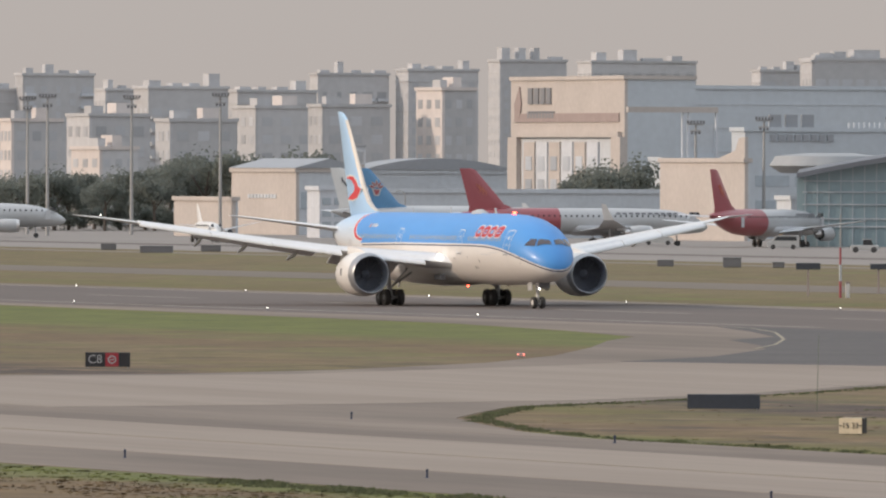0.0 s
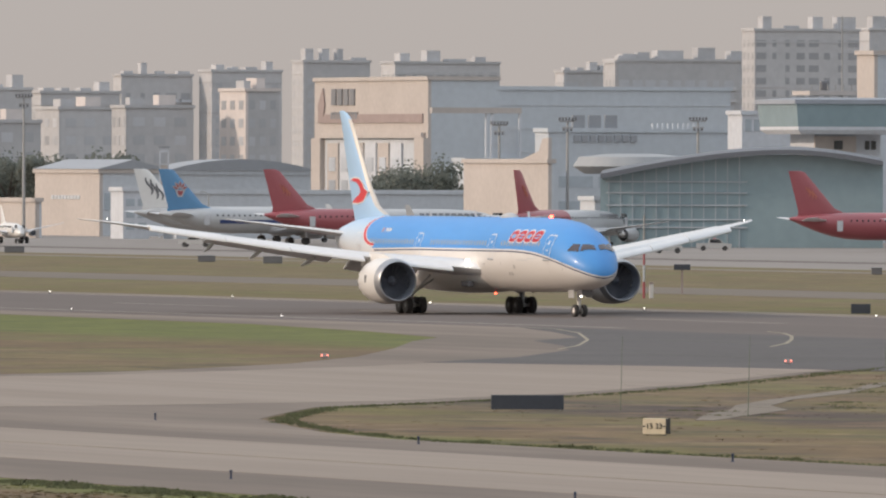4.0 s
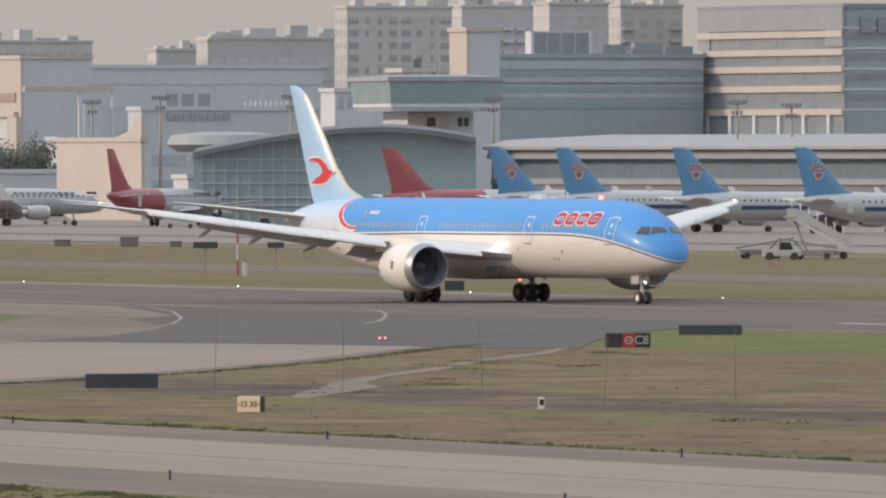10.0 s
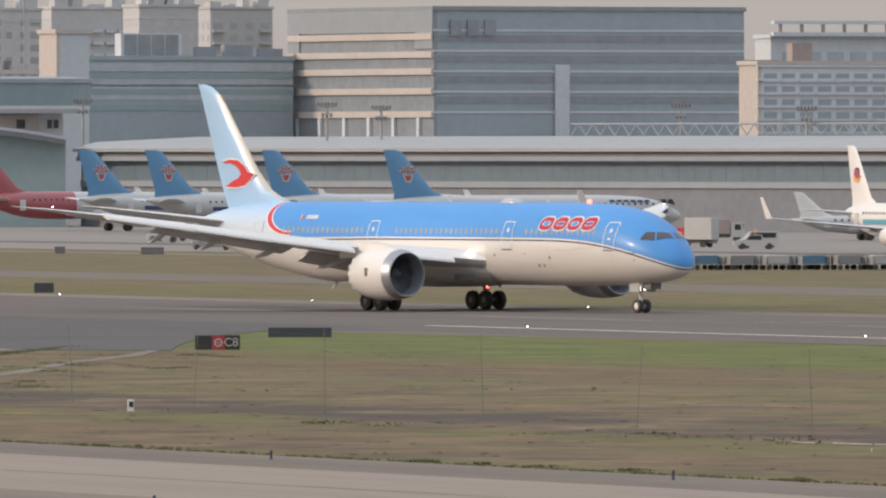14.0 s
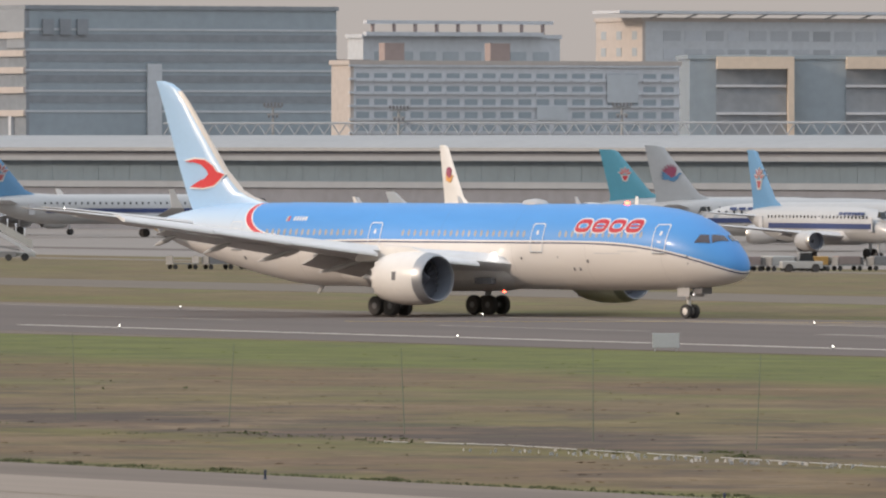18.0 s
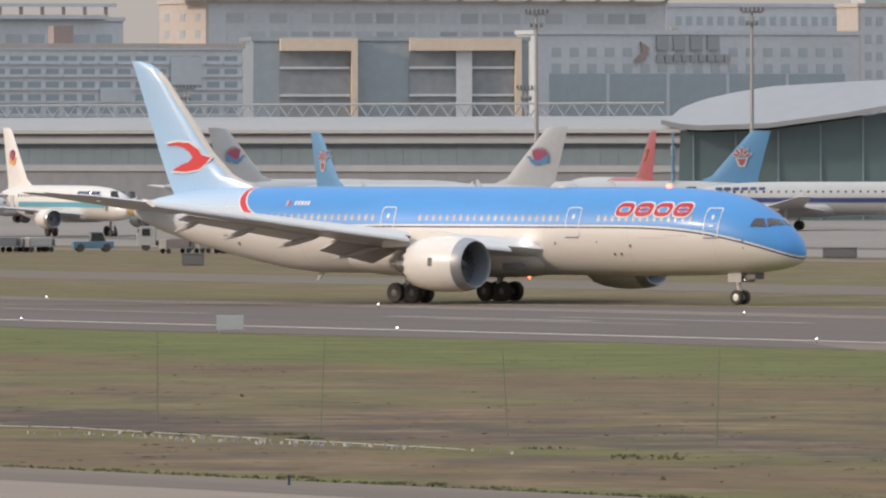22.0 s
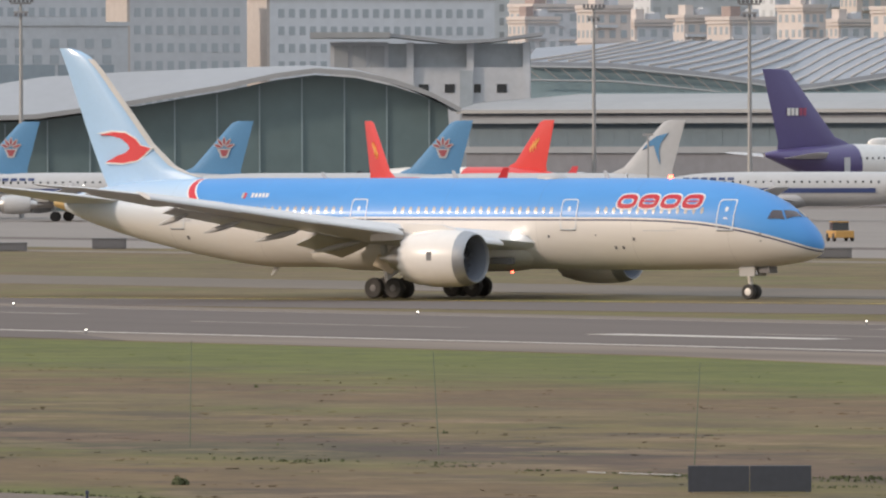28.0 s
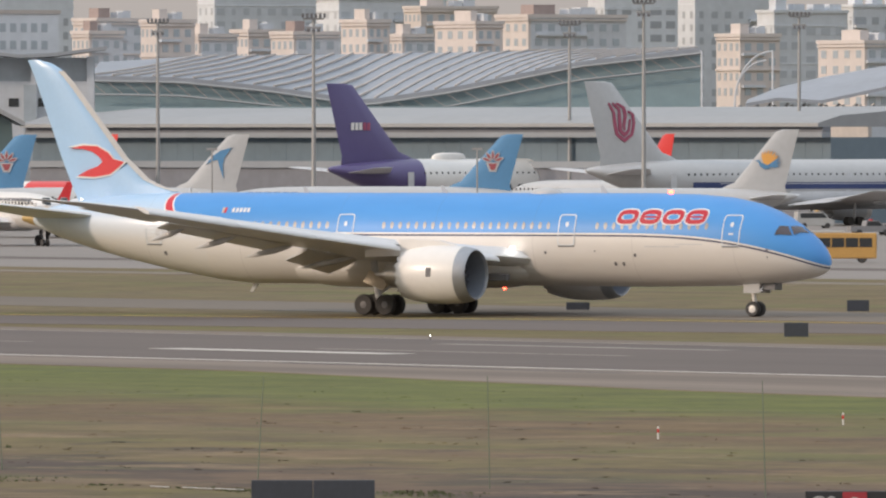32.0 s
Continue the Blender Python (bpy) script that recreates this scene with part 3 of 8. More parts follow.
# belly fairing
bm = bm_new()
loft(bm, [[(x, hw * math.sin(a), 3.42 + hv * math.cos(a)) for a in [2 * math.pi * i / 20 for i in range(20)]] for x, hw, hv in ((11.5, 0.9, 0.6), (10, 2.2, 1.25), (7, 2.98, 1.62), (0, 3.05, 1.72), (-6, 2.9, 1.6), (-9, 2.0, 1.2), (-11, 0.8, 0.6))])
part("belly_fairing", bm, WHITE, main_plane, "grimy white belly fairing", smooth=True)

# nose glazing: four panes that follow the crown
def nose_ring(d):
    """Crown, keel and half width of the nose d metres behind its tip."""
    return [float(np.interp(d, [r[0] for r in NOSE], [r[i] for r in NOSE])) for i in (1, 2, 3)]


def nose_point(d, ang):
    """A place on the nose skin: d metres behind the tip, ang degrees from the crown."""
    t, b, w = nose_ring(d)
    return Vector((NOSEX - d, w * math.sin(radians(ang)), (t + b) / 2 + (t - b) / 2 * math.cos(radians(ang))))


def nose_pane(sgn, c00, c01, c10, c11):
    """A pane between four corners (metres behind the tip, degrees from the crown): inner low, inner high, outer low, outer high."""
    bm = bm_new()
    rows = []
    for i in range(7):
        f = i / 6
        row = []
        for j in range(5):
            g_ = j / 4
            d, a = [(c00[k] * (1 - g_) + c01[k] * g_) * (1 - f) + (c10[k] * (1 - g_) + c11[k] * g_) * f for k in (0, 1)]
            p = nose_point(d, sgn * a)
            row.append(p + (p - Vector((NOSEX - d - 1.0, 0, 4.2))).normalized() * 0.035)
        rows.append(row)
    vs = [[bm.verts.new(p) for p in r] for r in rows]
    for r, q in zip(vs, vs[1:]):
        for j in range(4):
            bm.faces.new((r[j], r[j + 1], q[j + 1], q[j]))
    return bm


COCKPIT = surface("cockpit_glazing", (0.05, 0.035, 0.04), 0.06, var=0.1, coat=0.6)
for sgn in (-1, 1):
    part("cockpit_window", nose_pane(sgn, (1.42, 6), (1.88, 5), (1.90, 45), (2.36, 28)), COCKPIT, main_plane, smooth=True)
    part("cockpit_window", nose_pane(sgn, (2.00, 48.5), (2.45, 31.5), (2.98, 63), (2.9, 42)), COCKPIT, main_plane, smooth=True)


def skin(x, z):
    """Half width of the fuselage skin at station x and height z."""
    d = NOSEX - x
    if d < 13.0:
        t, b, w = nose_ring(max(0.0, d))
        return w * math.sqrt(max(0.0, 1 - ((z - (t + b) / 2) / ((t - b) / 2)) ** 2))
    if x < TX0 + TLEN:
        u = 1 - (x - TX0) / TLEN
        for a, b in zip(AFT, AFT[1:]):
            if a[0] <= u <= b[0]:
                f = (u - a[0]) / (b[0] - a[0])
                t, bo, w = [a[i] + (b[i] - a[i]) * f for i in (1, 2, 3)]
                break
    else:
        t, bo, w = 2.0, 0.0, 1.0
    zc, hv = ZB + RR * (t + bo) / 2, RR * (t - bo) / 2
    return w * RW * math.sqrt(max(0.0, 1 - ((z - zc) / hv) ** 2))


def hull_z(z):
    """Heights of the paintwork are noted for a hull from 1.85 to 7.71 m; this sets them on the hull as built."""
    return 1.92 + (z - 1.85) * 1.048


def skin_patch(outline_x0, outline_x1, z0, z1, sgn, off=0.012, nz=5, round_=0.0):
    bm = bm_new()
    rows = []
    for i in range(nz + 1):
        z = hull_z(z0 + (z1 - z0) * i / nz)
        inset = round_ * (abs(2 * i / nz - 1) ** 3)
        rows.append([bm.verts.new((x, sgn * (skin(x, z) + off), z)) for x in (outline_x0 + inset, (outline_x0 + outline_x1) / 2, outline_x1 - inset)])
    for r, s in zip(rows, rows[1:]):
        for j in range(2):
            bm.faces.new((r[j], r[j + 1], s[j + 1], s[j]))
    return bm


def skin_ring(x, z, hw, hh, band, sgn, off, power, slant, k=36):
    """A flat ring on the skin: a rounded outline of half width hw and half height hh; slant leans it forward."""
    bm = bm_new()
    rows = []
    inner_w, inner_h = max(0.001, hw - band), max(0.001, hh - band)
    for f in (0.0, 0.5, 1.0):
        w, h = hw + (inner_w - hw) * f, hh + (inner_h - hh) * f
        row = []
        for i in range(k):
            c, s_ = math.cos(2 * math.pi * i / k), math.sin(2 * math.pi * i / k)
            u, v = math.copysign(abs(c) ** (2 / power), c) * w, math.copysign(abs(s_) ** (2 / power), s_) * h
            px, pz = x + u + v * slant, hull_z(z + v)
            row.append(bm.verts.new((px, sgn * (skin(px, pz) + off), pz)))
        rows.append(row)
    for a, b in zip(rows, rows[1:]):
        for i in range(k):
            j = (i + 1) % k
            bm.faces.new((a[i], a[j], b[j], b[i]))
    return bm


TITLERED = surface("deep_red_title_paint", (0.47, 0.018, 0.035), 0.5, var=0.06)
DOORLINE = surface("white_line_paint", (0.66, 0.70, 0.74), 0.4, var=0.05)
WINMAT = surface("cabin_glazing", (0.33, 0.33, 0.325), 0.3, var=0.25, coat=0.5)
DOORBLUE = surface("azure_door_paint", (0.085, 0.31, 0.66), 0.3, var=0.05, coat=0.3)
win_mesh = {}
DOORS = [25.0, 12.9, -3.8, -18.6]
WIN_STRETCHES = [(23.2, 14.5), (11.5, -2.1), (-5.2, -15.8)]
for sgn in (-1, 1):
    for a, b in WIN_STRETCHES:
        k = int((a - b) / 0.62)
        for i in range(k):
            x = a - i * 0.62
            part("cabin_window", skin_patch(x - 0.13, x + 0.13, 5.45, 5.90, sgn, 0.012, 4, 0.10), WINMAT, main_plane)
    for dx in DOORS:
        outer = part("door", skin_patch(dx - 0.62, dx + 0.62, 4.42, 6.38, sgn, 0.010, 8, 0.10), LIV, main_plane)
        part("door_outline", skin_ring(dx, 5.40, 0.64, 0.99, 0.07, sgn, 0.036, 8.0, 0.0, 72), DOORLINE, outer, "thin white door outline")
        part("door_sill", skin_patch(dx - 0.60, dx + 0.60, 4.36, 4.44, sgn, 0.040, 1), DARKGREY, outer)
        part("door_window", skin_patch(dx - 0.12, dx + 0.12, 5.62, 5.92, sgn, 0.022, 3, 0.05), DOORLINE, outer)
        part("door_lever", skin_patch(dx - 0.16, dx + 0.16, 5.14, 5.24, sgn, 0.022, 1), DOORLINE, outer)
    # title as plain slanted shapes: red on white
    for i in range(4):
        a = 17.32 + i * 1.68
        part("title_outline", skin_ring(a, 6.24, 0.83, 0.53, 0.53, sgn, 0.020, 2.8, 0.22), DOORLINE, main_plane, "white outline of a title shape")
        part("title_shape", skin_ring(a, 6.24, 0.74, 0.45, 0.27, sgn, 0.032, 2.8, 0.22), TITLERED, main_plane, "red title shape")
        part("title_counter", skin_ring(a, 6.24, 0.36, 0.16, 0.16, sgn, 0.036, 2.4, 0.22), DOORBLUE, main_plane)
        if i in (1, 3):
            part("title_bar", skin_patch(a - 0.5, a + 0.5, 6.19, 6.30, sgn, 0.045, 1), TITLERED, main_plane)
    for i in range(5):
        a = -12.75 + i * 0.29
        part("registration_bar", skin_patch(a, a + 0.19, 6.47, 6.74, sgn, 0.02, 2), WHITE, main_plane)
    for i, fm in enumerate((LINE_WHITE, RED)):
        part("flag_bar", skin_patch(-13.5 + i * 0.18, -13.34 + i * 0.18, 6.42, 6.76, sgn, 0.02, 2), fm, main_plane)
    for x, z, s_ in ((17.95, 3.85, 0.11), (17.0, 3.30, 0.11), (16.4, 3.30, 0.11), (27.5, 4.19, 0.09), (27.5, 3.75, 0.06), (15.0, 4.10, 0.06), (11.3, 4.0, 0.09), (-17.85, 3.85, 0.13)):
        part("service_port", skin_patch(x - s_, x + s_, z - s_, z + s_, sgn, 0.016, 2, 0.04), DARKGREY, main_plane)
    part("panel_line", skin_patch(21.0, 23.0, 4.52, 4.57, sgn, 0.014, 1), GREYPAINT, main_plane)
    part("panel_line", skin_patch(18.7, 21.3, 4.36, 4.41, sgn, 0.014, 1), GREYPAINT, main_plane)
    part("panel_line", skin_patch(-18.45, -17.35, 4.9, 5.4, sgn, 0.010, 3, 0.1), GREYPAINT, main_plane, "faint hatch in the aft hull")

def wing_rise(y):
    """How far the laden wing stands above its plain line, y metres out."""
    return float(np.interp(abs(y), [2.2, 4.2, 9.8, 15.5, 21.8, 26.6, 30.0], [0.35, 0.48, 0.65, 0.70, 0.60, 0.35, 0.10]))


# wings
for sgn in (-1, 1):
    secs = [(10.6, 2.2, 3.30, 14.6, 0.13), (8.6, 4.2, 3.42, 12.6, 0.125), (4.9, 9.8, 3.95, 8.9, 0.11), (1.1, 15.5, 4.75, 6.7, 0.10), (-3.2, 21.8, 5.85, 4.7, 0.095), (-6.4, 26.6, 6.8, 3.3, 0.09), (-8.4, 28.8, 7.3, 2.2, 0.085), (-10.3, 30.0, 7.55, 1.1, 0.08), (-11.3, 30.35, 7.65, 0.35, 0.08)]
    wing = part("wing", wing_mesh([(x, sgn * y, z + 0.05 + wing_rise(y), c, t) for x, y, z, c, t in secs]), WINGPAINT, main_plane, "pale grey swept wing", smooth=True)
    # slats along the leading edge
    for (xa, ya, za), (xb, yb, zb) in (((8.3, 4.6, 3.45), (5.9, 8.9, 3.80)), ((4.4, 10.9, 4.02), (1.05, 16.1, 4.77)), ((1.0, 16.15, 4.78), (-2.05, 20.7, 5.62)), ((-2.1, 20.75, 5.63), (-5.7, 26.0, 6.72))):
        part("slat", wing_mesh([(xa + 0.55, sgn * ya, za - 0.34 + wing_rise(ya), 1.6, 0.26, -24), (xb + 0.5, sgn * yb, zb - 0.30 + wing_rise(yb), 1.25, 0.26, -24)]), WINGPAINT, wing, "pale lowered leading-edge slat", smooth=True)
    # flaps
    part("flap", wing_mesh([(-2.6, sgn * 3.3, 3.68, 2.4, 0.13, 24), (-3.0, sgn * 9.2, 4.42, 1.9, 0.13, 24)]), WINGPAINT, wing, "lowered grey inboard flap", smooth=True)
    part("flap", wing_mesh([(-3.4, sgn * 10.6, 4.67, 1.5, 0.13, 18), (-6.9, sgn * 20.5, 6.17, 1.1, 0.13, 18)]), WINGPAINT, wing, "lowered grey outboard flap", smooth=True)
    part("aileron", wing_mesh([(-7.0, sgn * 21.0, 6.33, 1.2, 0.1, 4), (-9.4, sgn * 26.4, 7.21, 0.9, 0.1, 4)]), WINGPAINT, wing, smooth=True)
    # flap track fairings
    for y, x, z, ln in ((7.4, -0.6, 3.25, 4.6), (12.6, -2.2, 3.95, 3.9), (16.6, -4.2, 4.55, 3.3), (20.2, -6.0, 5.15, 2.7)):
        bm = bm_new()
        loft(bm, [[(x - u * ln * 0.92, sgn * y + w * 0.15 * math.sin(a), z + wing_rise(y) - u * 0.75 + w * 0.22 * math.cos(a)) for a in [2 * math.pi * i / 10 for i in range(10)]] for u, w in ((0, 0.1), (0.12, 0.6), (0.4, 1), (0.75, 0.75), (1, 0.08))])
        part("flap_fairing", bm, FUSEWHITE, wing, smooth=True)
    # engine and pylon
    cow = engine_parts(main_plane, 10.05, sgn * 9.95, 2.78, 1.93, 5.36, WHITE, LIP)
    bm = bm_new()
    loft(bm, [[(x, sgn * 9.95 + w * v, z0 if k_ < 2 else z1) for k_, v in enumerate((-1, 1, 1, -1))] for x, w, z0, z1 in ((9.2, 0.1, 4.42, 4.55), (7.4, 0.28, 4.25, 5.0), (4.5, 0.34, 4.0, 5.1), (1.8, 0.12, 3.9, 4.3))])
    part("pylon", bm, WHITE, cow)
    part("cowl_badge", cbox(7.35, sgn * 11.82 - 0.06, 2.65, 7.72, sgn * 11.82 + 0.09, 3.25), DARKGREY, cow, "dark maker's badge")
    part("landing_light", cbox(9.05, sgn * 3.5 - 0.12, 4.35, 9.3, sgn * 3.5 + 0.12, 4.55, 0.04), WHITE_LAMP, wing, "lit white wing-root landing light")
    part("tip_light", cbox(-8.78, sgn * 28.6 - 0.03, 7.72, -8.7, sgn * 28.6 + 0.03, 7.78, 0.01), WHITE_LAMP, wing)
    # tailplane
    part("tailplane", wing_mesh([(-22.9, sgn * 0.8, 6.35, 6.1, 0.10), (-26.2, sgn * 4.8, 6.95, 4.4, 0.09), (-29.6, sgn * 9.1, 7.55, 2.3, 0.08), (-31.0, sgn * 9.75, 7.66, 0.85, 0.06)]), WINGPAINT, main_plane, "grey tailplane", smooth=True)

FINMAT = surface("pale_azure_fin_paint", (0.37, 0.555, 0.77), 0.32, var=0.03, coat=0.3)
fin = part("fin", fin_mesh([(6.9, -17.0, -25.7, 0.40), (7.85, -17.3, -26.2, 0.40), (8.15, -18.4, -26.35, 0.39), (8.45, -19.5, -26.5, 0.38), (8.9, -20.55, -26.7, 0.36), (10.4, -22.3, -27.35, 0.33), (12.35, -23.9, -28.1, 0.29),
                            (15.4, -26.45, -29.3, 0.21), (16.35, -27.4, -29.7, 0.16), (16.75, -28.2, -29.9, 0.11), (16.95, -29.1, -30.0, 0.04)]), FINMAT, main_plane, "pale azure tail fin", smooth=True)
EDGEMETAL = surface("dull_edge_metal", (0.58, 0.54, 0.49), 0.45, metal=0.2, var=0.06)
part("fin_leading_edge", loft(bm_new(), [[(xl + 0.05, 0, z), (xl - 0.08, 0.12 * f, z), (xl - 0.34, 0.25 * f, z), (xl - 0.34, -0.25 * f, z), (xl - 0.08, -0.12 * f, z)] for z, xl, f in ((8.12, -18.2, 0.9), (8.45, -19.45, 0.95), (8.9, -20.5, 1), (10.4, -22.25, 0.95), (12.35, -23.85, 0.85), (15.4, -26.4, 0.65), (16.2, -27.2, 0.55))]), EDGEMETAL, fin, "bare metal fin leading edge")
for sgn in (-1, 1):
    # the bird emblem as one plain swept shape, white edged
    def emblem(k, off):
        up = [(-26.5, 11.0), (-25.43, 11.2), (-24.36, 11.14), (-23.48, 10.7), (-23.1, 10.28), (-22.26, 10.09), (-22.8, 9.64), (-23.39, 9.26), (-24.55, 9.08), (-25.92, 9.14), (-25.04, 9.56), (-24.32, 9.79), (-23.97, 10.09), (-24.17, 10.4), (-24.75, 10.78), (-25.53, 10.96)]
        cx, cz = -24.1, 10.12
        pts = [(cx + (x - cx) * k, cz + (z - cz) * (k + (0.03 if k > 1 else 0))) for x, z in up]
        y0 = sgn * 0.20
        return prism(bm_new(), pts, 'y', y0, y0 + sgn * off)
    part("fin_emblem_edge", emblem(1.08, 0.155), WHITE, fin, "white edge of the emblem")
    part("fin_emblem", emblem(1.0, 0.17), RED, fin, "red swept bird-like emblem")
for x, h in ((14.0, 0.5), (2.0, 0.5), (-8.5, 0.4)):
    part("antenna", prism(bm_new(), [(x, 8.0), (x + 0.5, 8.0), (x + 0.05, 8.06 + h), (x - 0.12, 8.06 + h)], 'y', -0.04, 0.04), FUSEWHITE, main_plane)
bm = bm_new()
loft(bm, [[(9.9 + u * 0.62, w * math.sin(a), 7.98 + h * max(0, math.cos(a))) for a in [2 * math.pi * i / 14 for i in range(14)]] for u, w, h in ((-2, 0.2, 0.05), (-1.4, 0.55, 0.36), (0, 0.65, 0.44), (1.2, 0.5, 0.34), (1.9, 0.2, 0.05))])
part("radome", bm, FUSEWHITE, main_plane, "white satellite radome", smooth=True)
part("beacon", cbox(19.0, -0.13, 8.02, 19.26, 0.13, 8.24, 0.05), RED_LAMP, main_plane, "lit red top beacon")
part("beacon", cbox(6.6, -0.07, 1.68, 6.74, 0.07, 1.84, 0.03), RED_LAMP, main_plane, "lit red belly beacon")
part("drain_mast", prism(bm_new(), [(-12.4, 2.0), (-12.0, 2.0), (-12.5, 1.45), (-12.7, 1.45)], 'y', -0.05, 0.05), FUSEWHITE, main_plane)
part("ram_air_inlet", cbox(6.8, -3.15, 2.3, 8.6, -2.7, 2.75, 0.08), DARKGREY, main_plane)

# undercarriage
SPIN = []
# The gear doors' warm cream puts low sunlight into the base colour.
DOORCREAM = surface("sun_toned_gear_door", (0.62, 0.53, 0.41), 0.45, var=0.1)
tyre = finish("tyre", wheel_mesh(0.71, 0.52), RUBBER, True)
hub = finish("rim", loft(bm_new(), [[(r * math.cos(2 * math.pi * i / 14), y, r * math.sin(2 * math.pi * i / 14)) for i in range(14)] for r, y in ((0.12, -0.24), (0.33, -0.2), (0.33, 0.2), (0.12, 0.24))]), DARKGREY)
ntyre = finish("tyre", wheel_mesh(0.51, 0.38), RUBBER, True)
nhub = finish("rim", loft(bm_new(), [[(r * math.cos(2 * math.pi * i / 14), y, r * math.sin(2 * math.pi * i / 14)) for i in range(14)] for r, y in ((0.1, -0.19), (0.25, -0.16), (0.25, 0.16), (0.1, 0.19))]), WHITE)
for sgn in (-1, 1):
    bm = rod(bm_new(), (0, sgn * 4.9, 0.75), (-0.3, sgn * 5.2, 3.6), 0.24, 12)
    leg = part("main_gear_leg", bm, GREYPAINT, main_plane, "grey main gear leg", smooth=True)
    part("bogie_beam", rod(bm_new(), (0.85, sgn * 4.9, 0.71), (-0.85, sgn * 4.9, 0.71), 0.16, 10), GREYPAINT, leg)
    part("drag_brace", rod(bm_new(), (0.1, sgn * 4.9, 1.5), (2.4, sgn * 4.2, 3.2), 0.09, 8), GREYPAINT, leg)
    part("side_brace", rod(bm_new(), (0.0, sgn * 4.9, 1.6), (-0.4, sgn * 2.6, 3.0), 0.09, 8), GREYPAINT, leg)
    part("gear_door", cbox(-0.82, -0.05, -0.44, 0.82, 0.05, 0.44, 0.03), DOORCREAM, leg, "gear door hung aslant, coloured cream as sunlit", m=pose(0.12, sgn * 5.6, 2.3, 22 * sgn, 21, 0))
    for ax in (0.80, -0.80):
        part("axle", rod(bm_new(), (ax, sgn * 4.9 - 0.75, 0.71), (ax, sgn * 4.9 + 0.75, 0.71), 0.09, 8), STEEL, leg)
        for ly in (-0.62, 0.62):
            w = part("wheel", tyre, None, main_plane, "black main wheel", m=pose(ax, sgn * 4.9 + ly, 0.71))
            part("rim", hub, None, w)
            SPIN.append((w, ax, sgn * 4.9 + ly, 0.71))
leg = part("nose_gear_leg", rod(bm_new(), (25.4, 0, 0.5), (25.1, 0, 2.5), 0.15, 12), WHITE, main_plane, "white nose gear leg", smooth=True)
part("nose_axle", rod(bm_new(), (25.4, -0.5, 0.51), (25.4, 0.5, 0.51), 0.08, 8), STEEL, leg)
for y in (-0.75, 0.75):
    part("nose_gear_door", cbox(24.9, y - 0.03, 1.55, 26.1, y + 0.03, 2.4, 0.02), FUSEWHITE, leg, "pale nose gear door")
part("gear_bay_door", cbox(26.12, -0.5, 1.75, 27.1, 0.5, 2.35, 0.04), DARKGREY, leg, "dark forward gear bay door")
lamp_house = part("lamp_housing", loft(bm_new(), [ring_x(25.45, 0, 1.78, 0.12, 14), ring_x(25.5, 0, 1.78, 0.17, 14), ring_x(25.85, 0, 1.78, 0.18, 14), ring_x(25.85, 0, 1.78, 0.165, 14), ring_x(25.6, 0, 1.78, 0.15, 14)], cap=False), DARKGREY, leg)
part("taxi_light", rod(bm_new(), (25.58, 0, 1.78), (25.62, 0, 1.78), 0.15, 14), WHITE_LAMP, lamp_house, "lit white taxi light")
for ly in (-0.36, 0.36):
    w = part("wheel", ntyre, None, main_plane, "black nose wheel", m=pose(25.4, ly, 0.51))
    part("rim", nhub, None, w)
    SPIN.append((w, 25.4, ly, 0.51))


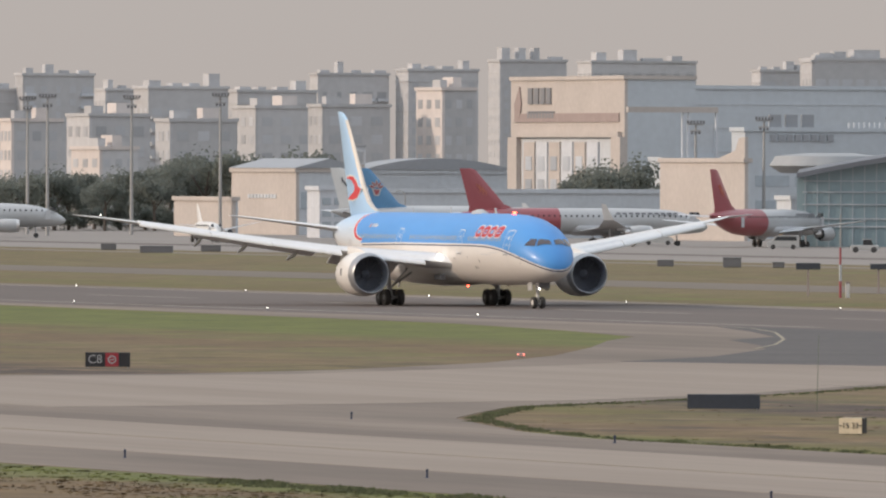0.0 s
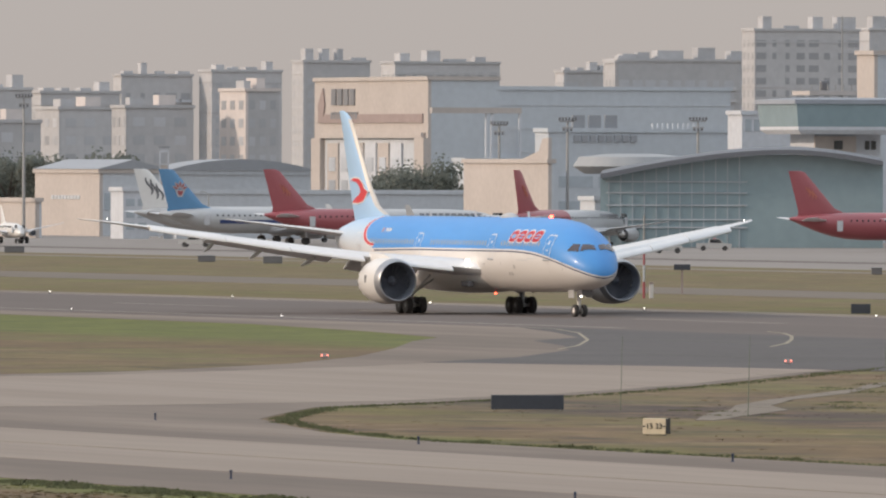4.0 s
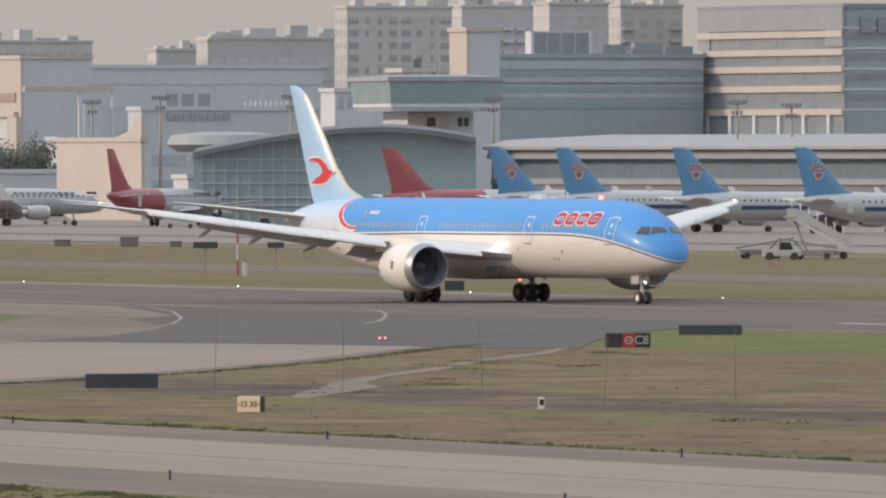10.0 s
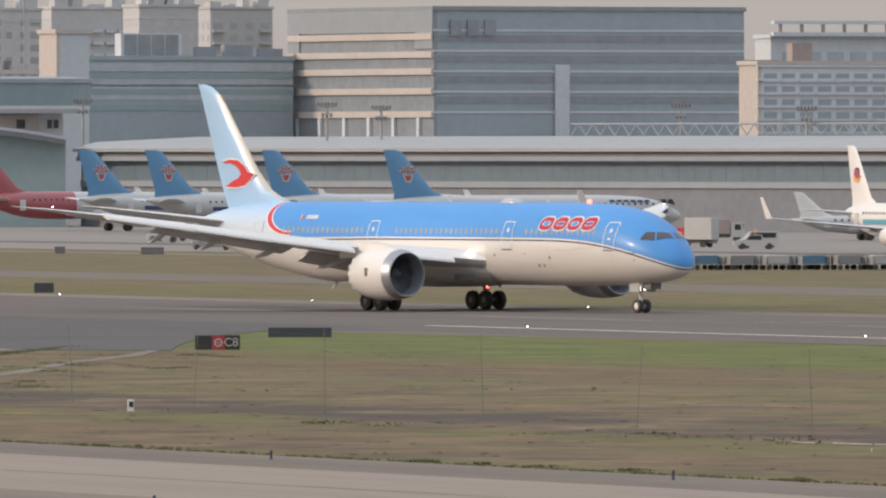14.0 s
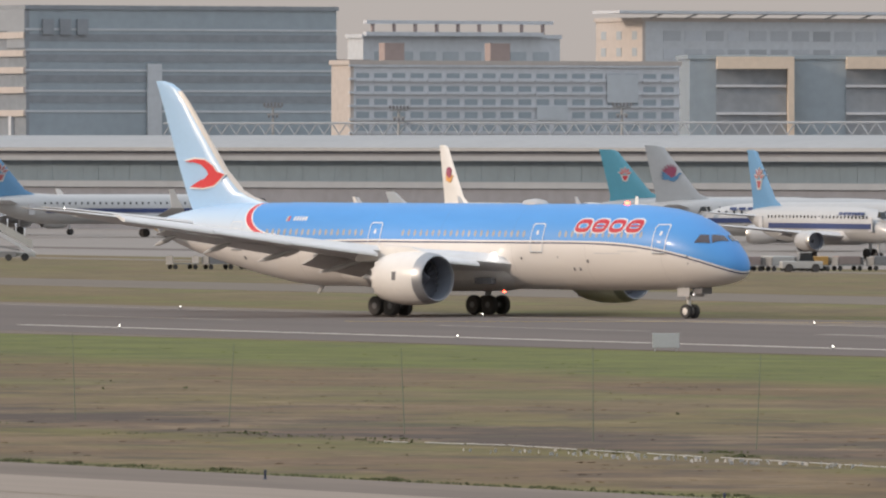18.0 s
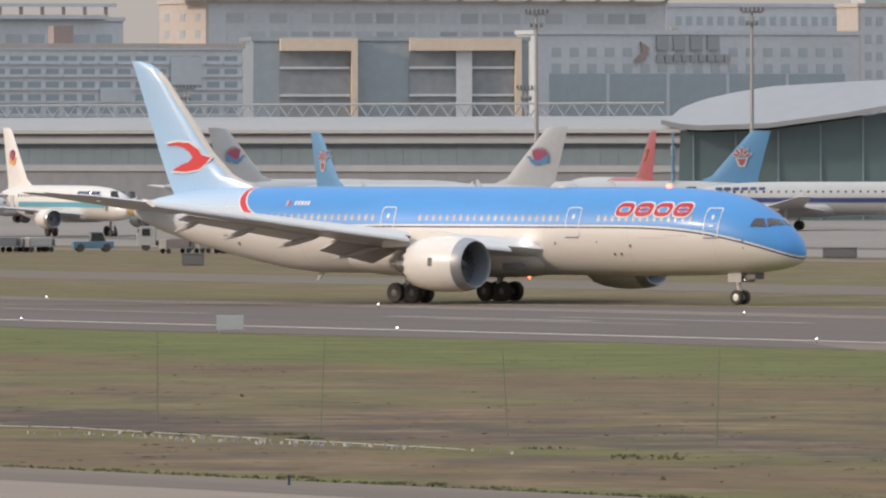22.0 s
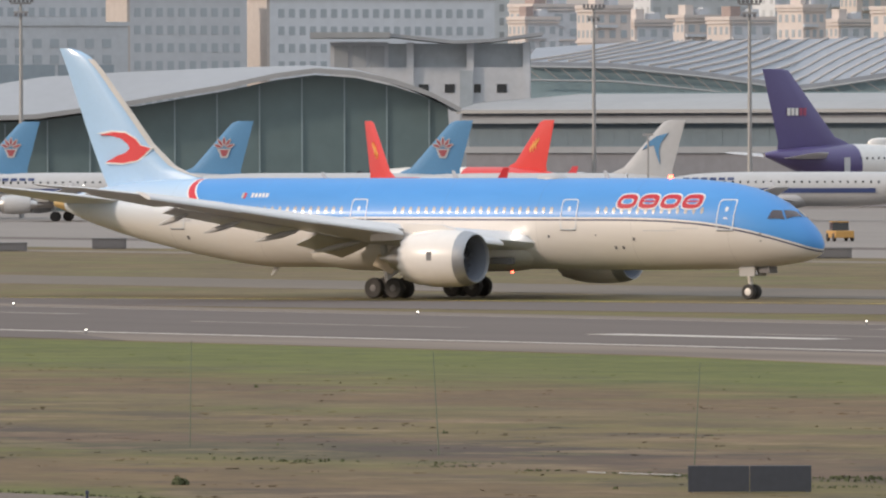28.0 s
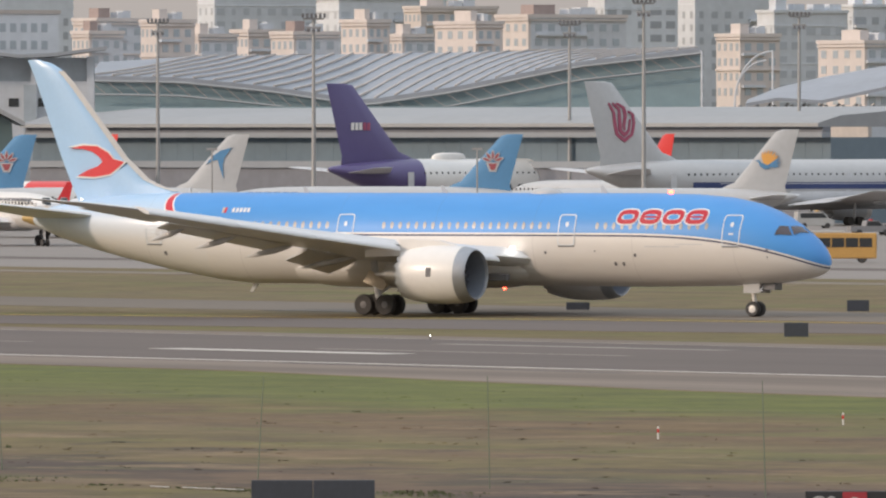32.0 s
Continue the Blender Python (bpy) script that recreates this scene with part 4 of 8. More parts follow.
def airliner(label, m, nose=14.5, tail=-23.0, r=2.0, zb=1.75, span=17.0, fin_h=11.8, hull=FUSEWHITE, rear=None, finmat=BLUE, emblem=(RED, WHITE), stripe=NAVY, eng_y=5.75, eng_r=1.15,
             eng_len=3.6, tiplet=None, chord=6.2, bars=6, sidebars=NAVY, emblem_size=1.0, engmat=None, wide=False, rear_from=1.35, group="parked airliners"):
    """A parked airliner standing on its wheels; the origin is on the ground between its main gear legs."""
    a = thing("airliner", m, label, "airliner", group)
    tl = 2.9 * r * 2
    part("fuselage", fuselage_mesh(nose, tail, zb, r, 3.0, tl, k=24), hull, a, smooth=True)
    top, zc = zb + 2 * r, zb + r
    if rear:
        bm = bm_new()
        rings = [fuse_ring(tail + tl * rear_from, zb + 2 * r + 0.02, zb - 0.02, r + 0.02, 24)] if rear_from > 1 else []
        for d, t, b, w in TAIL:
            if d < 1 - rear_from:
                continue
            rings.append(fuse_ring(tail + tl * (1 - d), zb + t * r + 0.02, zb + b * r - 0.02, w * r + 0.02, 24))
        part("tail_paint", loft(bm, rings), rear, a, "coloured paint on the tail", smooth=True)
    # belly
    bm = bm_new()
    loft(bm, [[(x, hw * math.sin(t), zb + r * 0.5 + hv * math.cos(t)) for t in [2 * math.pi * i / 16 for i in range(16)]] for x, hw, hv in ((chord, r * 0.4, r * 0.3), (chord * 0.7, r, r * 0.58), (-chord * 0.7, r, r * 0.6), (-chord * 1.1, r * 0.4, r * 0.3))])
    part("belly_fairing", bm, GREYPAINT, a, smooth=True)
    fh = fin_h - top
    k = r / 2.0
    fx = tail + 1.4 * k
    rt = 5.4 * k
    zt = fin_h
    f = part("fin", fin_mesh([(top - 0.9 * k, fx + rt + 3.4 * k, fx - 0.2, 0.25 * k), (top + 0.25 * k, fx + rt + 1.2 * k, fx, 0.26 * k), (top + 0.6 * k, fx + rt + 0.3 * k, fx - 0.1 * k, 0.25 * k), (zt - 0.25, fx + 1.1 * k - 0.05, fx - 1.5 * k, 0.14 * k), (zt, fx + 0.3 * k, fx - 1.6 * k, 0.05)]), finmat, a, smooth=True)
    if emblem:
        ez, ex = top + fh * 0.47, fx + rt * 0.36
        er = fh * 0.165 * emblem_size
        kind = emblem[2] if len(emblem) > 2 else "lotus"
        for sgn in (-1, 1):
            ya, yb = sgn * 0.12 * k, sgn * 0.26 * k
            if kind == "lotus":
                # five petals over a bowl
                for ang in (-70, -36, 0, 36, 70):
                    c, s_ = math.sin(radians(ang)), math.cos(radians(ang))
                    pet = lambda w, h0, h1: [(ex + er * (c * u - s_ * v * w), ez + er * (s_ * u + c * v * w)) for u, v in ((h0, 0), ((h0 + h1) * 0.5, 1), (h1, 0.35), (h1, -0.35), ((h0 + h1) * 0.5, -1))]
                    p_ = part("fin_emblem", prism(bm_new(), pet(0.20, 0.12, 0.98), 'y', ya, yb), emblem[1], f)
                    part("emblem_core", prism(bm_new(), pet(0.11, 0.2, 0.88), 'y', yb, yb + sgn * 0.02), emblem[0], f)
                part("fin_emblem", prism(bm_new(), [(ex - er * 0.6, ez - er * 0.05), (ex + er * 0.6, ez - er * 0.05), (ex + er * 0.28, ez - er * 0.85), (ex - er * 0.28, ez - er * 0.85)], 'y', ya, yb), emblem[1], f)
                part("emblem_core", prism(bm_new(), [(ex - er * 0.4, ez - er * 0.15), (ex + er * 0.4, ez - er * 0.15), (ex + er * 0.16, ez - er * 0.7), (ex - er * 0.16, ez - er * 0.7)], 'y', yb, yb + sgn * 0.02), emblem[0], f)
            elif kind == "bird":
                # a swallow with swept wings and a long tail
                part("fin_emblem", prism(bm_new(), [(ex + er * u, ez + er * v) for u, v in ((-1.0, 1.15), (-0.1, 0.9), (0.55, 0.45), (1.0, -0.15), (0.5, 0.12), (0.1, 0.2), (-0.05, -0.35), (-0.35, -1.2), (-0.28, -0.2), (-0.42, 0.35))], 'y', ya, yb), emblem[0], f)
            elif kind == "fan":
                # a bird seen from the side: head forward, feathers fanned up and aft
                bx_, bz_ = ex + er * 0.25, ez - er * 0.55
                for i in range(9):
                    a_ = radians(4 + 12 * i)
                    c, s_, ln = -math.cos(a_), math.sin(a_), 1.15 + 0.45 * math.sin(math.pi * (i + 1) / 10)
                    part("fin_emblem", prism(bm_new(), [(bx_ + er * (c * u - s_ * v), bz_ + er * (s_ * u + c * v)) for u, v in ((0.2, 0.03), (0.7 * ln, 0.12), (ln, 0.0), (0.7 * ln, -0.12), (0.2, -0.03))], 'y', ya, yb + sgn * 0.004 * i), emblem[1] if i < 3 else emblem[0], f)
                part("fin_emblem", prism(bm_new(), [(bx_ + er * u, bz_ + er * v) for u, v in ((-0.5, -0.12), (0.0, -0.22), (0.4, 0.05), (0.55, 0.42), (0.85, 0.55), (0.5, 0.6), (0.3, 0.35), (-0.1, 0.25))], 'y', ya, yb + sgn * 0.04), emblem[1], f)
            elif kind == "swirl":
                # three nested ribbons that sweep down and hook up again
                for path in (((-0.85, 1.05), (-0.55, 0.55), (-0.48, 0.0), (-0.35, -0.6), (0.1, -0.95), (0.55, -0.6), (0.66, 0.0), (0.6, 0.45), (0.3, 0.62)),
                             ((-0.62, 1.05), (-0.24, 0.7), (-0.2, 0.2), (-0.16, -0.4), (0.1, -0.66), (0.36, -0.4), (0.42, 0.2)),
                             ((-0.4, 1.05), (0.05, 0.8), (0.14, 0.35), (0.06, -0.1), (0.1, -0.4))):
                    fine = [tuple(np.interp(j / 24 * (len(path) - 1), range(len(path)), [p_[c] for p_ in path]) for c in (0, 1)) for j in range(25)]
                    ring = []
                    for j, (u, v) in enumerate(fine):
                        (ua, va), (ub, vb) = fine[max(0, j - 1)], fine[min(24, j + 1)]
                        ln = math.hypot(ub - ua, vb - va)
                        wd = 0.095 * (0.35 + 0.65 * math.sin(math.pi * (0.08 + 0.84 * j / 24)))
                        nu, nv = -(vb - va) / ln * wd, (ub - ua) / ln * wd
                        ring.append([(ex + er * (u - nu), ya, ez + er * (v - nv)), (ex + er * (u + nu), ya, ez + er * (v + nv)), (ex + er * (u + nu), yb, ez + er * (v + nv)), (ex + er * (u - nu), yb, ez + er * (v - nv))])
                    part("fin_emblem", loft(bm_new(), ring), emblem[0], f)
            else:
                # three swept ribbons side by side
                for o, lo, hi_ in ((-0.42, -0.5, 0.95), (0.0, -0.85, 0.85), (0.42, -0.95, 0.5)):
                    left, right = [], []
                    for i in range(13):
                        f_ = i / 12
                        zz, wd = lo + (hi_ - lo) * f_, 0.12 * math.sin(math.pi * (0.1 + 0.85 * f_))
                        xx = o + 0.20 * math.sin(f_ * 5.6) - 0.25 * zz
                        left.append((ex + er * (xx - wd), ez + er * zz))
                        right.append((ex + er * (xx + wd), ez + er * zz))
                    part("fin_emblem", loft(bm_new(), [[(l_[0], ya, l_[1]), (r_[0], ya, r_[1]), (r_[0], yb, r_[1]), (l_[0], yb, l_[1])] for l_, r_ in zip(left, right)]), emblem[0], f)
    for sgn in (-1, 1):
        tipx = chord * 0.55 - (span - r) * 0.52
        w = part("wing", wing_mesh([(chord * 0.62 + 0.9, sgn * r * 0.8, zb + 0.75, chord * 1.25, 0.13), (chord * 0.3, sgn * (r + span * 0.22), zb + 1.15, chord * 0.72, 0.11), (tipx, sgn * span, zb + 2.3, chord * 0.26, 0.09)]), GREYPAINT, a, smooth=True)
        if tiplet:
            part("winglet", loft(bm_new(), [[(tipx, sgn * span, zb + 2.25), (tipx - chord * 0.26, sgn * span, zb + 2.25), (tipx - chord * 0.26, sgn * (span - 0.1), zb + 2.3), (tipx, sgn * (span - 0.1), zb + 2.3)],
                                           [(tipx - 1.5, sgn * (span + 0.5), zb + 4.7), (tipx - 2.2, sgn * (span + 0.5), zb + 4.7), (tipx - 2.2, sgn * (span + 0.43), zb + 4.7), (tipx - 1.5, sgn * (span + 0.43), zb + 4.7)]]), tiplet, w, "upswept winglet")
        part("flap", wing_mesh([(chord * -0.5, sgn * (r + 0.4), zb + 0.72, chord * 0.3, 0.12, 8), (chord * -0.36, sgn * (r + span * 0.22), zb + 1.05, chord * 0.22, 0.12, 8)]), GREYPAINT, w, smooth=True)
        cow = engine_parts(a, chord * 0.75 + eng_len * 0.38, sgn * eng_y, zb + 0.75 - eng_r * 0.72 + (0.35 if not wide else 0.5), eng_r, eng_len, engmat or hull, METAL, detail=False)
        part("pylon", cbox(chord * 0.05, sgn * eng_y - 0.15, zb + 0.6, chord * 0.75, sgn * eng_y + 0.15, zb + 1.05), hull, cow)
        part("tailplane", wing_mesh([(fx + 4.6 * k, sgn * 0.5, zc + 0.75 * k, 4.4 * k, 0.1), (fx + 0.6 * k, sgn * span * 0.36, zc + 1.25 * k, 1.6 * k, 0.08)]), GREYPAINT, a, smooth=True)
        # cabin glazing as one dark run of openings
        wx0, wx1 = nose - 4.2 * k, tail + tl * 0.72
        yy = r * math.sqrt(1 - ((zc + 0.42 * r - zc) / r) ** 2)
        bm = bm_new()
        x = wx0
        while x > wx1:
            box(bm, x - 0.11, sgn * yy - 0.06, zc + 0.33 * r, x + 0.11, sgn * yy + 0.03, zc + 0.33 * r + 0.30)
            x -= 0.9
        tagged(part("cabin_glazing", bm, GLASSDARK, a), kind="stuff")
        for dx in (nose - 3.2 * k, tail + tl * 0.62, (nose + tail) / 2 + 3 * k):
            part("door", cbox(dx - 0.45, sgn * r * 0.955 - 0.02, zc - 0.35 * r, dx + 0.45, sgn * r * 0.955 + 0.05, zc + 0.42 * r), GREYPAINT, a)
        if stripe:
            part("stripe", cbox(wx1 + 1, sgn * r * 0.985 - 0.04, zc - 0.22 * r, wx0 + 1.2 * k, sgn * r * 0.985 + 0.05, zc + 0.06 * r), stripe, a, "painted stripe along the hull")
        if bars:
            # writing high on the hull, as plain bars
            zz = zc + 0.52 * r
            for i in range(bars):
                bx = nose - 5.5 * k - i * 1.05 * k
                part("title_bar", prism(bm_new(), [(sgn * r * 0.80, zz), (sgn * (r * 0.855 + 0.02), zz), (sgn * (r * 0.74 + 0.02), zz + 0.16 * r), (sgn * r * 0.70, zz + 0.16 * r)], 'x', bx - 0.75 * k, bx), sidebars, a)
        leg = part("main_gear_leg", rod(bm_new(), (0, sgn * 3.6 * k, 0.5), (0, sgn * 3.8 * k, zb + 0.9), 0.16, 8), GREYPAINT, a)
        for ax in ((0,) if not wide else (0.75, -0.75)):
            for ly in (-0.42, 0.42):
                part("wheel", wheel_mesh(0.58, 0.42, 14), RUBBER, a, m=pose(ax, sgn * 3.6 * k + ly, 0.58))
        part("cockpit_window", prism(bm_new(), [(nose - 1.55 * k, zc + 0.32 * r), (nose - 2.7 * k, zc + 0.42 * r), (nose - 2.5 * k, zc + 0.72 * r), (nose - 1.95 * k, zc + 0.70 * r)], 'y', sgn * r * 0.36, sgn * r * 0.66), GLASSDARK, a)
    nl = part("nose_gear_leg", rod(bm_new(), (nose - 5 * k, 0, 0.4), (nose - 5.2 * k, 0, zb + 0.4), 0.12, 8), GREYPAINT, a)
    for ly in (-0.28, 0.28):
        part("wheel", wheel_mesh(0.40, 0.25, 14), RUBBER, a, m=pose(nose - 5 * k, ly, 0.40))
    return a


def park(b, d, heading, tail=-23.0):
    """The pose of an aircraft whose tail fin stands at bearing b, d metres off."""
    x, y = brg(b, d)
    h = radians(heading)
    return pose(x - (tail - 0.2) * math.cos(h), y - (tail - 0.2) * math.sin(h), 0, 0, 0, heading)


AZ = dict(finmat=BLUE, emblem=(DARKRED, FUSEWHITE), hull=FUSEWHITE, stripe=NAVY, emblem_size=1.35)
SZ = dict(finmat=DARKRED, rear=DARKRED, emblem=(GOLDRED, GOLDRED, 'curl'), stripe=None, hull=FUSEWHITE, sidebars=DARKGREY)
LBL_AZ = "parked white and navy airliner with an azure fin"
LBL_RED = "parked white airliner with a crimson tail"
# bearing, range and heading of each
airliner("pale airliner parked far along the apron", pose(*brg(-2.05, 2150), 0, 0, 0, 8), hull=FUSEWHITE, finmat=FUSEWHITE, emblem=None, stripe=None, bars=0)
airliner("parked white airliner with a dark striped fin", park(-0.50, 2080, 20), finmat=WHITE, emblem=(DARKGREY, DARKGREY, 'curl'), stripe=None, emblem_size=1.9, bars=0)
airliner(LBL_AZ, park(-0.39, 2020, 20), **AZ)
airliner(LBL_RED, park(0.073, 1980, 20), tiplet=WHITE, nose=17.5, bars=10, **SZ)
airliner("parked white airliner with a crimson tail, standing on the apron", park(1.18, 1950, 62), **SZ)
airliner(LBL_RED, park(2.395, 1880, 20), **SZ)
for b, d in ((2.868, 1840), (3.163, 1800), (3.68, 1765)):
    airliner(LBL_AZ, park(b, d, 21), tiplet=WHITE, **AZ)
airliner(LBL_AZ, park(4.218, 1720, 21, -26.5), tiplet=WHITE, nose=17.5, tail=-26.5, **AZ)
airliner("small white business jet parked on the apron", park(6.03, 1680, 8, -9.5), nose=8.0, tail=-9.5, r=1.15, zb=0.95, span=9.0, fin_h=6.3, finmat=WHITE, emblem=None, stripe=None, bars=0, eng_y=2.9, eng_r=0.55, eng_len=2.2, chord=3.2)
airliner("small white jet standing nose-on before the sheds", park(-1.09, 2050, -78, -9.5), nose=8.0, tail=-9.5, r=1.15, zb=0.95, span=9.0, fin_h=6.0, finmat=WHITE, hull=WHITE, emblem=None, stripe=None, bars=0, eng_y=2.9, eng_r=0.55, eng_len=2.2, chord=3.2)
airliner("parked white airliner with a teal swoosh and a narrow fin", park(6.27, 1490, -74), hull=WHITE, finmat=WHITE, emblem=(MAUVE, GOLD, 'fan'), stripe=TEAL, tiplet=WHITE, fin_h=12.3)
airliner("parked white airliner with a teal fin", park(6.975, 1640, 18), finmat=TEAL, emblem=(RED, WHITE), stripe=None, hull=FUSEWHITE)
airliner("parked white airliner with a bird emblem on its fin", park(7.175, 1600, 15), finmat=FUSEWHITE, emblem=(MAUVE, BLUE, 'fan'), stripe=None, bars=9, fin_h=12.3, nose=16.5, emblem_size=1.2)
airliner(LBL_AZ, park(7.63, 1420, -72), **AZ)
airliner("parked white and navy airliner with a bird emblem", park(8.77, 1500, 160), finmat=FUSEWHITE, emblem=(MAUVE, BLUE, 'fan'), stripe=NAVY, bars=9, fin_h=12.3, emblem_size=1.2)
airliner(LBL_RED, park(9.16, 1680, 100), **SZ)
airliner(LBL_AZ, park(9.23, 1560, 80), **AZ)
for b, d in ((9.665, 1560), (10.61, 1530), (11.58, 1500)):
    airliner(LBL_AZ, park(b, d, 158), **AZ)
airliner("parked white airliner with an orange-red tail", park(11.10, 1400, -79), finmat=ORANGE, rear=ORANGE, emblem=(GOLD, GOLD, 'curl'), stripe=None, sidebars=DARKGREY, bars=9, hull=WHITE)
airliner("orange-red airliner parked tail out on the apron", park(11.94, 1665, 122), finmat=ORANGE, rear=ORANGE, emblem=(GOLD, GOLD, 'curl'), stripe=ORANGE, bars=0, hull=WHITE)
airliner("parked white airliner with a blue swallow on its fin", park(12.52, 1480, 155), finmat=FUSEWHITE, emblem=(BLUE, BLUE, 'bird'), emblem_size=1.5, stripe=None, bars=6, tiplet=RED)
WIDE = dict(nose=28.0, tail=-36.0, r=3.1, zb=2.3, span=32.0, fin_h=18.5, chord=11.0, eng_y=9.6, eng_r=1.8, eng_len=5.6, wide=True)
FRT = airliner("parked white freighter with a purple tail", park(12.86, 1720, 18, -36), finmat=PURPLE, rear=PURPLE, rear_from=0.8, emblem=None, stripe=None, bars=0, hull=WHITE, **WIDE)
for sgn in (-1, 1):
    for i, mt in enumerate((WHITE, WHITE, WHITE, MAUVE, MAUVE)):
        part("title_bar", cbox(-32.6 + 0.62 * i, sgn * 0.36 - 0.06, 12.3, -32.15 + 0.62 * i, sgn * 0.36 + 0.06, 13.3), mt, FRT)
part("roof_dome", loft(bm_new(), [[(-17.2 + 2.7 * u * math.cos(a_), 0.9 * u * math.sin(a_), z) for a_ in [math.pi * i / 10 for i in range(20)]] for u, z in ((1.0, 8.3), (0.97, 8.8), (0.8, 9.15), (0.4, 9.3))]), WHITE, FRT, "white roof dome", smooth=True)
airliner(LBL_AZ, park(13.73, 1500, 158), **AZ)
airliner("parked white wide-body airliner with a crimson emblem on its fin", park(14.0, 1650, 14, -36), finmat=FUSEWHITE, emblem=(MAUVE, MAUVE, 'swirl'), stripe=NAVY, sidebars=DARKGREY, emblem_size=1.45, **WIDE)
airliner("orange-red airliner parked far along the apron", park(14.40, 1675, 112), finmat=ORANGE, rear=None, emblem=None, stripe=None, bars=0)
airliner("parked white airliner with a bright bird emblem on its fin", park(14.95, 1450, 158), finmat=FUSEWHITE, emblem=(GOLD, BLUE, 'fan'), stripe=TEAL, bars=9, fin_h=12.3, emblem_size=1.2)


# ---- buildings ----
# Many walls and panes are paled towards blue-grey: haze put into their colours.
CREAM = surface("cream_and_sun_toned_render", (0.49, 0.445, 0.415), 0.85, var=0.10, coarse=0.12, fine=1.0)
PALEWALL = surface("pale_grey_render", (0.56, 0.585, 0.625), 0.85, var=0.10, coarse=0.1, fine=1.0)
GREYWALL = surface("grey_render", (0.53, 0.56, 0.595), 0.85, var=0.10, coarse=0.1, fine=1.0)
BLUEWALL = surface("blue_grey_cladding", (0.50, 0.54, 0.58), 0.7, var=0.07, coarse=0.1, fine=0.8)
# Far walls and their panes: haze in the base colour, little contrast between them.
FARWALL = surface("haze_paled_render", (0.585, 0.615, 0.655), 0.9, var=0.10, coarse=0.08, fine=0.5, spread=0.10)
CITYGREY = surface("haze_greyed_city_render", (0.475, 0.475, 0.485), 0.9, var=0.10, coarse=0.08, fine=0.5, spread=0.10)
CITYGLAZE = surface("haze_greyed_city_glazing", (0.41, 0.42, 0.44), 0.35, var=0.1, spread=0.22)
FARCREAM = surface("distant_cream_and_sun_toned_render", (0.60, 0.55, 0.525), 0.9, var=0.08, coarse=0.08, fine=0.5, spread=0.05)
BRICKRED = surface("red_brown_cladding", (0.34, 0.275, 0.26), 0.85, var=0.1, coarse=0.2, fine=1.0)
ROOFGREY = surface("standing_seam_roof", (0.32, 0.335, 0.36), 0.5, metal=0.1, var=0.08, coarse=0.05, fine=0.6, stretch=(1, 0.2, 1))
ROOFSLATE = surface("slate_grey_roof_sheet", (0.30, 0.325, 0.365), 0.8, var=0.12, coarse=0.05, fine=0.6)
ROOFPALE = surface("pale_metal_roof", (0.325, 0.335, 0.345), 0.55, metal=0.1, var=0.08, coarse=0.05, fine=0.6)
DUSKGLAZE = surface("dark_grey_glazing", (0.26, 0.285, 0.315), 0.25, var=0.15, coarse=0.2, fine=0.7)
GLAZE = surface("blue_grey_glazing", (0.40, 0.45, 0.495), 0.12, var=0.15, coarse=0.2, fine=0.7, coat=0.4)
TERMGLASS = surface("dull_teal_glazing", (0.145, 0.195, 0.235), 0.35, var=0.10, coarse=0.12, fine=0.6)
TEALGLAZE = surface("teal_glazing", (0.255, 0.34, 0.37), 0.2, var=0.08, coarse=0.06, fine=0.6, coat=0.4)
# Far panes lightened for haze, close to the wall colour.
FARGLAZE = surface("haze_paled_glazing", (0.43, 0.46, 0.50), 0.35, var=0.1, spread=0.22)
TERMDARK = surface("dark_base_cladding", (0.180, 0.192, 0.222), 0.6, var=0.12, coarse=0.1, fine=0.8)
OFFICEGLASS = surface("blue_grey_office_glass", (0.315, 0.37, 0.415), 0.25, var=0.10, coarse=0.08, fine=0.6)
HALLGLASS = surface("dark_teal_hall_glass", (0.125, 0.180, 0.190), 0.22, var=0.10, coarse=0.05, fine=0.4)
PORTAL = surface("warm_cream_cladding", (0.66, 0.555, 0.45), 0.8, var=0.08, coarse=0.1, fine=1.0)
ROOFDARK = surface("dark_roof_edge", (0.14, 0.15, 0.17), 0.6, var=0.1)
# Far sign letters in a lighter grey, the haze before them put into colour.
SIGNFAINT = surface("haze_paled_sign_letters", (0.32, 0.335, 0.36), 0.6, var=0.1)
SIGNGREY = surface("dark_grey_panel", (0.22, 0.225, 0.24), 0.6, var=0.1)
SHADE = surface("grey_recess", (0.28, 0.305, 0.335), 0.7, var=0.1)


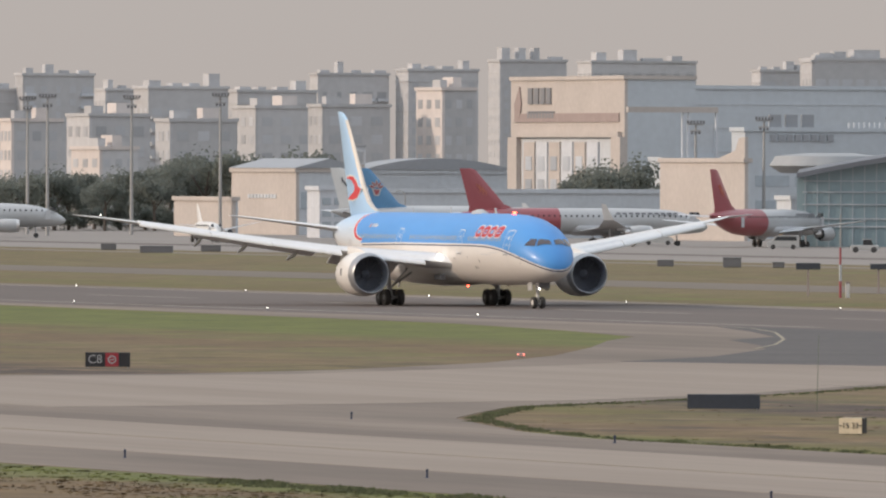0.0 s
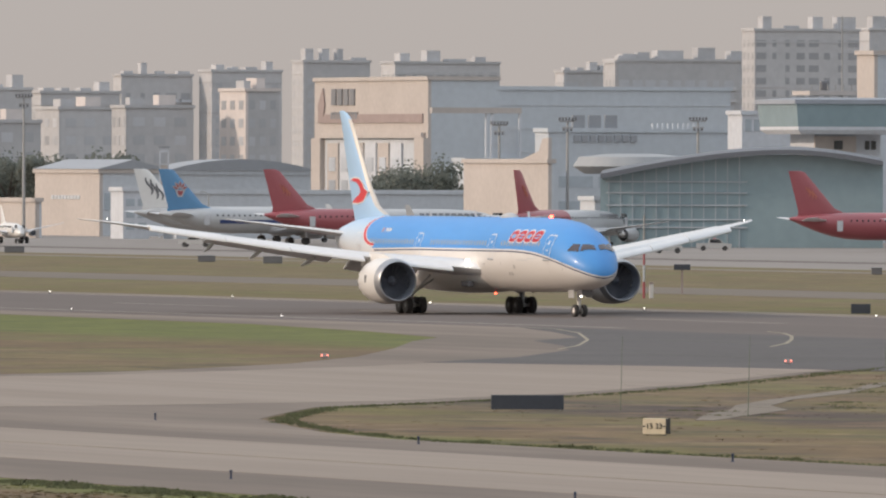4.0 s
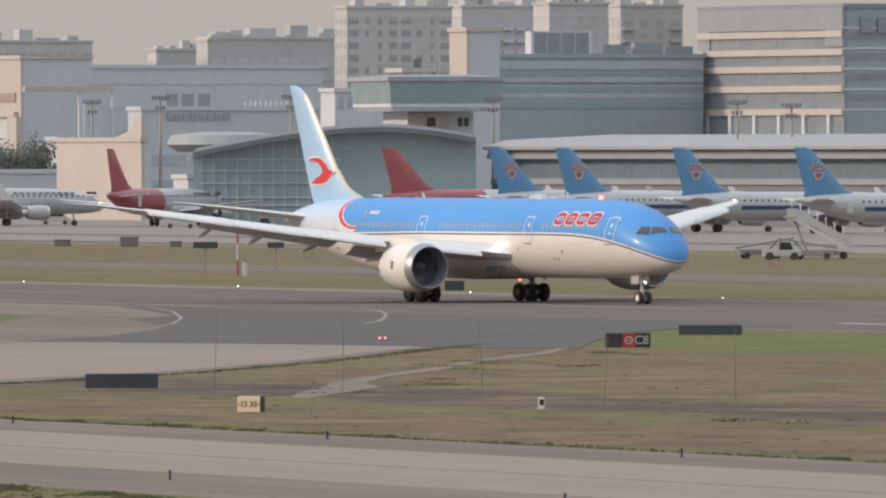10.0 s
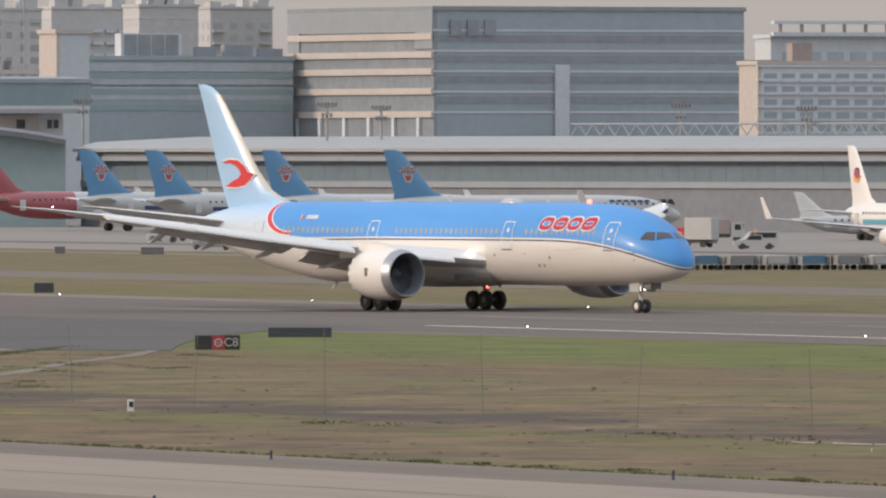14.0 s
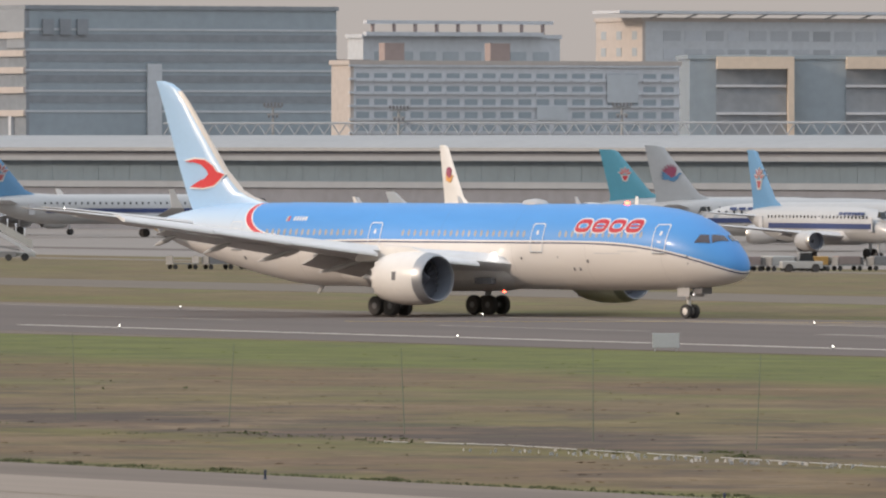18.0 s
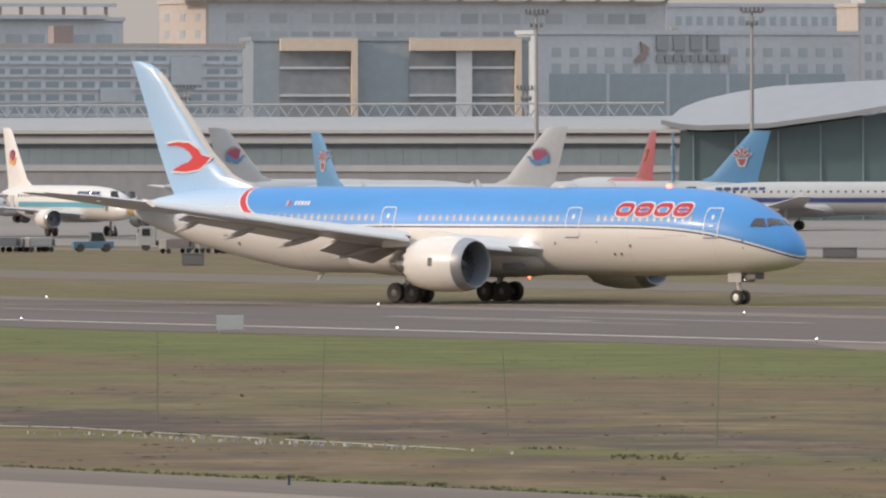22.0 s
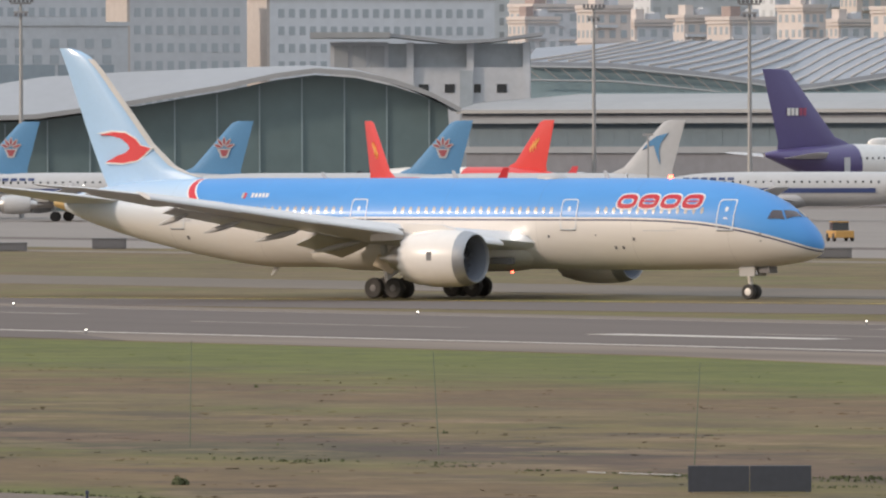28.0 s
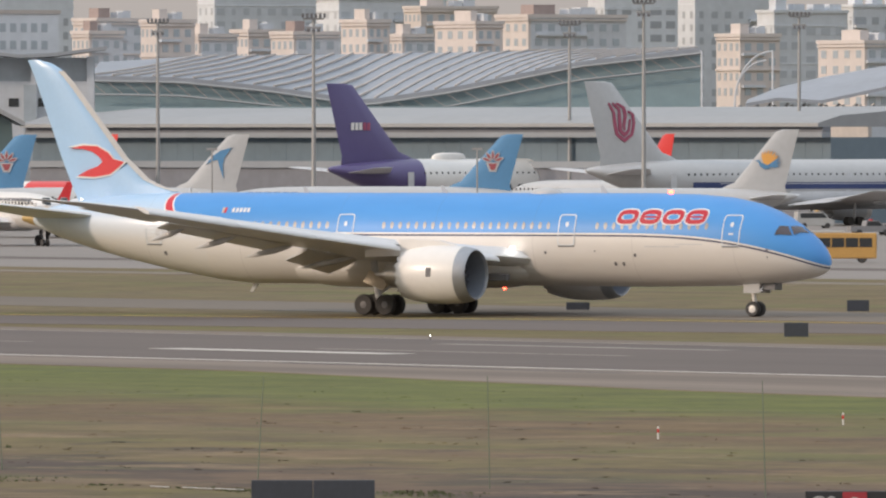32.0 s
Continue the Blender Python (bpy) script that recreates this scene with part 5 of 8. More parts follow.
class Block:
    """A runway-aligned building: its near corner stands at bearing bm, its sunlit flank runs back to b0, its front runs to b1."""

    def __init__(self, name, label, b0, bm, b1, d, top, wall, flank=None, group="", category="building", base=0.0, turn=0.0):
        cx, cy = brg(bm, d)
        c, s = math.cos(radians(RUN + 90 + turn)), math.sin(radians(RUN + 90 + turn))
        t0, t1 = math.tan(radians(b0)), math.tan(radians(b1))
        self.w = max(1.0, (t1 * cy - cx) / (c - s * t1))
        self.l = max(6.0, (cx - t0 * cy) / (s + c * t0))
        self.top, self.base = top, base
        self.ob = thing(name, pose(cx, cy, 0, 0, 0, RUN + 90 + turn), label, category, group)
        # A cream flank beside a grey wall puts the sunlight into that side's colour.
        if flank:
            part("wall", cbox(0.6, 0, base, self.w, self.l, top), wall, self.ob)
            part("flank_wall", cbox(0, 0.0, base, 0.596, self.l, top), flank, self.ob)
        else:
            part("wall", cbox(0, 0, base, self.w, self.l, top), wall, self.ob)
        part("parapet", cbox(-0.3, -0.3, top + 0.004, self.w + 0.3, self.l + 0.3, top + 0.7), flank or wall, self.ob)

    def front_windows(self, rows, cols, z0, z1, x0=0.04, x1=0.96, fw=0.55, fh=0.5, mat=None, name="window", skip=0.0, sill=False):
        """Panes in a frame, row by row, on the front."""
        a, b = self.w * x0, self.w * x1
        sw, sh = (b - a) / cols, (z1 - z0) / rows
        me = finish(name, cbox(-sw * fw / 2, -0.08, 0, sw * fw / 2, 0.05, sh * fh), mat or GLAZE)
        se_ = finish("window_sill", cbox(-sw * fw * 0.62, -0.35, -sh * 0.16, sw * fw * 0.62, 0.0, -0.02), PALEWALL) if sill else None
        for r in range(rows):
            for c in range(cols):
                if skip and random.random() < skip:
                    continue
                w = part(name, me, None, self.ob, m=pose(a + (c + 0.5) * sw, 0, z0 + (r + 0.25) * sh))
                if sill:
                    part("window_sill", se_, None, w)
        return self

    def window_grid(self, z0, z1, storey, bay, mat, seed=0, balcony=None):
        """Many small far panes, joined: too small to tell apart singly; some bays carry balconies."""
        rnd_ = random.Random(seed)
        bm, bb = bm_new(), bm_new()
        cols, rows = max(3, int(self.w / bay)), max(3, int((z1 - z0) / storey))
        kinds = [rnd_.choice((0.45, 0.62, 0.3, 0.75)) for _ in range(cols)]
        for c in range(cols):
            x = (c + 0.5) * self.w / cols
            for r in range(rows):
                z, hw = z0 + r * storey, kinds[c] * self.w / cols / 2
                if rnd_.random() < 0.94:
                    box(bm, x - hw, -0.06, z + 0.8, x + hw, 0.04, z + storey * 0.78)
                if balcony and kinds[c] > 0.6:
                    box(bb, x - hw * 1.2, -0.9, z, x + hw * 1.2, -0.07, z + 0.75)
        for y in range(3):
            for r in range(rows):
                box(bm, -0.06, self.l * (y + 0.3) / 3, z0 + r * storey + 0.8, 0.04, self.l * (y + 0.62) / 3, z0 + r * storey + storey * 0.78)
        tagged(part("window_grid", bm, mat, self.ob), kind="stuff")
        if balcony:
            tagged(part("balcony_row", bb, balcony, self.ob), kind="stuff")
        return self

    def flank_windows(self, rows, cols, z0, z1, fw=0.5, fh=0.5, mat=None, name="window"):
        sw, sh = self.l / cols, (z1 - z0) / rows
        me = finish(name, cbox(-0.08, -sw * fw / 2, 0, 0.05, sw * fw / 2, sh * fh), mat or GLAZE)
        for r in range(rows):
            for c in range(cols):
                part(name, me, None, self.ob, m=pose(0, (c + 0.5) * sw, z0 + (r + 0.25) * sh))
        return self

    def bands(self, name, zs, h, mat, flank=True, front=True, proud=0.12, x0=0.0, x1=1.0):
        for z in zs:
            if front:
                part(name, cbox(self.w * x0 - proud, -proud, z, self.w * x1, 0.02, z + h), mat, self.ob)
            if flank:
                part(name, cbox(-proud, 0.03, z, 0.02, self.l, z + h), mat, self.ob)
        return self

    def roof_box(self, name, x0, x1, y0, y1, h, mat):
        part(name, cbox(self.w * x0, self.l * y0, self.top + 0.71, self.w * x1, self.l * y1, self.top + 0.71 + h), mat, self.ob)
        return self


def spaced(a, b, k):
    return [a + (b - a) * i / (k - 1) for i in range(k)]


# far city towers, row behind row
CITY = [
    (-2.284, -2.134, -1.874, 3300, 30.9), (-1.884, -1.859, -1.544, 3300, 34.8),
    (-1.544, -1.494, -1.229, 3400, 31.6), (-1.369, -1.304, -0.950, 3100, 30.4),
    (-0.970, -0.910, -0.560, 3200, 30.2), (-0.590, -0.555, -0.240, 3500, 36.6),
    (-0.210, -0.155, 0.155, 3500, 37.8), (0.200, 0.250, 0.545, 3400, 39.6),
    (0.595, 0.655, 1.119, 3600, 41.0), (1.364, 1.402, 1.619, 3500, 37.9),
    (1.584, 1.629, 1.964, 3400, 39.7), (1.577, 1.640, 2.277, 3400, 40.2),
    (2.190, 2.245, 2.709, 3300, 47.2), (2.689, 2.752, 3.094, 3400, 48.5),
    (3.069, 3.139, 3.401, 3300, 48.0), (3.389, 3.454, 3.729, 3400, 48.5),
    (10.019, 10.081, 10.506, 3000, 45.3), (10.706, 10.794, 11.306, 3000, 47.3),
    (11.212, 11.274, 11.736, 3100, 41.7), (11.266, 11.341, 11.741, 3000, 43.9),
    (12.290, 12.365, 12.815, 3100, 45.2), (12.815, 12.915, 13.390, 3200, 44.6),
    (14.015, 14.090, 14.414, 3100, 44.2), (14.389, 14.489, 14.839, 3200, 46.3),
    (14.764, 14.839, 15.164, 2900, 38.6), (15.114, 15.189, 15.514, 3000, 40.8),
]
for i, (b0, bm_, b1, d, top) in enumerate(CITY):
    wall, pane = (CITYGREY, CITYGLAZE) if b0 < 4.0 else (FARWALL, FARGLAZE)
    k = Block("apartment_tower", "apartment tower in the distant city, coloured pale for haze", b0, bm_, b1, d, top, wall, wall, group="city towers", category="tower")
    # On some towers pale balconies imitate sunlit edges by colour.
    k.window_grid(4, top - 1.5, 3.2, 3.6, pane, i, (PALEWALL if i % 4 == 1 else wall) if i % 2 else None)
    rnd_ = random.Random(40 + i)
    for j in range(4):
        x = 0.04 + j * 0.24 + rnd_.uniform(0, 0.06)
        k.roof_box("stair_head", x, x + rnd_.uniform(0.08, 0.18), 0.2, 0.6, rnd_.choice((0.7, 1.3, 2.2, 3.0)), wall)
    k.bands("floor_band", spaced(10, top - 3, 4), 0.4, wall, front=(i % 2 == 0), flank=True)

# nearer city blocks; every second flank is cream, sunlight put into its colour
LOW = [
    (-1.664, -1.564, -1.294, 2750, 22.4), (-1.644, -1.519, -1.349, 2600, 15.2),
    (-0.935, -0.830, -0.560, 2900, 24.9), (-0.120, -0.005, 0.145, 2800, 28.5),
    (-0.597, -0.535, -0.235, 2800, 24.8), (-1.959, -1.909, -1.684, 2700, 21.1),
    (-1.272, -1.209, -0.910, 2700, 21.2),
]
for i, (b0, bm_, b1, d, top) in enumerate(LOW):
    k = Block("apartment_block", "grey apartment block with a flank coloured cream as sunlit", b0, bm_, b1, d, top, CITYGREY, FARCREAM if i % 2 else CITYGREY, group="city blocks", category="block")
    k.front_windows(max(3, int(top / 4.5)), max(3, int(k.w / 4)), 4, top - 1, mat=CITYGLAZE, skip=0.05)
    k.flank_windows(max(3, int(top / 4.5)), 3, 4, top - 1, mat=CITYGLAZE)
    k.roof_box("stair_head", 0.1, 0.3, 0.2, 0.5, 1.6, CITYGREY)
    k.roof_box("stair_head", 0.55, 0.8, 0.3, 0.7, 2.2, FARCREAM)

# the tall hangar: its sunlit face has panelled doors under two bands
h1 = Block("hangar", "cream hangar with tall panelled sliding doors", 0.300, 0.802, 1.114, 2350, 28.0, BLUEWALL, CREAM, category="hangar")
L, T = h1.l, h1.top
part("sign_band", cbox(-0.25, L * 0.04, 20.3, 0.0, L * 0.96, 21.9), BRICKRED, h1.ob)
dz = 17.5
part("door_recess", cbox(-0.06, L * 0.08, 0, 0.05, L * 0.9, dz), GREYWALL, h1.ob, "recessed hangar door opening")
for i in range(7):
    y = L * (0.10 + 0.78 * i / 7)
    if i == 0:
        continue
    pan = part("hangar_door", cbox(-0.5, y, 0, -0.1, y + L * 0.095, dz - 0.9), PALEWALL if i % 2 else CREAM, h1.ob, "pale sliding door leaf")
    for j in range(3):
        part("door_pane", cbox(-0.62, y + L * 0.02, 3 + j * 4.2, -0.51, y + L * 0.075, 5.6 + j * 4.2), FARGLAZE, pan)
part("door_lintel", cbox(-0.9, L * 0.02, dz, 0.0, L * 0.95, dz + 1.0), CREAM, h1.ob)
for y in (0.0, 0.91):
    part("door_jamb", cbox(-0.9, L * y, 0, 0.0, L * (y + 0.08), dz), CREAM, h1.ob)
# emblem and lettering as plain shapes
part("emblem", prism(bm_new(), [(L * 0.955, T - 6.6), (L * 0.915, T - 7.0), (L * 0.90, T - 4.4), (L * 0.915, T - 1.2), (L * 0.935, T - 2.6), (L * 0.96, T - 4.4)], 'x', -0.3, 0.05), BRICKRED, h1.ob, "dark swept emblem")
for i in range(4):
    y = L * (0.84 - i * 0.055)
    part("sign_block", cbox(-0.28, y - L * 0.038, T - 4.4, 0.04, y, T - 1.4), SIGNGREY, h1.ob, "dark sign shape")
for i in range(9):
    y = L * (0.845 - i * 0.027)
    part("sign_bar", cbox(-0.28, y - L * 0.019, T - 7.0, 0.04, y, T - 5.7), SIGNGREY, h1.ob)

# long blue-grey hall behind, and the open steel frame
h2 = Block("maintenance_hall", "long blue-grey clad maintenance hall", 0.810, 0.820, 2.139, 2480, 27.1, BLUEWALL, category="hall")
h2.bands("cladding_joint", spaced(6, h2.top - 3, 5), 0.25, GREYWALL, flank=False)
h2b = Block("maintenance_hall", "dark blue-grey clad hall with a sign on its roof edge", 1.318, 1.335, 2.430, 2200, 18.2, BLUEWALL, BLUEWALL, category="hall")
for i in range(3):
    x = h2b.w * 0.10 + i * 3.0
    part("sign_block", cbox(x, 0.3, h2b.top + 0.75, x + 2.2, 0.8, h2b.top + 2.9), SIGNFAINT, h2b.ob, "dark roof sign shape")
for i in range(8):
    x = h2b.w * 0.10 + i * 1.5
    part("sign_bar", cbox(x, -0.3, h2b.top - 1.6, x + 1.1, -0.02, h2b.top - 0.5), SIGNFAINT, h2b.ob)
for i in range(10):
    x = h2b.w * 0.42 + i * 0.95
    part("roof_post", cbox(x, 0.3, h2b.top + 0.71, x + 0.25, 0.6, h2b.top + 1.6), PALEWALL, h2b.ob)
h2b.front_windows(2, 2, 3.5, 12, 0.03, 0.35, fw=0.85, fh=0.45)
fr = Block("steel_frame", "open steel frame with a pale roof beam", 0.955, 0.970, 1.214, 2300, 13.2, BLUEWALL, category="frame")
ft = 21.8
for x in (0.36, 0.46, 0.965):
    part("frame_post", cbox(fr.w * x, 0, fr.top, fr.w * x + 0.45, 0.45, ft), PALEWALL, fr.ob)
part("frame_beam", cbox(-6.6, -0.2, ft, fr.w, 0.8, ft + 1.0), CREAM, fr.ob)
part("frame_panel", cbox(fr.w * 0.47, 0.6, fr.top + 0.75, fr.w * 0.95, 0.8, ft - 2.2), GREYWALL, fr.ob)
ch = Block("gable_wall", "cream wall with a stepped peak beside the hall", 0.960, 1.334, 1.342, 2120, 12.9, GREYWALL, CREAM, category="wall")
part("peak", prism(bm_new(), [(0, ch.top + 0.71), (ch.l * 0.30, ch.top + 0.71), (ch.l * 0.11, ch.top + 2.0), (ch.l * 0.07, 16.9), (0, 17.1)], 'x', 0, 0.58), CREAM, ch.ob, "raised cream peak")
# low sheds at the left
s1 = Block("shed", "cream shed with a shallow metal roof", -0.935, -0.650, -0.360, 2260, 11.0, GREYWALL, CREAM, category="shed")
part("roof", prism(bm_new(), [(-0.5, s1.top + 0.71), (s1.w + 0.5, s1.top + 0.71), (s1.w * 0.5, s1.top + 2.4)], 'y', -0.5, s1.l), ROOFGREY, s1.ob)
for i in range(9):
    part("sign_bar", cbox(-0.15, s1.l * (0.30 + i * 0.05), s1.top - 4.6, 0.02, s1.l * (0.335 + i * 0.05), s1.top - 3.9), GREYWALL, s1.ob)
s1.front_windows(1, 5, 3, 9, fw=0.6, fh=0.5)
s2 = Block("shed", "low cream shed beside the apron", -1.189, -0.930, -0.910, 2200, 6.1, GREYWALL, CREAM, category="shed")
s3 = Block("hangar", "low grey hangar with a curved metal roof", -0.460, -0.360, 0.315, 2420, 10.7, GREYWALL, GREYWALL, category="hangar")
part("roof", prism(bm_new(), [(-0.5, s3.top + 0.71)] + [(s3.w * u, s3.top + 0.71 + 2.2 * (1 - (2 * u - 1) ** 2)) for u in spaced(0, 1, 9)] + [(s3.w + 0.5, s3.top + 0.71)], 'y', -0.5, s3.l), ROOFGREY, s3.ob)
w1 = Block("perimeter_building", "long low grey service building", -0.360, -0.310, 0.990, 2180, 7.6, GREYWALL, category="building")
s4 = Block("white_kiosk", "white framed kiosk beside the apron", -0.560, -0.545, -0.430, 2180, 8.0, PALEWALL, category="kiosk")
s4.front_windows(3, 2, 1, s4.top - 1, fw=0.7, fh=0.6)

# a slim framed lookout behind the sheds, and a lamp post with a bent arm
x, y = brg(-0.364, 2215)
t = thing("lookout_tower", pose(x, y, 0, 0, 0, 2), "slim cream framed lookout tower behind the sheds", "tower")
for px_ in (-0.8, 0.62):
    for py_ in (0.0, 1.3):
        part("post", cbox(px_, py_, 0, px_ + 0.18, py_ + 0.18, 15.4), PALEWALL, t)
part("lower_panel", cbox(-0.6, 0.02, 9.0, 0.6, 0.16, 12.4), CREAM, t)
part("upper_panel", cbox(-0.6, 0.02, 14.6, 0.6, 0.16, 15.4), PALEWALL, t)
part("platform", cbox(-0.9, -0.1, 12.42, 0.9, 1.6, 12.6), PALEWALL, t)
part("roof", cbox(-1.0, -0.2, 15.42, 1.0, 1.7, 15.6), ROOFGREY, t)
x, y = brg(-0.167, 2150)
t = thing("lamp_post", pose(x, y, 0, 0, 0, 0), "slim grey lamp post with a bent arm", "lamp")
part("pole", rod(bm_new(), (0, 0, 0), (0, 0, 7.2), 0.12, 8, 0.09), STEEL, t)
bend = [(-1.0 + math.cos(a_), 7.2 + 0.8 * math.sin(a_)) for a_ in [math.pi * 0.7 * i / 7 for i in range(8)]]
bm = bm_new()
for (xa, za), (xb, zb) in zip(bend, bend[1:]):
    rod(bm, (xa, 0, za), (xb, 0, zb), 0.08, 6)
part("arm", bm, STEEL, t)
part("lamp_head", cbox(bend[-1][0] - 0.5, -0.12, bend[-1][1] - 0.12, bend[-1][0] + 0.1, 0.12, bend[-1][1] + 0.06, 0.03), PALEWALL, t)

# the glazed pavilion with an arched roof
px, py = brg(1.565, 1985)
qx, qy = brg(2.814, 1985)
pav = thing("pavilion", pose(px, py, 0, 0, 0, math.degrees(math.atan2(qy - py, qx - px))), "teal glazed pavilion under a dark arched roof", "pavilion")
PW = math.hypot(qx - px, qy - py)
ZL, ZM, ZR = 10.5, 14.3, 12.6


def arch(u):
    return ZL + (ZM - ZL) * math.sin(min(1, u / 0.68) * math.pi / 2) if u < 0.68 else ZM + (ZR - ZM) * ((u - 0.68) / 0.32) ** 1.6


us = spaced(0, 1, 21)
part("glazed_wall", prism(bm_new(), [(0, 0)] + [(PW * u, arch(u)) for u in us] + [(PW, 0)], 'y', 0, 30), TEALGLAZE, pav, "teal glass wall")
part("roof", loft(bm_new(), [[(PW * u, -2.5, arch(u) + 0.01), (PW * u, 34, arch(u) + 0.8), (PW * u, 34, arch(u) + 1.3), (PW * u, -2.5, arch(u) + 0.75)] for u in us]), ROOFDARK, pav, "dark arched roof edge", smooth=True)
for i in range(12):
    u = 0.03 + 0.042 * i
    part("mullion", cbox(PW * u - 0.08, -0.2, 0, PW * u + 0.08, -0.004, arch(u) - 0.1), GLAZE, pav)
for z in (3.0, 4.2, 6.4, 8.3, 10.0):
    part("transom", cbox(PW * 0.02, -0.26, z, PW * 0.52, -0.01, z + 0.13), PALEWALL, pav)
cn = Block("canopy", "pale elliptical canopy roof before the hall", 1.500, 1.540, 1.940, 2040, 7.0, GREYWALL, category="canopy")
bm = bm_new()
loft(bm, [[(cn.w * (0.5 + 0.62 * u * math.cos(a)), cn.l * 0.5 + 9 * u * math.sin(a), z) for a in [2 * math.pi * i / 28 for i in range(28)]] for u, z in ((0.8, 11.2), (1.0, 12.4), (0.9, 13.9), (0.4, 14.4))])
part("canopy_roof", bm, ROOFPALE, cn.ob, "pale elliptical roof", smooth=True)

# control tower with a wide glazed cab
tx, ty = brg(2.639, 2060)
tw = thing("control_tower", pose(tx, ty, 0, 0, 0, 18), "squat control tower with a wide teal glazed cab", "tower")
S = 2060 / 22929.0
zc0, zc1, zc2, zc3 = 14.0, 17.6, 18.8, 22.4
part("shaft", cbox(-55 * S, 0, 0, 70 * S, 11, zc1), PALEWALL, tw, "pale tower shaft")
# Cream sheet over the pale shaft: sunlight given by colour.
part("shaft_flank", cbox(-56 * S, -0.5, zc0, 22 * S, -0.004, zc1 - 0.3), CREAM, tw, "storey coloured cream as sunlit")
for x in (-20, 40, 52):
    part("window", cbox(x * S, -0.62 if x < 0 else -0.1, zc0 + 1.2, (x + 16 if x < 0 else x + 9) * S, -0.501 if x < 0 else 0.0, zc0 + 2.6), GLASSDARK, tw)
cab = lambda u, z: [(-105 * S * u - 0.0, -4 * u, z), (60 * S * u, -7 * u, z), (112 * S * u, -3.0 * u, z), (130 * S * u, 4 * u, z), (112 * S * u, 14 * u, z), (-105 * S * u, 14 * u, z)]
part("cab_floor", loft(bm_new(), [cab(0.9, zc1), cab(0.97, zc2 - 0.5), cab(0.97, zc2)]), PALEWALL, tw)
part("cab_glazing", loft(bm_new(), [cab(0.97, zc2 + 0.01), cab(1.0, zc3)]), TEALGLAZE, tw, "raked teal cab glazing")
part("cab_roof", loft(bm_new(), [cab(1.04, zc3 + 0.01), cab(1.03, zc3 + 0.7), cab(0.6, zc3 + 1.0)]), ROOFSLATE, tw, "overhanging grey cab roof")
part("deck", cbox(-60 * S, 1, zc3 + 1.41, 30 * S, 9, 24.5), CREAM, tw, "cream roof deck")
for i in range(6):
    part("deck_rail", cbox((-56 + i * 15) * S, 1.0, 24.5, (-55 + i * 15) * S, 1.15, 25.5), STEEL, tw)
part("mast", rod(bm_new(), (14 * S, 4, zc3), (14 * S, 4, 36.5), 0.12, 6), STEEL, tw)
part("dish", cbox(-30 * S, 3, 24.6, -14 * S, 4, 26.1, 0.3), DARKGREY, tw)
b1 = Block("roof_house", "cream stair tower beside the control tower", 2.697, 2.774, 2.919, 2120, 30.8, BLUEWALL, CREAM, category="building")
b2 = Block("glass_office", "dark blue-grey glazed office block", 2.839, 2.859, 3.819, 2180, 26.9, OFFICEGLASS, OFFICEGLASS, category="office")
b2.bands("spandrel", spaced(18.4, 26.5, 4), 1.0, TEALGLAZE, flank=False)
b2.bands("glass_band", spaced(20.2, 24.6, 3), 2.6, GLAZE, flank=False, proud=0.06)
b2.roof_box("plant_room", 0.22, 0.50, 0.2, 0.6, 3.8, PALEWALL)
for i in range(4):
    x = b2.w * (0.235 + 0.064 * i)
    part("roof_pane", cbox(x, b2.l * 0.2 - 0.15, b2.top + 0.9, x + b2.w * 0.056, b2.l * 0.2 - 0.02, b2.top + 4.3), DUSKGLAZE, b2.ob)
for x0_, x1_, hh in ((0.57, 0.66, 1.6), (0.70, 0.83, 1.9), (0.86, 0.97, 1.3)):
    b2.roof_box("plant_duct", x0_, x1_, 0.25, 0.5, hh, SHADE)
b2c = Block("low_block", "pale low office wing", 2.182, 2.190, 2.404, 2160, 21.1, PALEWALL, category="office")
b2c.front_windows(1, 5, b2c.top - 3.6, b2c.top - 0.3, fw=0.7, fh=0.6)

# the banded office slab
# Flank glass is coloured darker than the front to offset the sun on it.
b3 = Block("office_slab", "large office slab with cream bands on its sunlit flank", 3.803, 4.442, 5.814, 2150, 34.9, OFFICEGLASS, DUSKGLAZE, category="office")
# Bands are cream here, grey on the front: sunlight put into the colour.
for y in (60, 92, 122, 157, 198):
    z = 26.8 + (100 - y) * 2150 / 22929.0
    part("flank_band", cbox(-0.5, 0.0, z - 0.5, 0.0, b3.l, z + 0.55), CREAM, b3.ob, "band coloured cream as sunlit")
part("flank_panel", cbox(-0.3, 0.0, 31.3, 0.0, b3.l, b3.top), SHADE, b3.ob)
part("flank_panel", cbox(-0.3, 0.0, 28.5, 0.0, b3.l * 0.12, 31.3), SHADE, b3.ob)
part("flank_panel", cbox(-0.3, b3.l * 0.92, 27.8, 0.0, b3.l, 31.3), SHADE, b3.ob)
for i in range(6):
    y = b3.l * (0.08 + i * 0.17)
    part("colonnade_post", cbox(-0.6, y, 2, 0.0, y + 1.0, 17.1), PALEWALL, b3.ob)
b3.bands("spandrel", spaced(17.8, 31.4, 5), 0.35, GREYWALL, flank=False)
b3.bands("glass_band", spaced(19.4, 29.6, 4), 1.2, DUSKGLAZE, flank=False, proud=0.06)
part("pier", cbox(b3.w * 0.385, -0.6, 0, b3.w * 0.43, -0.15, 25.9), GREYWALL, b3.ob)
for i in range(3):
    x = b3.w * (0.05 + i * 0.055)
    part("sign_block", cbox(x, -0.5, b3.top - 4.2, x + b3.w * 0.035, -0.15, b3.top - 1.6), DUSKGLAZE, b3.ob, "dark sign shape")
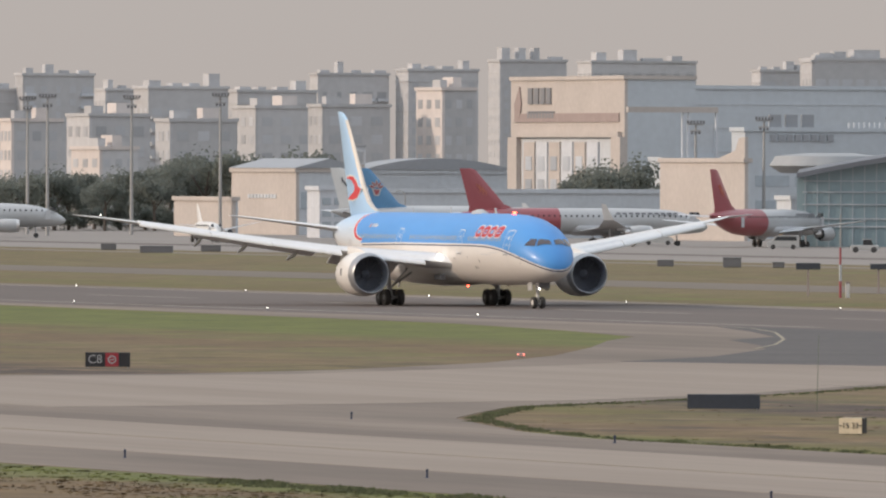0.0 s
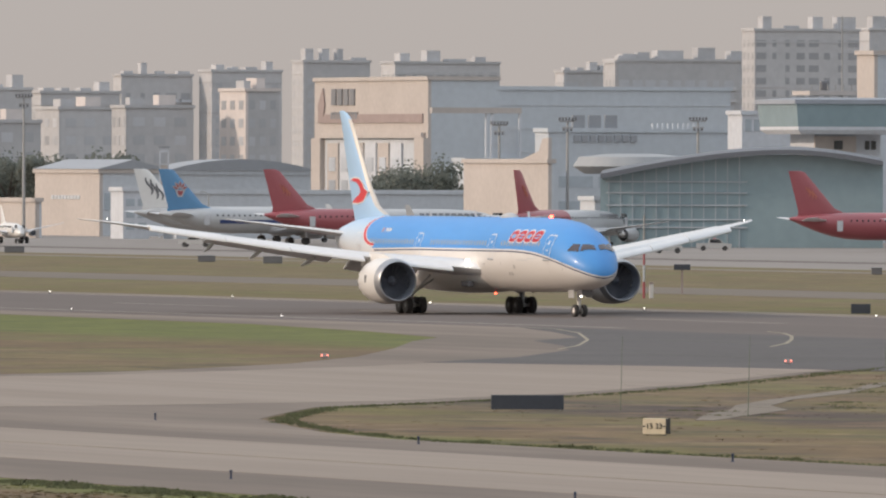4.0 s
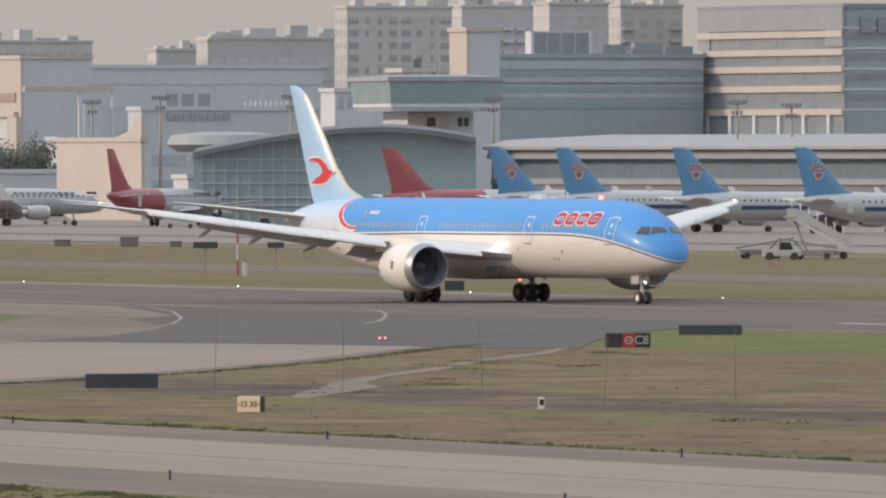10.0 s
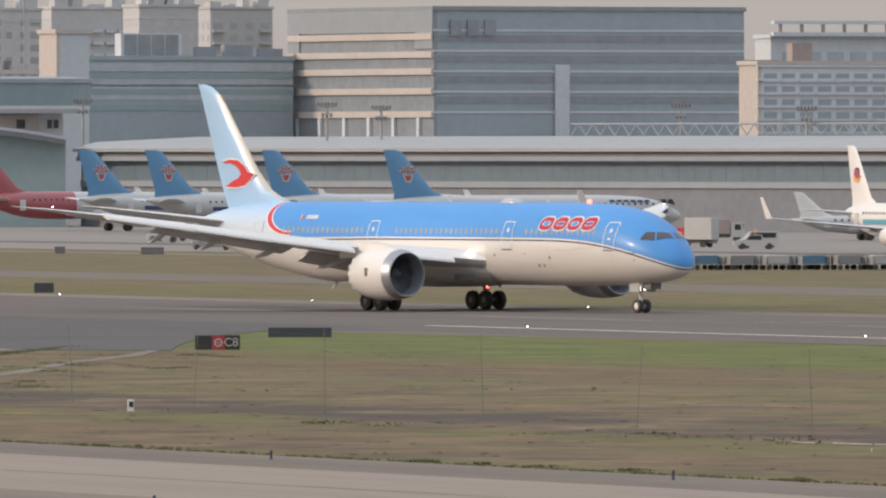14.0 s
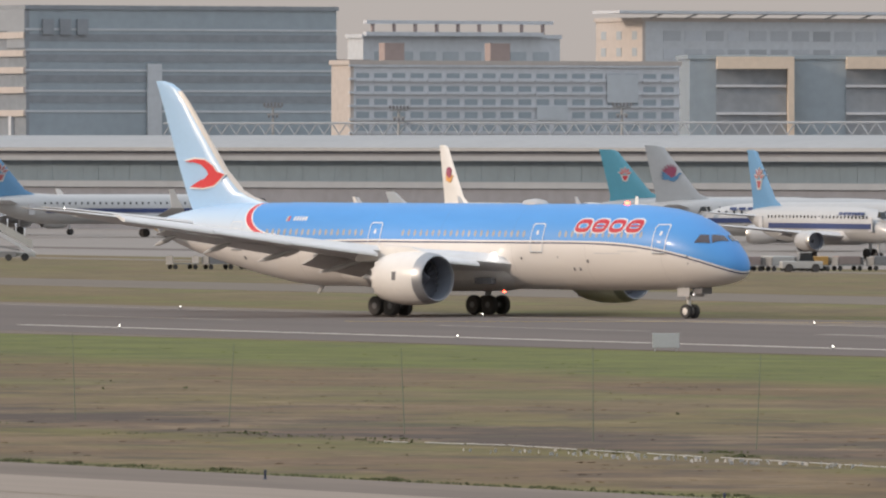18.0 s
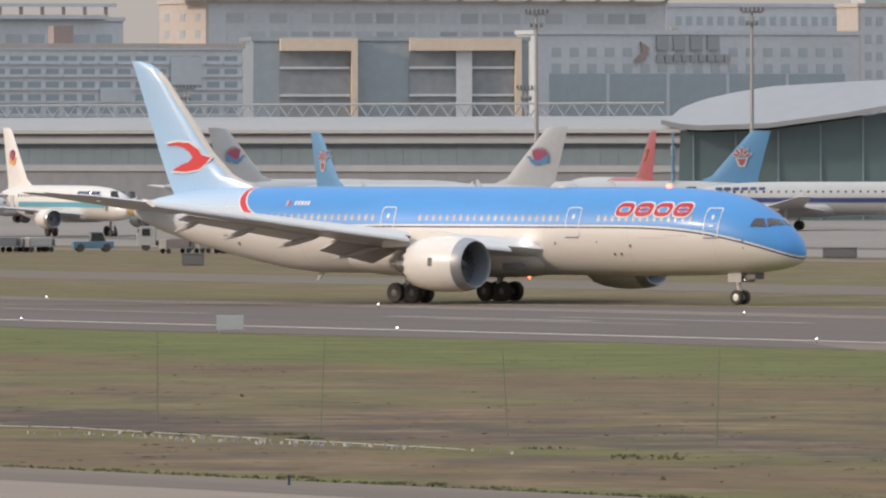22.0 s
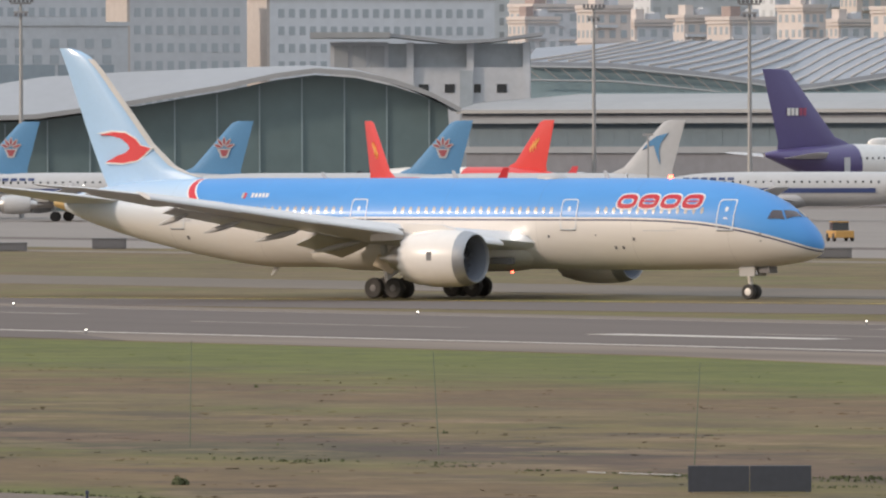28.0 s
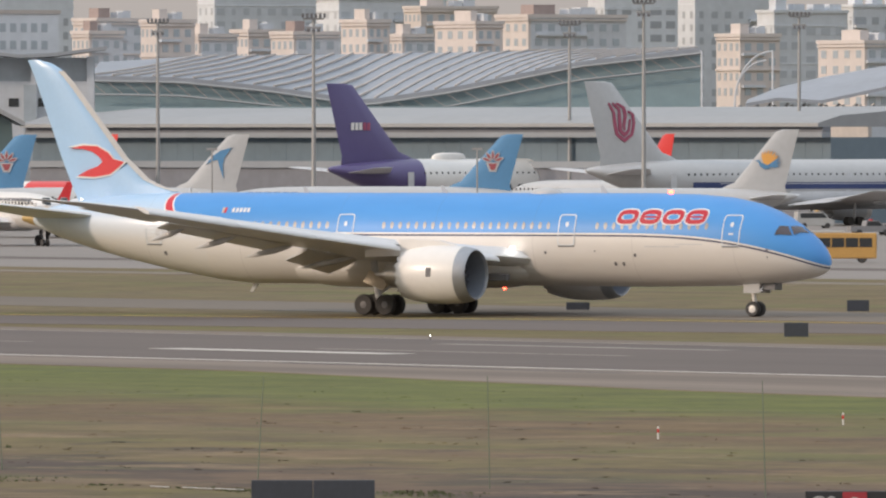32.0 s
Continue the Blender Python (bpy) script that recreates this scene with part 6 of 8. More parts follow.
for i in range(7):
    part("roof_pipe", rod(bm_new(), (b3.w * 0.985 - i * 0.9, 3, 10), (b3.w * 0.985 - i * 0.9, 3, 29.8), 0.3, 8), PALEWALL, b3.ob)

# the hotel with a grid of windows and sills
ho = Block("hotel", "pale hotel with rows of windows and an end coloured cream as sunlit", 5.792, 5.875, 7.331, 2050, 25.1, PALEWALL, CREAM, category="hotel")
ho.front_windows(5, 18, 14.1, 24.3, 0.01, 0.99, fw=0.70, fh=0.50, mat=OFFICEGLASS, sill=True)
ho.bands("floor_line", spaced(14.1, 24.8, 6), 0.35, PALEWALL, flank=False, proud=0.3)
part("dark_panel", cbox(ho.w * 0.775, -0.4, 19.2, ho.w * 0.87, -0.31, 23.7), BLUEWALL, ho.ob)
part("dark_panel", cbox(ho.w * 0.56, -0.4, 16.4, ho.w * 0.655, -0.31, 18.6), BLUEWALL, ho.ob)
ho.roof_box("roof_house", 0.12, 0.18, 0.3, 0.6, 2.8, BRICKRED).roof_box("roof_house", 0.44, 0.5, 0.3, 0.6, 2.8, BRICKRED)
for i in range(6):
    x = ho.w + (i % 2) * 1.2
    part("balcony", cbox(ho.w + 0.02, 0.3, 3 + i * 2.6, ho.w + 3.2, 3.0, 3.25 + i * 2.6), PALEWALL, ho.ob)
hb = Block("roof_terrace_block", "grey block with a pergola on its roof", 5.915, 5.932, 6.802, 2250, 31.0, GREYWALL, category="building")
for i in range(9):
    x = hb.w * (0.05 + i * 0.108)
    part("pergola_post", cbox(x, 0.4, hb.top + 0.71, x + 0.5, 0.9, 33.5), BRICKRED, hb.ob)
part("pergola_beam", cbox(hb.w * 0.02, 0.2, 33.5, hb.w * 0.97, 1.4, 34.1), PALEWALL, hb.ob)
part("roof_slab", cbox(0, -1.2, 31.4, hb.w * 0.9, 0, 32.1), PALEWALL, hb.ob)
hb.front_windows(2, 8, hb.top - 8, hb.top - 1.5, fw=0.7)
br = Block("brick_wing", "red-brown clad wing behind the hotel", 5.527, 5.547, 5.952, 2220, 26.4, BRICKRED, category="building")

# long roofed block and the portal-framed office
e1 = Block("roofed_block", "long grey office block with a slatted roof edge", 6.962, 7.167, 9.201, 2330, 34.7, GREYWALL, CREAM, category="office")
e1.flank_windows(3, 3, e1.top - 10, e1.top - 1, fw=0.3)
e1.front_windows(3, 20, e1.top - 11, e1.top - 1, fw=0.8, fh=0.55, mat=FARGLAZE)
part("roof_canopy", cbox(-6, -2.5, 36.1, e1.w, 8, 36.6), PALEWALL, e1.ob, "thin pale roof canopy")
for i in range(14):
    x = e1.w * (0.01 + i * 0.075)
    part("canopy_prop", rod(bm_new(), (x, -1, e1.top + 0.5), (x + 2.4, -1.5, 36.1), 0.16, 6), STEEL, e1.ob)
po = Block("portal_office", "grey office with tall cream portal frames round its glazing", 7.322, 7.376, 8.596, 2120, 26.5, OFFICEGLASS, OFFICEGLASS, category="office", turn=-24.0)
pz0, pz1, pz2 = 13.9, 24.9, 26.9
u0 = lambda x: po.w * (x - 990.0) / (1478.0 - 990.0)
for a, b, c in ((1037, 1173, 0), (1266, 1463, 1)):
    fr_ = part("portal_beam", cbox(u0(a), -2.2, pz1, u0(b), -0.01, pz2), PORTAL, po.ob, "cream portal beam")
    part("portal_post", cbox(u0(b - 11), -2.2, 0, u0(b), -0.01, pz1 - 0.004), PORTAL, po.ob, "cream portal post")
    part("glazing", cbox(u0(a), -0.25, 0, u0(b - 12), -0.02, pz1 - 0.01), DUSKGLAZE, po.ob)
    for z in spaced(pz0 - 1, pz1 - 3.0, 3):
        part("floor_edge", cbox(u0(a), -0.8, z, u0(b - 12), -0.26, z + 0.4), PALEWALL, po.ob)
part("inner_post", cbox(u0(1348), -1.2, 0, u0(1376), -0.81, pz1 - 0.01), PALEWALL, po.ob)
wb = Block("windowed_office", "grey-white office with square windows and a roof sign", 8.602, 8.620, 10.056, 2200, 28.1, GREYWALL, category="office")
wb.front_windows(2, 17, 20.9, 26.4, fw=0.5, fh=0.55)
wb.front_windows(2, 5, 4, 20.5, fw=0.94, fh=0.86, mat=OFFICEGLASS)
part("sign_emblem", prism(bm_new(), [(wb.w * 0.30, wb.top - 4.6), (wb.w * 0.335, wb.top - 4.4), (wb.w * 0.345, wb.top - 2.2), (wb.w * 0.32, wb.top - 1.2), (wb.w * 0.325, wb.top - 3.0)], 'y', -0.6, -0.1), BRICKRED, wb.ob)
for i in range(4):
    x = wb.w * (0.37 + i * 0.052)
    part("sign_block", cbox(x, -0.5, wb.top - 2.6, x + wb.w * 0.036, -0.1, wb.top - 0.2), SIGNFAINT, wb.ob, "dark sign shape")
for i in range(9):
    x = wb.w * (0.37 + i * 0.026)
    part("sign_bar", cbox(x, -0.5, wb.top - 4.6, x + wb.w * 0.018, -0.1, wb.top - 3.4), SIGNFAINT, wb.ob)
wb2 = Block("stepped_block", "grey apartment block with a stair tower coloured as sunlit", 9.957, 10.051, 10.581, 2380, 34.3, FARWALL, CREAM, category="block")
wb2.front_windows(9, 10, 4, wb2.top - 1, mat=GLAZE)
wb3 = Block("stepped_block", "grey apartment block with a tall flank coloured cream as sunlit", 10.569, 10.669, 11.676, 2400, 34.2, FARWALL, CREAM, category="block")
wb3.front_windows(9, 20, 4, wb3.top - 1, mat=GLAZE)
wb4 = Block("grey_block", "grey apartment block behind the offices", 9.157, 9.202, 10.006, 2450, 35.1, FARWALL, category="block")
wb4.front_windows(9, 16, 4, wb4.top - 1, mat=GLAZE)
# Small cream panel colours in a sunlit spot on the grey front.
part("sun_toned_panel", cbox(wb4.w * 0.02, -0.6, wb4.top - 6, wb4.w * 0.06, 0, wb4.top - 4), CREAM, wb4.ob)

# ---- terminals ----
def run(name, label, b0, d0, b1, d1, category="terminal"):
    ax, ay = brg(b0, d0)
    bx, by = brg(b1, d1)
    return thing(name, pose(ax, ay, 0, 0, 0, math.degrees(math.atan2(by - ay, bx - ax))), label, category), math.hypot(bx - ax, by - ay)


def low_terminal(label, b0, d0, b1, d1, roof_top, roof_low, eave, slab, bays):
    """A long low terminal: glazing with mullions under a thin white eave and a sloping pale roof."""
    t, w = run("terminal", label, b0, d0, b1, d1)
    part("glazed_wall", cbox(0, 0, 0, w, 30, eave), TERMGLASS, t, "dark teal glazed wall")
    part("eave", cbox(0, -1.8, eave + 0.004, w, 0, eave + 0.7), SHADE, t, "thin grey eave")
    part("fascia", cbox(0, -1.5, eave + 0.71, w, 0, roof_low), TERMDARK, t)
    part("roof", prism(bm_new(), [(-2.5, roof_low + 0.004), (-2.5, roof_low + 0.5), (2.0, roof_low + 1.5), (22, roof_top), (40, roof_top), (40, roof_low + 0.004)], 'x', 0, w), ROOFPALE, t, "pale sloping metal roof")
    part("floor_slab", cbox(0, -1.0, slab, w, -0.01, slab + 0.9), SHADE, t, "grey floor slab edge")
    part("base_wall", cbox(0, -0.6, 0, w, -0.01, slab - 0.02), TERMDARK, t, "dark recessed base")
    me = finish("mullion", cbox(-0.04, -0.03, slab + 0.92, 0.04, -0.004, eave - 0.05), TERMGLASS)
    for i in range(bays):
        part("mullion", me, None, t, m=pose(w * (i + 0.5) / bays, 0, 0))
    return t, w


t1, w1_ = low_terminal("long low terminal with a pale roof over dark teal glazing", 2.902, 1990, 9.357, 1740, 13.8, 11.5, 10.1, 6.2, 90)
# open truss along the ridge
for i in range(60):
    x = w1_ * (0.25 + i * 0.0105)
    part("truss_brace", rod(bm_new(), (x, 30, 13.9), (x + w1_ * 0.00525, 30, 15.6), 0.1, 4), SHADE, t1)
    part("truss_brace", rod(bm_new(), (x + w1_ * 0.00525, 30, 15.6), (x + w1_ * 0.0105, 30, 13.9), 0.1, 4), SHADE, t1)
part("truss_chord", rod(bm_new(), (w1_ * 0.25, 30, 15.6), (w1_ * 0.88, 30, 15.6), 0.16, 5), SHADE, t1)
t2, w2_ = low_terminal("low terminal with a long pale roof over dark glazing", 11.562, 1800, 15.089, 1700, 15.4, 12.7, 11.3, 7.2, 50)

# the domed hall: a shell that rises from a low eave to an arch over dark glass
hall, hw_ = run("domed_hall", "dark teal glazed hall under a sweeping pale shell roof", 9.182, 1705, 11.526, 1705)
sy = lambda y: 15.8 + (200.0 - y) * 1705 / 22929.0
FRONT = [(0.0, 242), (0.03, 249), (0.07, 253), (0.2, 249), (0.35, 230), (0.46, 212), (0.555, 197), (0.65, 178), (0.725, 169), (0.80, 174), (0.87, 188), (0.94, 210), (1.0, 240)]
BACK = [(0.0, 238), (0.02, 222), (0.06, 207), (0.12, 194), (0.2, 182), (0.35, 174), (0.555, 166), (0.725, 162), (0.80, 168), (0.87, 183), (0.94, 206), (1.0, 237)]


def prof(tab, u):
    return sy(float(np.interp(u, [p[0] for p in tab], [p[1] for p in tab])))


us = [0, 0.01, 0.02, 0.035] + spaced(0.05, 1, 39)
part("glazed_wall", prism(bm_new(), [(0.03 * hw_, 0)] + [(hw_ * u, prof(FRONT, u) - 0.3) for u in us if 0.03 <= u <= 0.99] + [(0.99 * hw_, 0)], 'y', 0, 60), HALLGLASS, hall, "dark teal glass wall")
part("shell_roof", loft(bm_new(), [[(hw_ * u, -3.5, prof(FRONT, u)), (hw_ * u, 62, max(prof(FRONT, u), prof(BACK, u))), (hw_ * u, 62, max(prof(FRONT, u), prof(BACK, u)) + 0.7), (hw_ * u, -3.5, prof(FRONT, u) + 0.55)] for u in us]), ROOFGREY, hall, "sweeping pale grey shell roof", smooth=True)
part("roof_lip", loft(bm_new(), [[(hw_ * u, -3.75, prof(FRONT, u) - 0.05), (hw_ * u, -3.52, prof(FRONT, u) - 0.05), (hw_ * u, -3.52, prof(FRONT, u) + 0.6), (hw_ * u, -3.75, prof(FRONT, u) + 0.6)] for u in us]), ROOFPALE, hall, "bright roof lip", smooth=True)
for i in range(12):
    u = 0.06 + i * 0.08
    part("mullion", cbox(hw_ * u - 0.1, -0.25, 0, hw_ * u + 0.1, -0.004, prof(FRONT, u) - 0.5), TEALGLAZE, hall)
for z in (4.0,):
    part("transom", cbox(hw_ * 0.04, -0.3, z, hw_ * 0.97, -0.01, z + 0.25), GREYWALL, hall)

# control block with a cantilever roof
ct, cw = run("terminal_office", "pale grey office block with a thin cantilever roof", 10.949, 1815, 11.836, 1815, "office")
S2 = 1815 / 22929.0
cz = lambda y: 19.2 + (120.0 - y) * S2
part("wall", cbox(0, 0, 0, cw, 25, cz(120)), PALEWALL, ct)
part("upper_wall", cbox(cw * 0.0, 1.0, cz(120) + 0.004, cw, 24, cz(78)), GLAZE, ct, "dark upper glazing")
part("left_bay", cbox(0.0, 0.3, cz(132), cw * 0.29, 0.99, cz(75)), PALEWALL, ct)
for i in range(3):
    part("bay_pane", cbox(cw * (0.02 + 0.09 * i), 0.05, cz(128), cw * (0.09 + 0.09 * i), 0.29, cz(82)), FARGLAZE, ct)
for x in (0.38, 0.68, 0.96):
    part("pier", cbox(cw * x, -0.5, 0, cw * x + 1.0, 0.99, cz(76)), PALEWALL, ct)
part("cantilever_roof", cbox(-cw * 0.1, -4, cz(68), cw * 0.30, 18, cz(58)), ROOFPALE, ct, "thin pale cantilever roof")
part("wing_roof", loft(bm_new(), [[(cw * u, -3, cz(y)), (cw * u, 26, cz(y)), (cw * u, 26, cz(y - 6)), (cw * u, -3, cz(y - 6))] for u, y in ((0.30, 66), (0.45, 72), (0.62, 79), (0.8, 76), (1.06, 64))]), ROOFGREY, ct, "curved grey roof")
for i in range(4):
    part("window", cbox(cw * (0.44 + 0.13 * i), -0.08, cz(165), cw * (0.49 + 0.13 * i), 0.02, cz(150)), GLASSDARK, ct)
part("glazed_stair", cbox(cw * 0.645, -0.6, 0, cw * 0.71, -0.02, cz(126)), GLAZE, ct)

# the great ribbed roof behind the terminal
dome, dw = run("ribbed_roof_hall", "great hall under a ribbed grey roof with an arched steel truss", 11.811, 1940, 14.514, 1940)
S3 = 1940 / 22929.0
dzz = lambda y: 19.1 + (150.0 - y) * S3
hi = lambda u: dzz(float(np.interp(u, [0, 0.15, 0.35, 0.6, 0.85, 1.0], [112, 102, 99, 95, 90, 88])))
us = spaced(0, 1, 37)
part("glazed_wall", prism(bm_new(), [(0, 0)] + [(dw * u, dzz(188)) for u in us] + [(dw, 0)], 'y', 0, 50), TEALGLAZE, dome, "teal glazed wall")
part("shell_roof", loft(bm_new(), [[(dw * u, 2, dzz(float(np.interp(u, [0, 0.15, 0.3, 0.45, 0.6, 0.8, 1.0], [140, 143, 160, 184, 160, 116, 92])))), (dw * u, 70, hi(u)), (dw * u, 70, hi(u) + 0.6), (dw * u, 2, dzz(float(np.interp(u, [0, 0.15, 0.3, 0.45, 0.6, 0.8, 1.0], [140, 143, 160, 184, 160, 116, 92]))) + 0.6)] for u in us]), ROOFSLATE, dome, "ribbed grey shell roof", smooth=True)
front_d = lambda u: dzz(float(np.interp(u, [0, 0.15, 0.3, 0.45, 0.6, 0.8, 1.0], [140, 143, 160, 184, 160, 116, 92])))
part("arch_glass", prism(bm_new(), [(0, dzz(188))] + [(dw * u, front_d(u) - 0.2) for u in us] + [(dw, dzz(188))], 'y', 3, 6), TEALGLAZE, dome, "teal glass under the arch")
for i in range(30):
    u0_ = 0.005 + i * 0.033
    rr = []
    for k_ in range(7):
        v = k_ / 6
        u = min(1, u0_ + 0.16 * v)
        z = front_d(u) * (1 - v) + hi(u) * v + 0.75
        rr.append([(dw * u - 0.14, 2 + 68 * v, z - 0.1), (dw * u + 0.14, 2 + 68 * v, z - 0.1), (dw * u + 0.14, 2 + 68 * v, z + 0.15), (dw * u - 0.14, 2 + 68 * v, z + 0.15)])
    part("roof_rib", loft(bm_new(), rr), CREAM, dome, "pale roof rib")
for i in range(36):
    ua, ub = i / 36, (i + 1) / 36
    part("truss_chord", rod(bm_new(), (dw * ua, 1.5, front_d(ua) - 0.2), (dw * ub, 1.5, front_d(ub) - 0.2), 0.22, 5), STEEL, dome)
    part("truss_chord", rod(bm_new(), (dw * ua, 1.5, front_d(ua) - 2.2), (dw * ub, 1.5, front_d(ub) - 2.2), 0.18, 5), STEEL, dome)
    part("truss_brace", rod(bm_new(), (dw * ua, 1.5, front_d(ua) - 0.2), (dw * ub, 1.5, front_d(ub) - 2.2), 0.12, 4), STEEL, dome)

# further halls at the far right
d2, d2w = run("shell_roof_hall", "hall under a grey shell roof on branching steel props", 14.714, 1835, 15.664, 1835)
S4 = 1835 / 22929.0
ez = lambda y: 17.2 + (170.0 - y) * S4
part("glazed_wall", cbox(0, 0, 0, d2w, 30, ez(200)), TEALGLAZE, d2)
part("shell_roof", loft(bm_new(), [[(d2w * u, -2, ez(a)), (d2w * u, 40, ez(b)), (d2w * u, 40, ez(b - 6)), (d2w * u, -2, ez(a - 6))] for u, a, b in ((0, 190, 182), (0.15, 180, 160), (0.35, 185, 142), (0.6, 165, 125), (1, 130, 100))]), ROOFSLATE, d2, "grey shell roof", smooth=True)
for i in range(8):
    x = d2w * (0.02 + 0.08 * i)
    part("roof_prop", rod(bm_new(), (x, -1, ez(222)), (x + 3.0, -1, ez(185)), 0.25, 6), STEEL, d2)
    part("roof_prop", rod(bm_new(), (x, -1, ez(222)), (x - 1.5, -1, ez(187)), 0.25, 6), STEEL, d2)
gy = Block("jetty_roof_block", "pale stepped roof of a boarding pier", 14.190, 14.265, 14.739, 1780, 13.5, ROOFPALE, category="building")
gy.bands("roof_edge", [gy.top - 1.5], 0.5, ROOFPALE)
hut = Block("cream_hut", "cream plant building with a square window", 15.059, 15.254, 15.514, 1800, 13.6, GREYWALL, CREAM, category="hut")
part("window", cbox(-0.12, hut.l * 0.55, 8.8, 0.02, hut.l * 0.78, 10.9), GLAZE, hut.ob)

# apartment blocks behind the great roof; cream flanks and greyer fronts hold sun and shade in their colour
RES = [(11.741, 11.846, 12.071, 2500, 33.4), (12.046, 12.116, 12.278, 2450, 32.7), (12.240, 12.295, 12.465, 2480, 30.2),
       (12.445, 12.515, 12.678, 2500, 31.2), (12.615, 12.715, 12.915, 2420, 30.2), (12.925, 13.040, 13.140, 2450, 32.7),
       (13.115, 13.195, 13.352, 2500, 30.3), (13.340, 13.520, 13.640, 2420, 32.1), (13.610, 13.752, 14.185, 2550, 34.5),
       (14.584, 14.689, 14.864, 2500, 30.3), (15.034, 15.239, 15.414, 2400, 28.3), (13.203, 13.277, 13.615, 2800, 38.6),
       (11.749, 11.811, 11.961, 2480, 30.8)]
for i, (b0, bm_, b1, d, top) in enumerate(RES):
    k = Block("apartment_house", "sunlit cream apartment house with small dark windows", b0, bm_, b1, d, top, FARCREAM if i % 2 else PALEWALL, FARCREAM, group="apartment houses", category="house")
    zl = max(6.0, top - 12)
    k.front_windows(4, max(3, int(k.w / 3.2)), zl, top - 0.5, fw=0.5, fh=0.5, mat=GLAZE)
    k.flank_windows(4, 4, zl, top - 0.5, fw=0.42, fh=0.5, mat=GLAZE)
    k.bands("cornice", [top - 0.6, zl + 5.5], 0.35, FARCREAM, proud=0.35)
    k.roof_box("stair_head", 0.12, 0.34, 0.2, 0.6, 1.9, FARCREAM if i % 4 else BRICKRED)
    k.bands("balcony_rail", [zl + 2.2, zl + 8.4], 0.5, PALEWALL, flank=False, proud=0.6, x0=0.1, x1=0.6)
    k.roof_box("roof_shed", 0.45, 0.56, 0.1, 0.4, 1.1, PALEWALL)
    k.roof_box("water_tank", 0.6, 0.75, 0.2, 0.5, 1.4, PALEWALL)
# two steel arches behind
for bx in (14.464, 14.777):
    x, y = brg(bx, 2250)
    ar = thing("arch_frame", pose(x, y, 0, 0, 0, -14), "pale steel lattice arch standing behind the terminal", "frame", "lattice arches")
    zt, hw2 = 26.0, 4.4
    for off, rr_ in ((0.0, 1.0), (1.0, 0.82)):
        pts = [(-hw2 + hw2 * 1.5 * rr_ * (1 - math.cos(a)), zt - 9 + 9 * rr_ * math.sin(a)) for a in [math.pi / 2 * i / 8 for i in range(9)]]
        for p, q in zip(pts, pts[1:]):
            part("arch_tube", rod(bm_new(), (p[0], off, p[1]), (q[0], off, q[1]), 0.16, 6), PALEWALL, ar)
    part("arch_leg", rod(bm_new(), (-hw2, 0, 0), (-hw2, 0, zt - 9), 0.2, 6), PALEWALL, ar)
    part("arch_leg", rod(bm_new(), (hw2 * 0.5, 0, 0), (hw2 * 0.5, 0, zt), 0.2, 6), PALEWALL, ar)


# ---- airfield signs, lights and fences ----
def facing(s, q, turn=0.0):
    """A pose on the field at (s, q) that faces the spectators."""
    x, y = rw(s, q)
    return pose(x, y, 0, 0, 0, -math.degrees(math.atan2(x, y)) + turn)


def text_mesh(name, words, size, mat, depth=0.01):
    cu = bpy.data.curves.new(name, 'FONT')
    cu.body, cu.size, cu.extrude, cu.align_x, cu.align_y = words, size, depth, 'CENTER', 'CENTER'
    tmp = bpy.data.objects.new(name, cu)
    me = bpy.data.meshes.new_from_object(tmp)
    bpy.data.objects.remove(tmp)
    me.materials.clear()
    me.materials.append(mat)
    return me


EDGE_LAMP = surface("lit_edge_lamp", (1.0, 0.94, 0.86), 0.3, var=0.0, glow=4.0)
MARKNAVY = surface("dark_navy_marker", (0.03, 0.04, 0.075), 0.5, var=0.1)
GUARD_LAMP = surface("lit_red_guard_lamp", (1.0, 0.25, 0.18), 0.3, var=0.0, glow=3.0)
SIGNFACE = surface("sign_white", (0.70, 0.68, 0.65), 0.5, var=0.05)
SIGNPALE = surface("sign_pale_blue_grey", (0.43, 0.46, 0.49), 0.5, var=0.06)
SIGNLETTER = surface("sign_letter_grey", (0.42, 0.42, 0.42), 0.5, var=0.08)
CREAMFACE = surface("sign_cream", (0.60, 0.52, 0.38), 0.5, var=0.1)
SIGNRED = surface("sign_red", (0.36, 0.035, 0.05), 0.5, var=0.08)
SIGNBLACK = surface("sign_black", (0.03, 0.03, 0.035), 0.5, var=0.15)
PANELBACK = surface("sign_back_navy", (0.045, 0.052, 0.068), 0.6, var=0.15)


def sign_box(label, s, q, w, h, lift=0.05, mat=PANELBACK, panels=1, group="taxiway signs", depth=0.3, turn=0.0):
    t = thing("airfield_sign", facing(s, q, turn), label, "sign", group)
    for i in range(panels):
        a = -w / 2 + w * i / panels
        part("panel", cbox(a + 0.01, 0, lift, a + w / panels - 0.01, depth, lift + h, 0.02), mat, t)
    for i in range(panels + 1):
        x = -w / 2 + 0.15 + (w - 0.3) * i / panels
        part("leg", cbox(x - 0.05, depth * 0.3, 0, x + 0.05, depth * 0.6, lift + 0.01), STEEL, t)
    return t


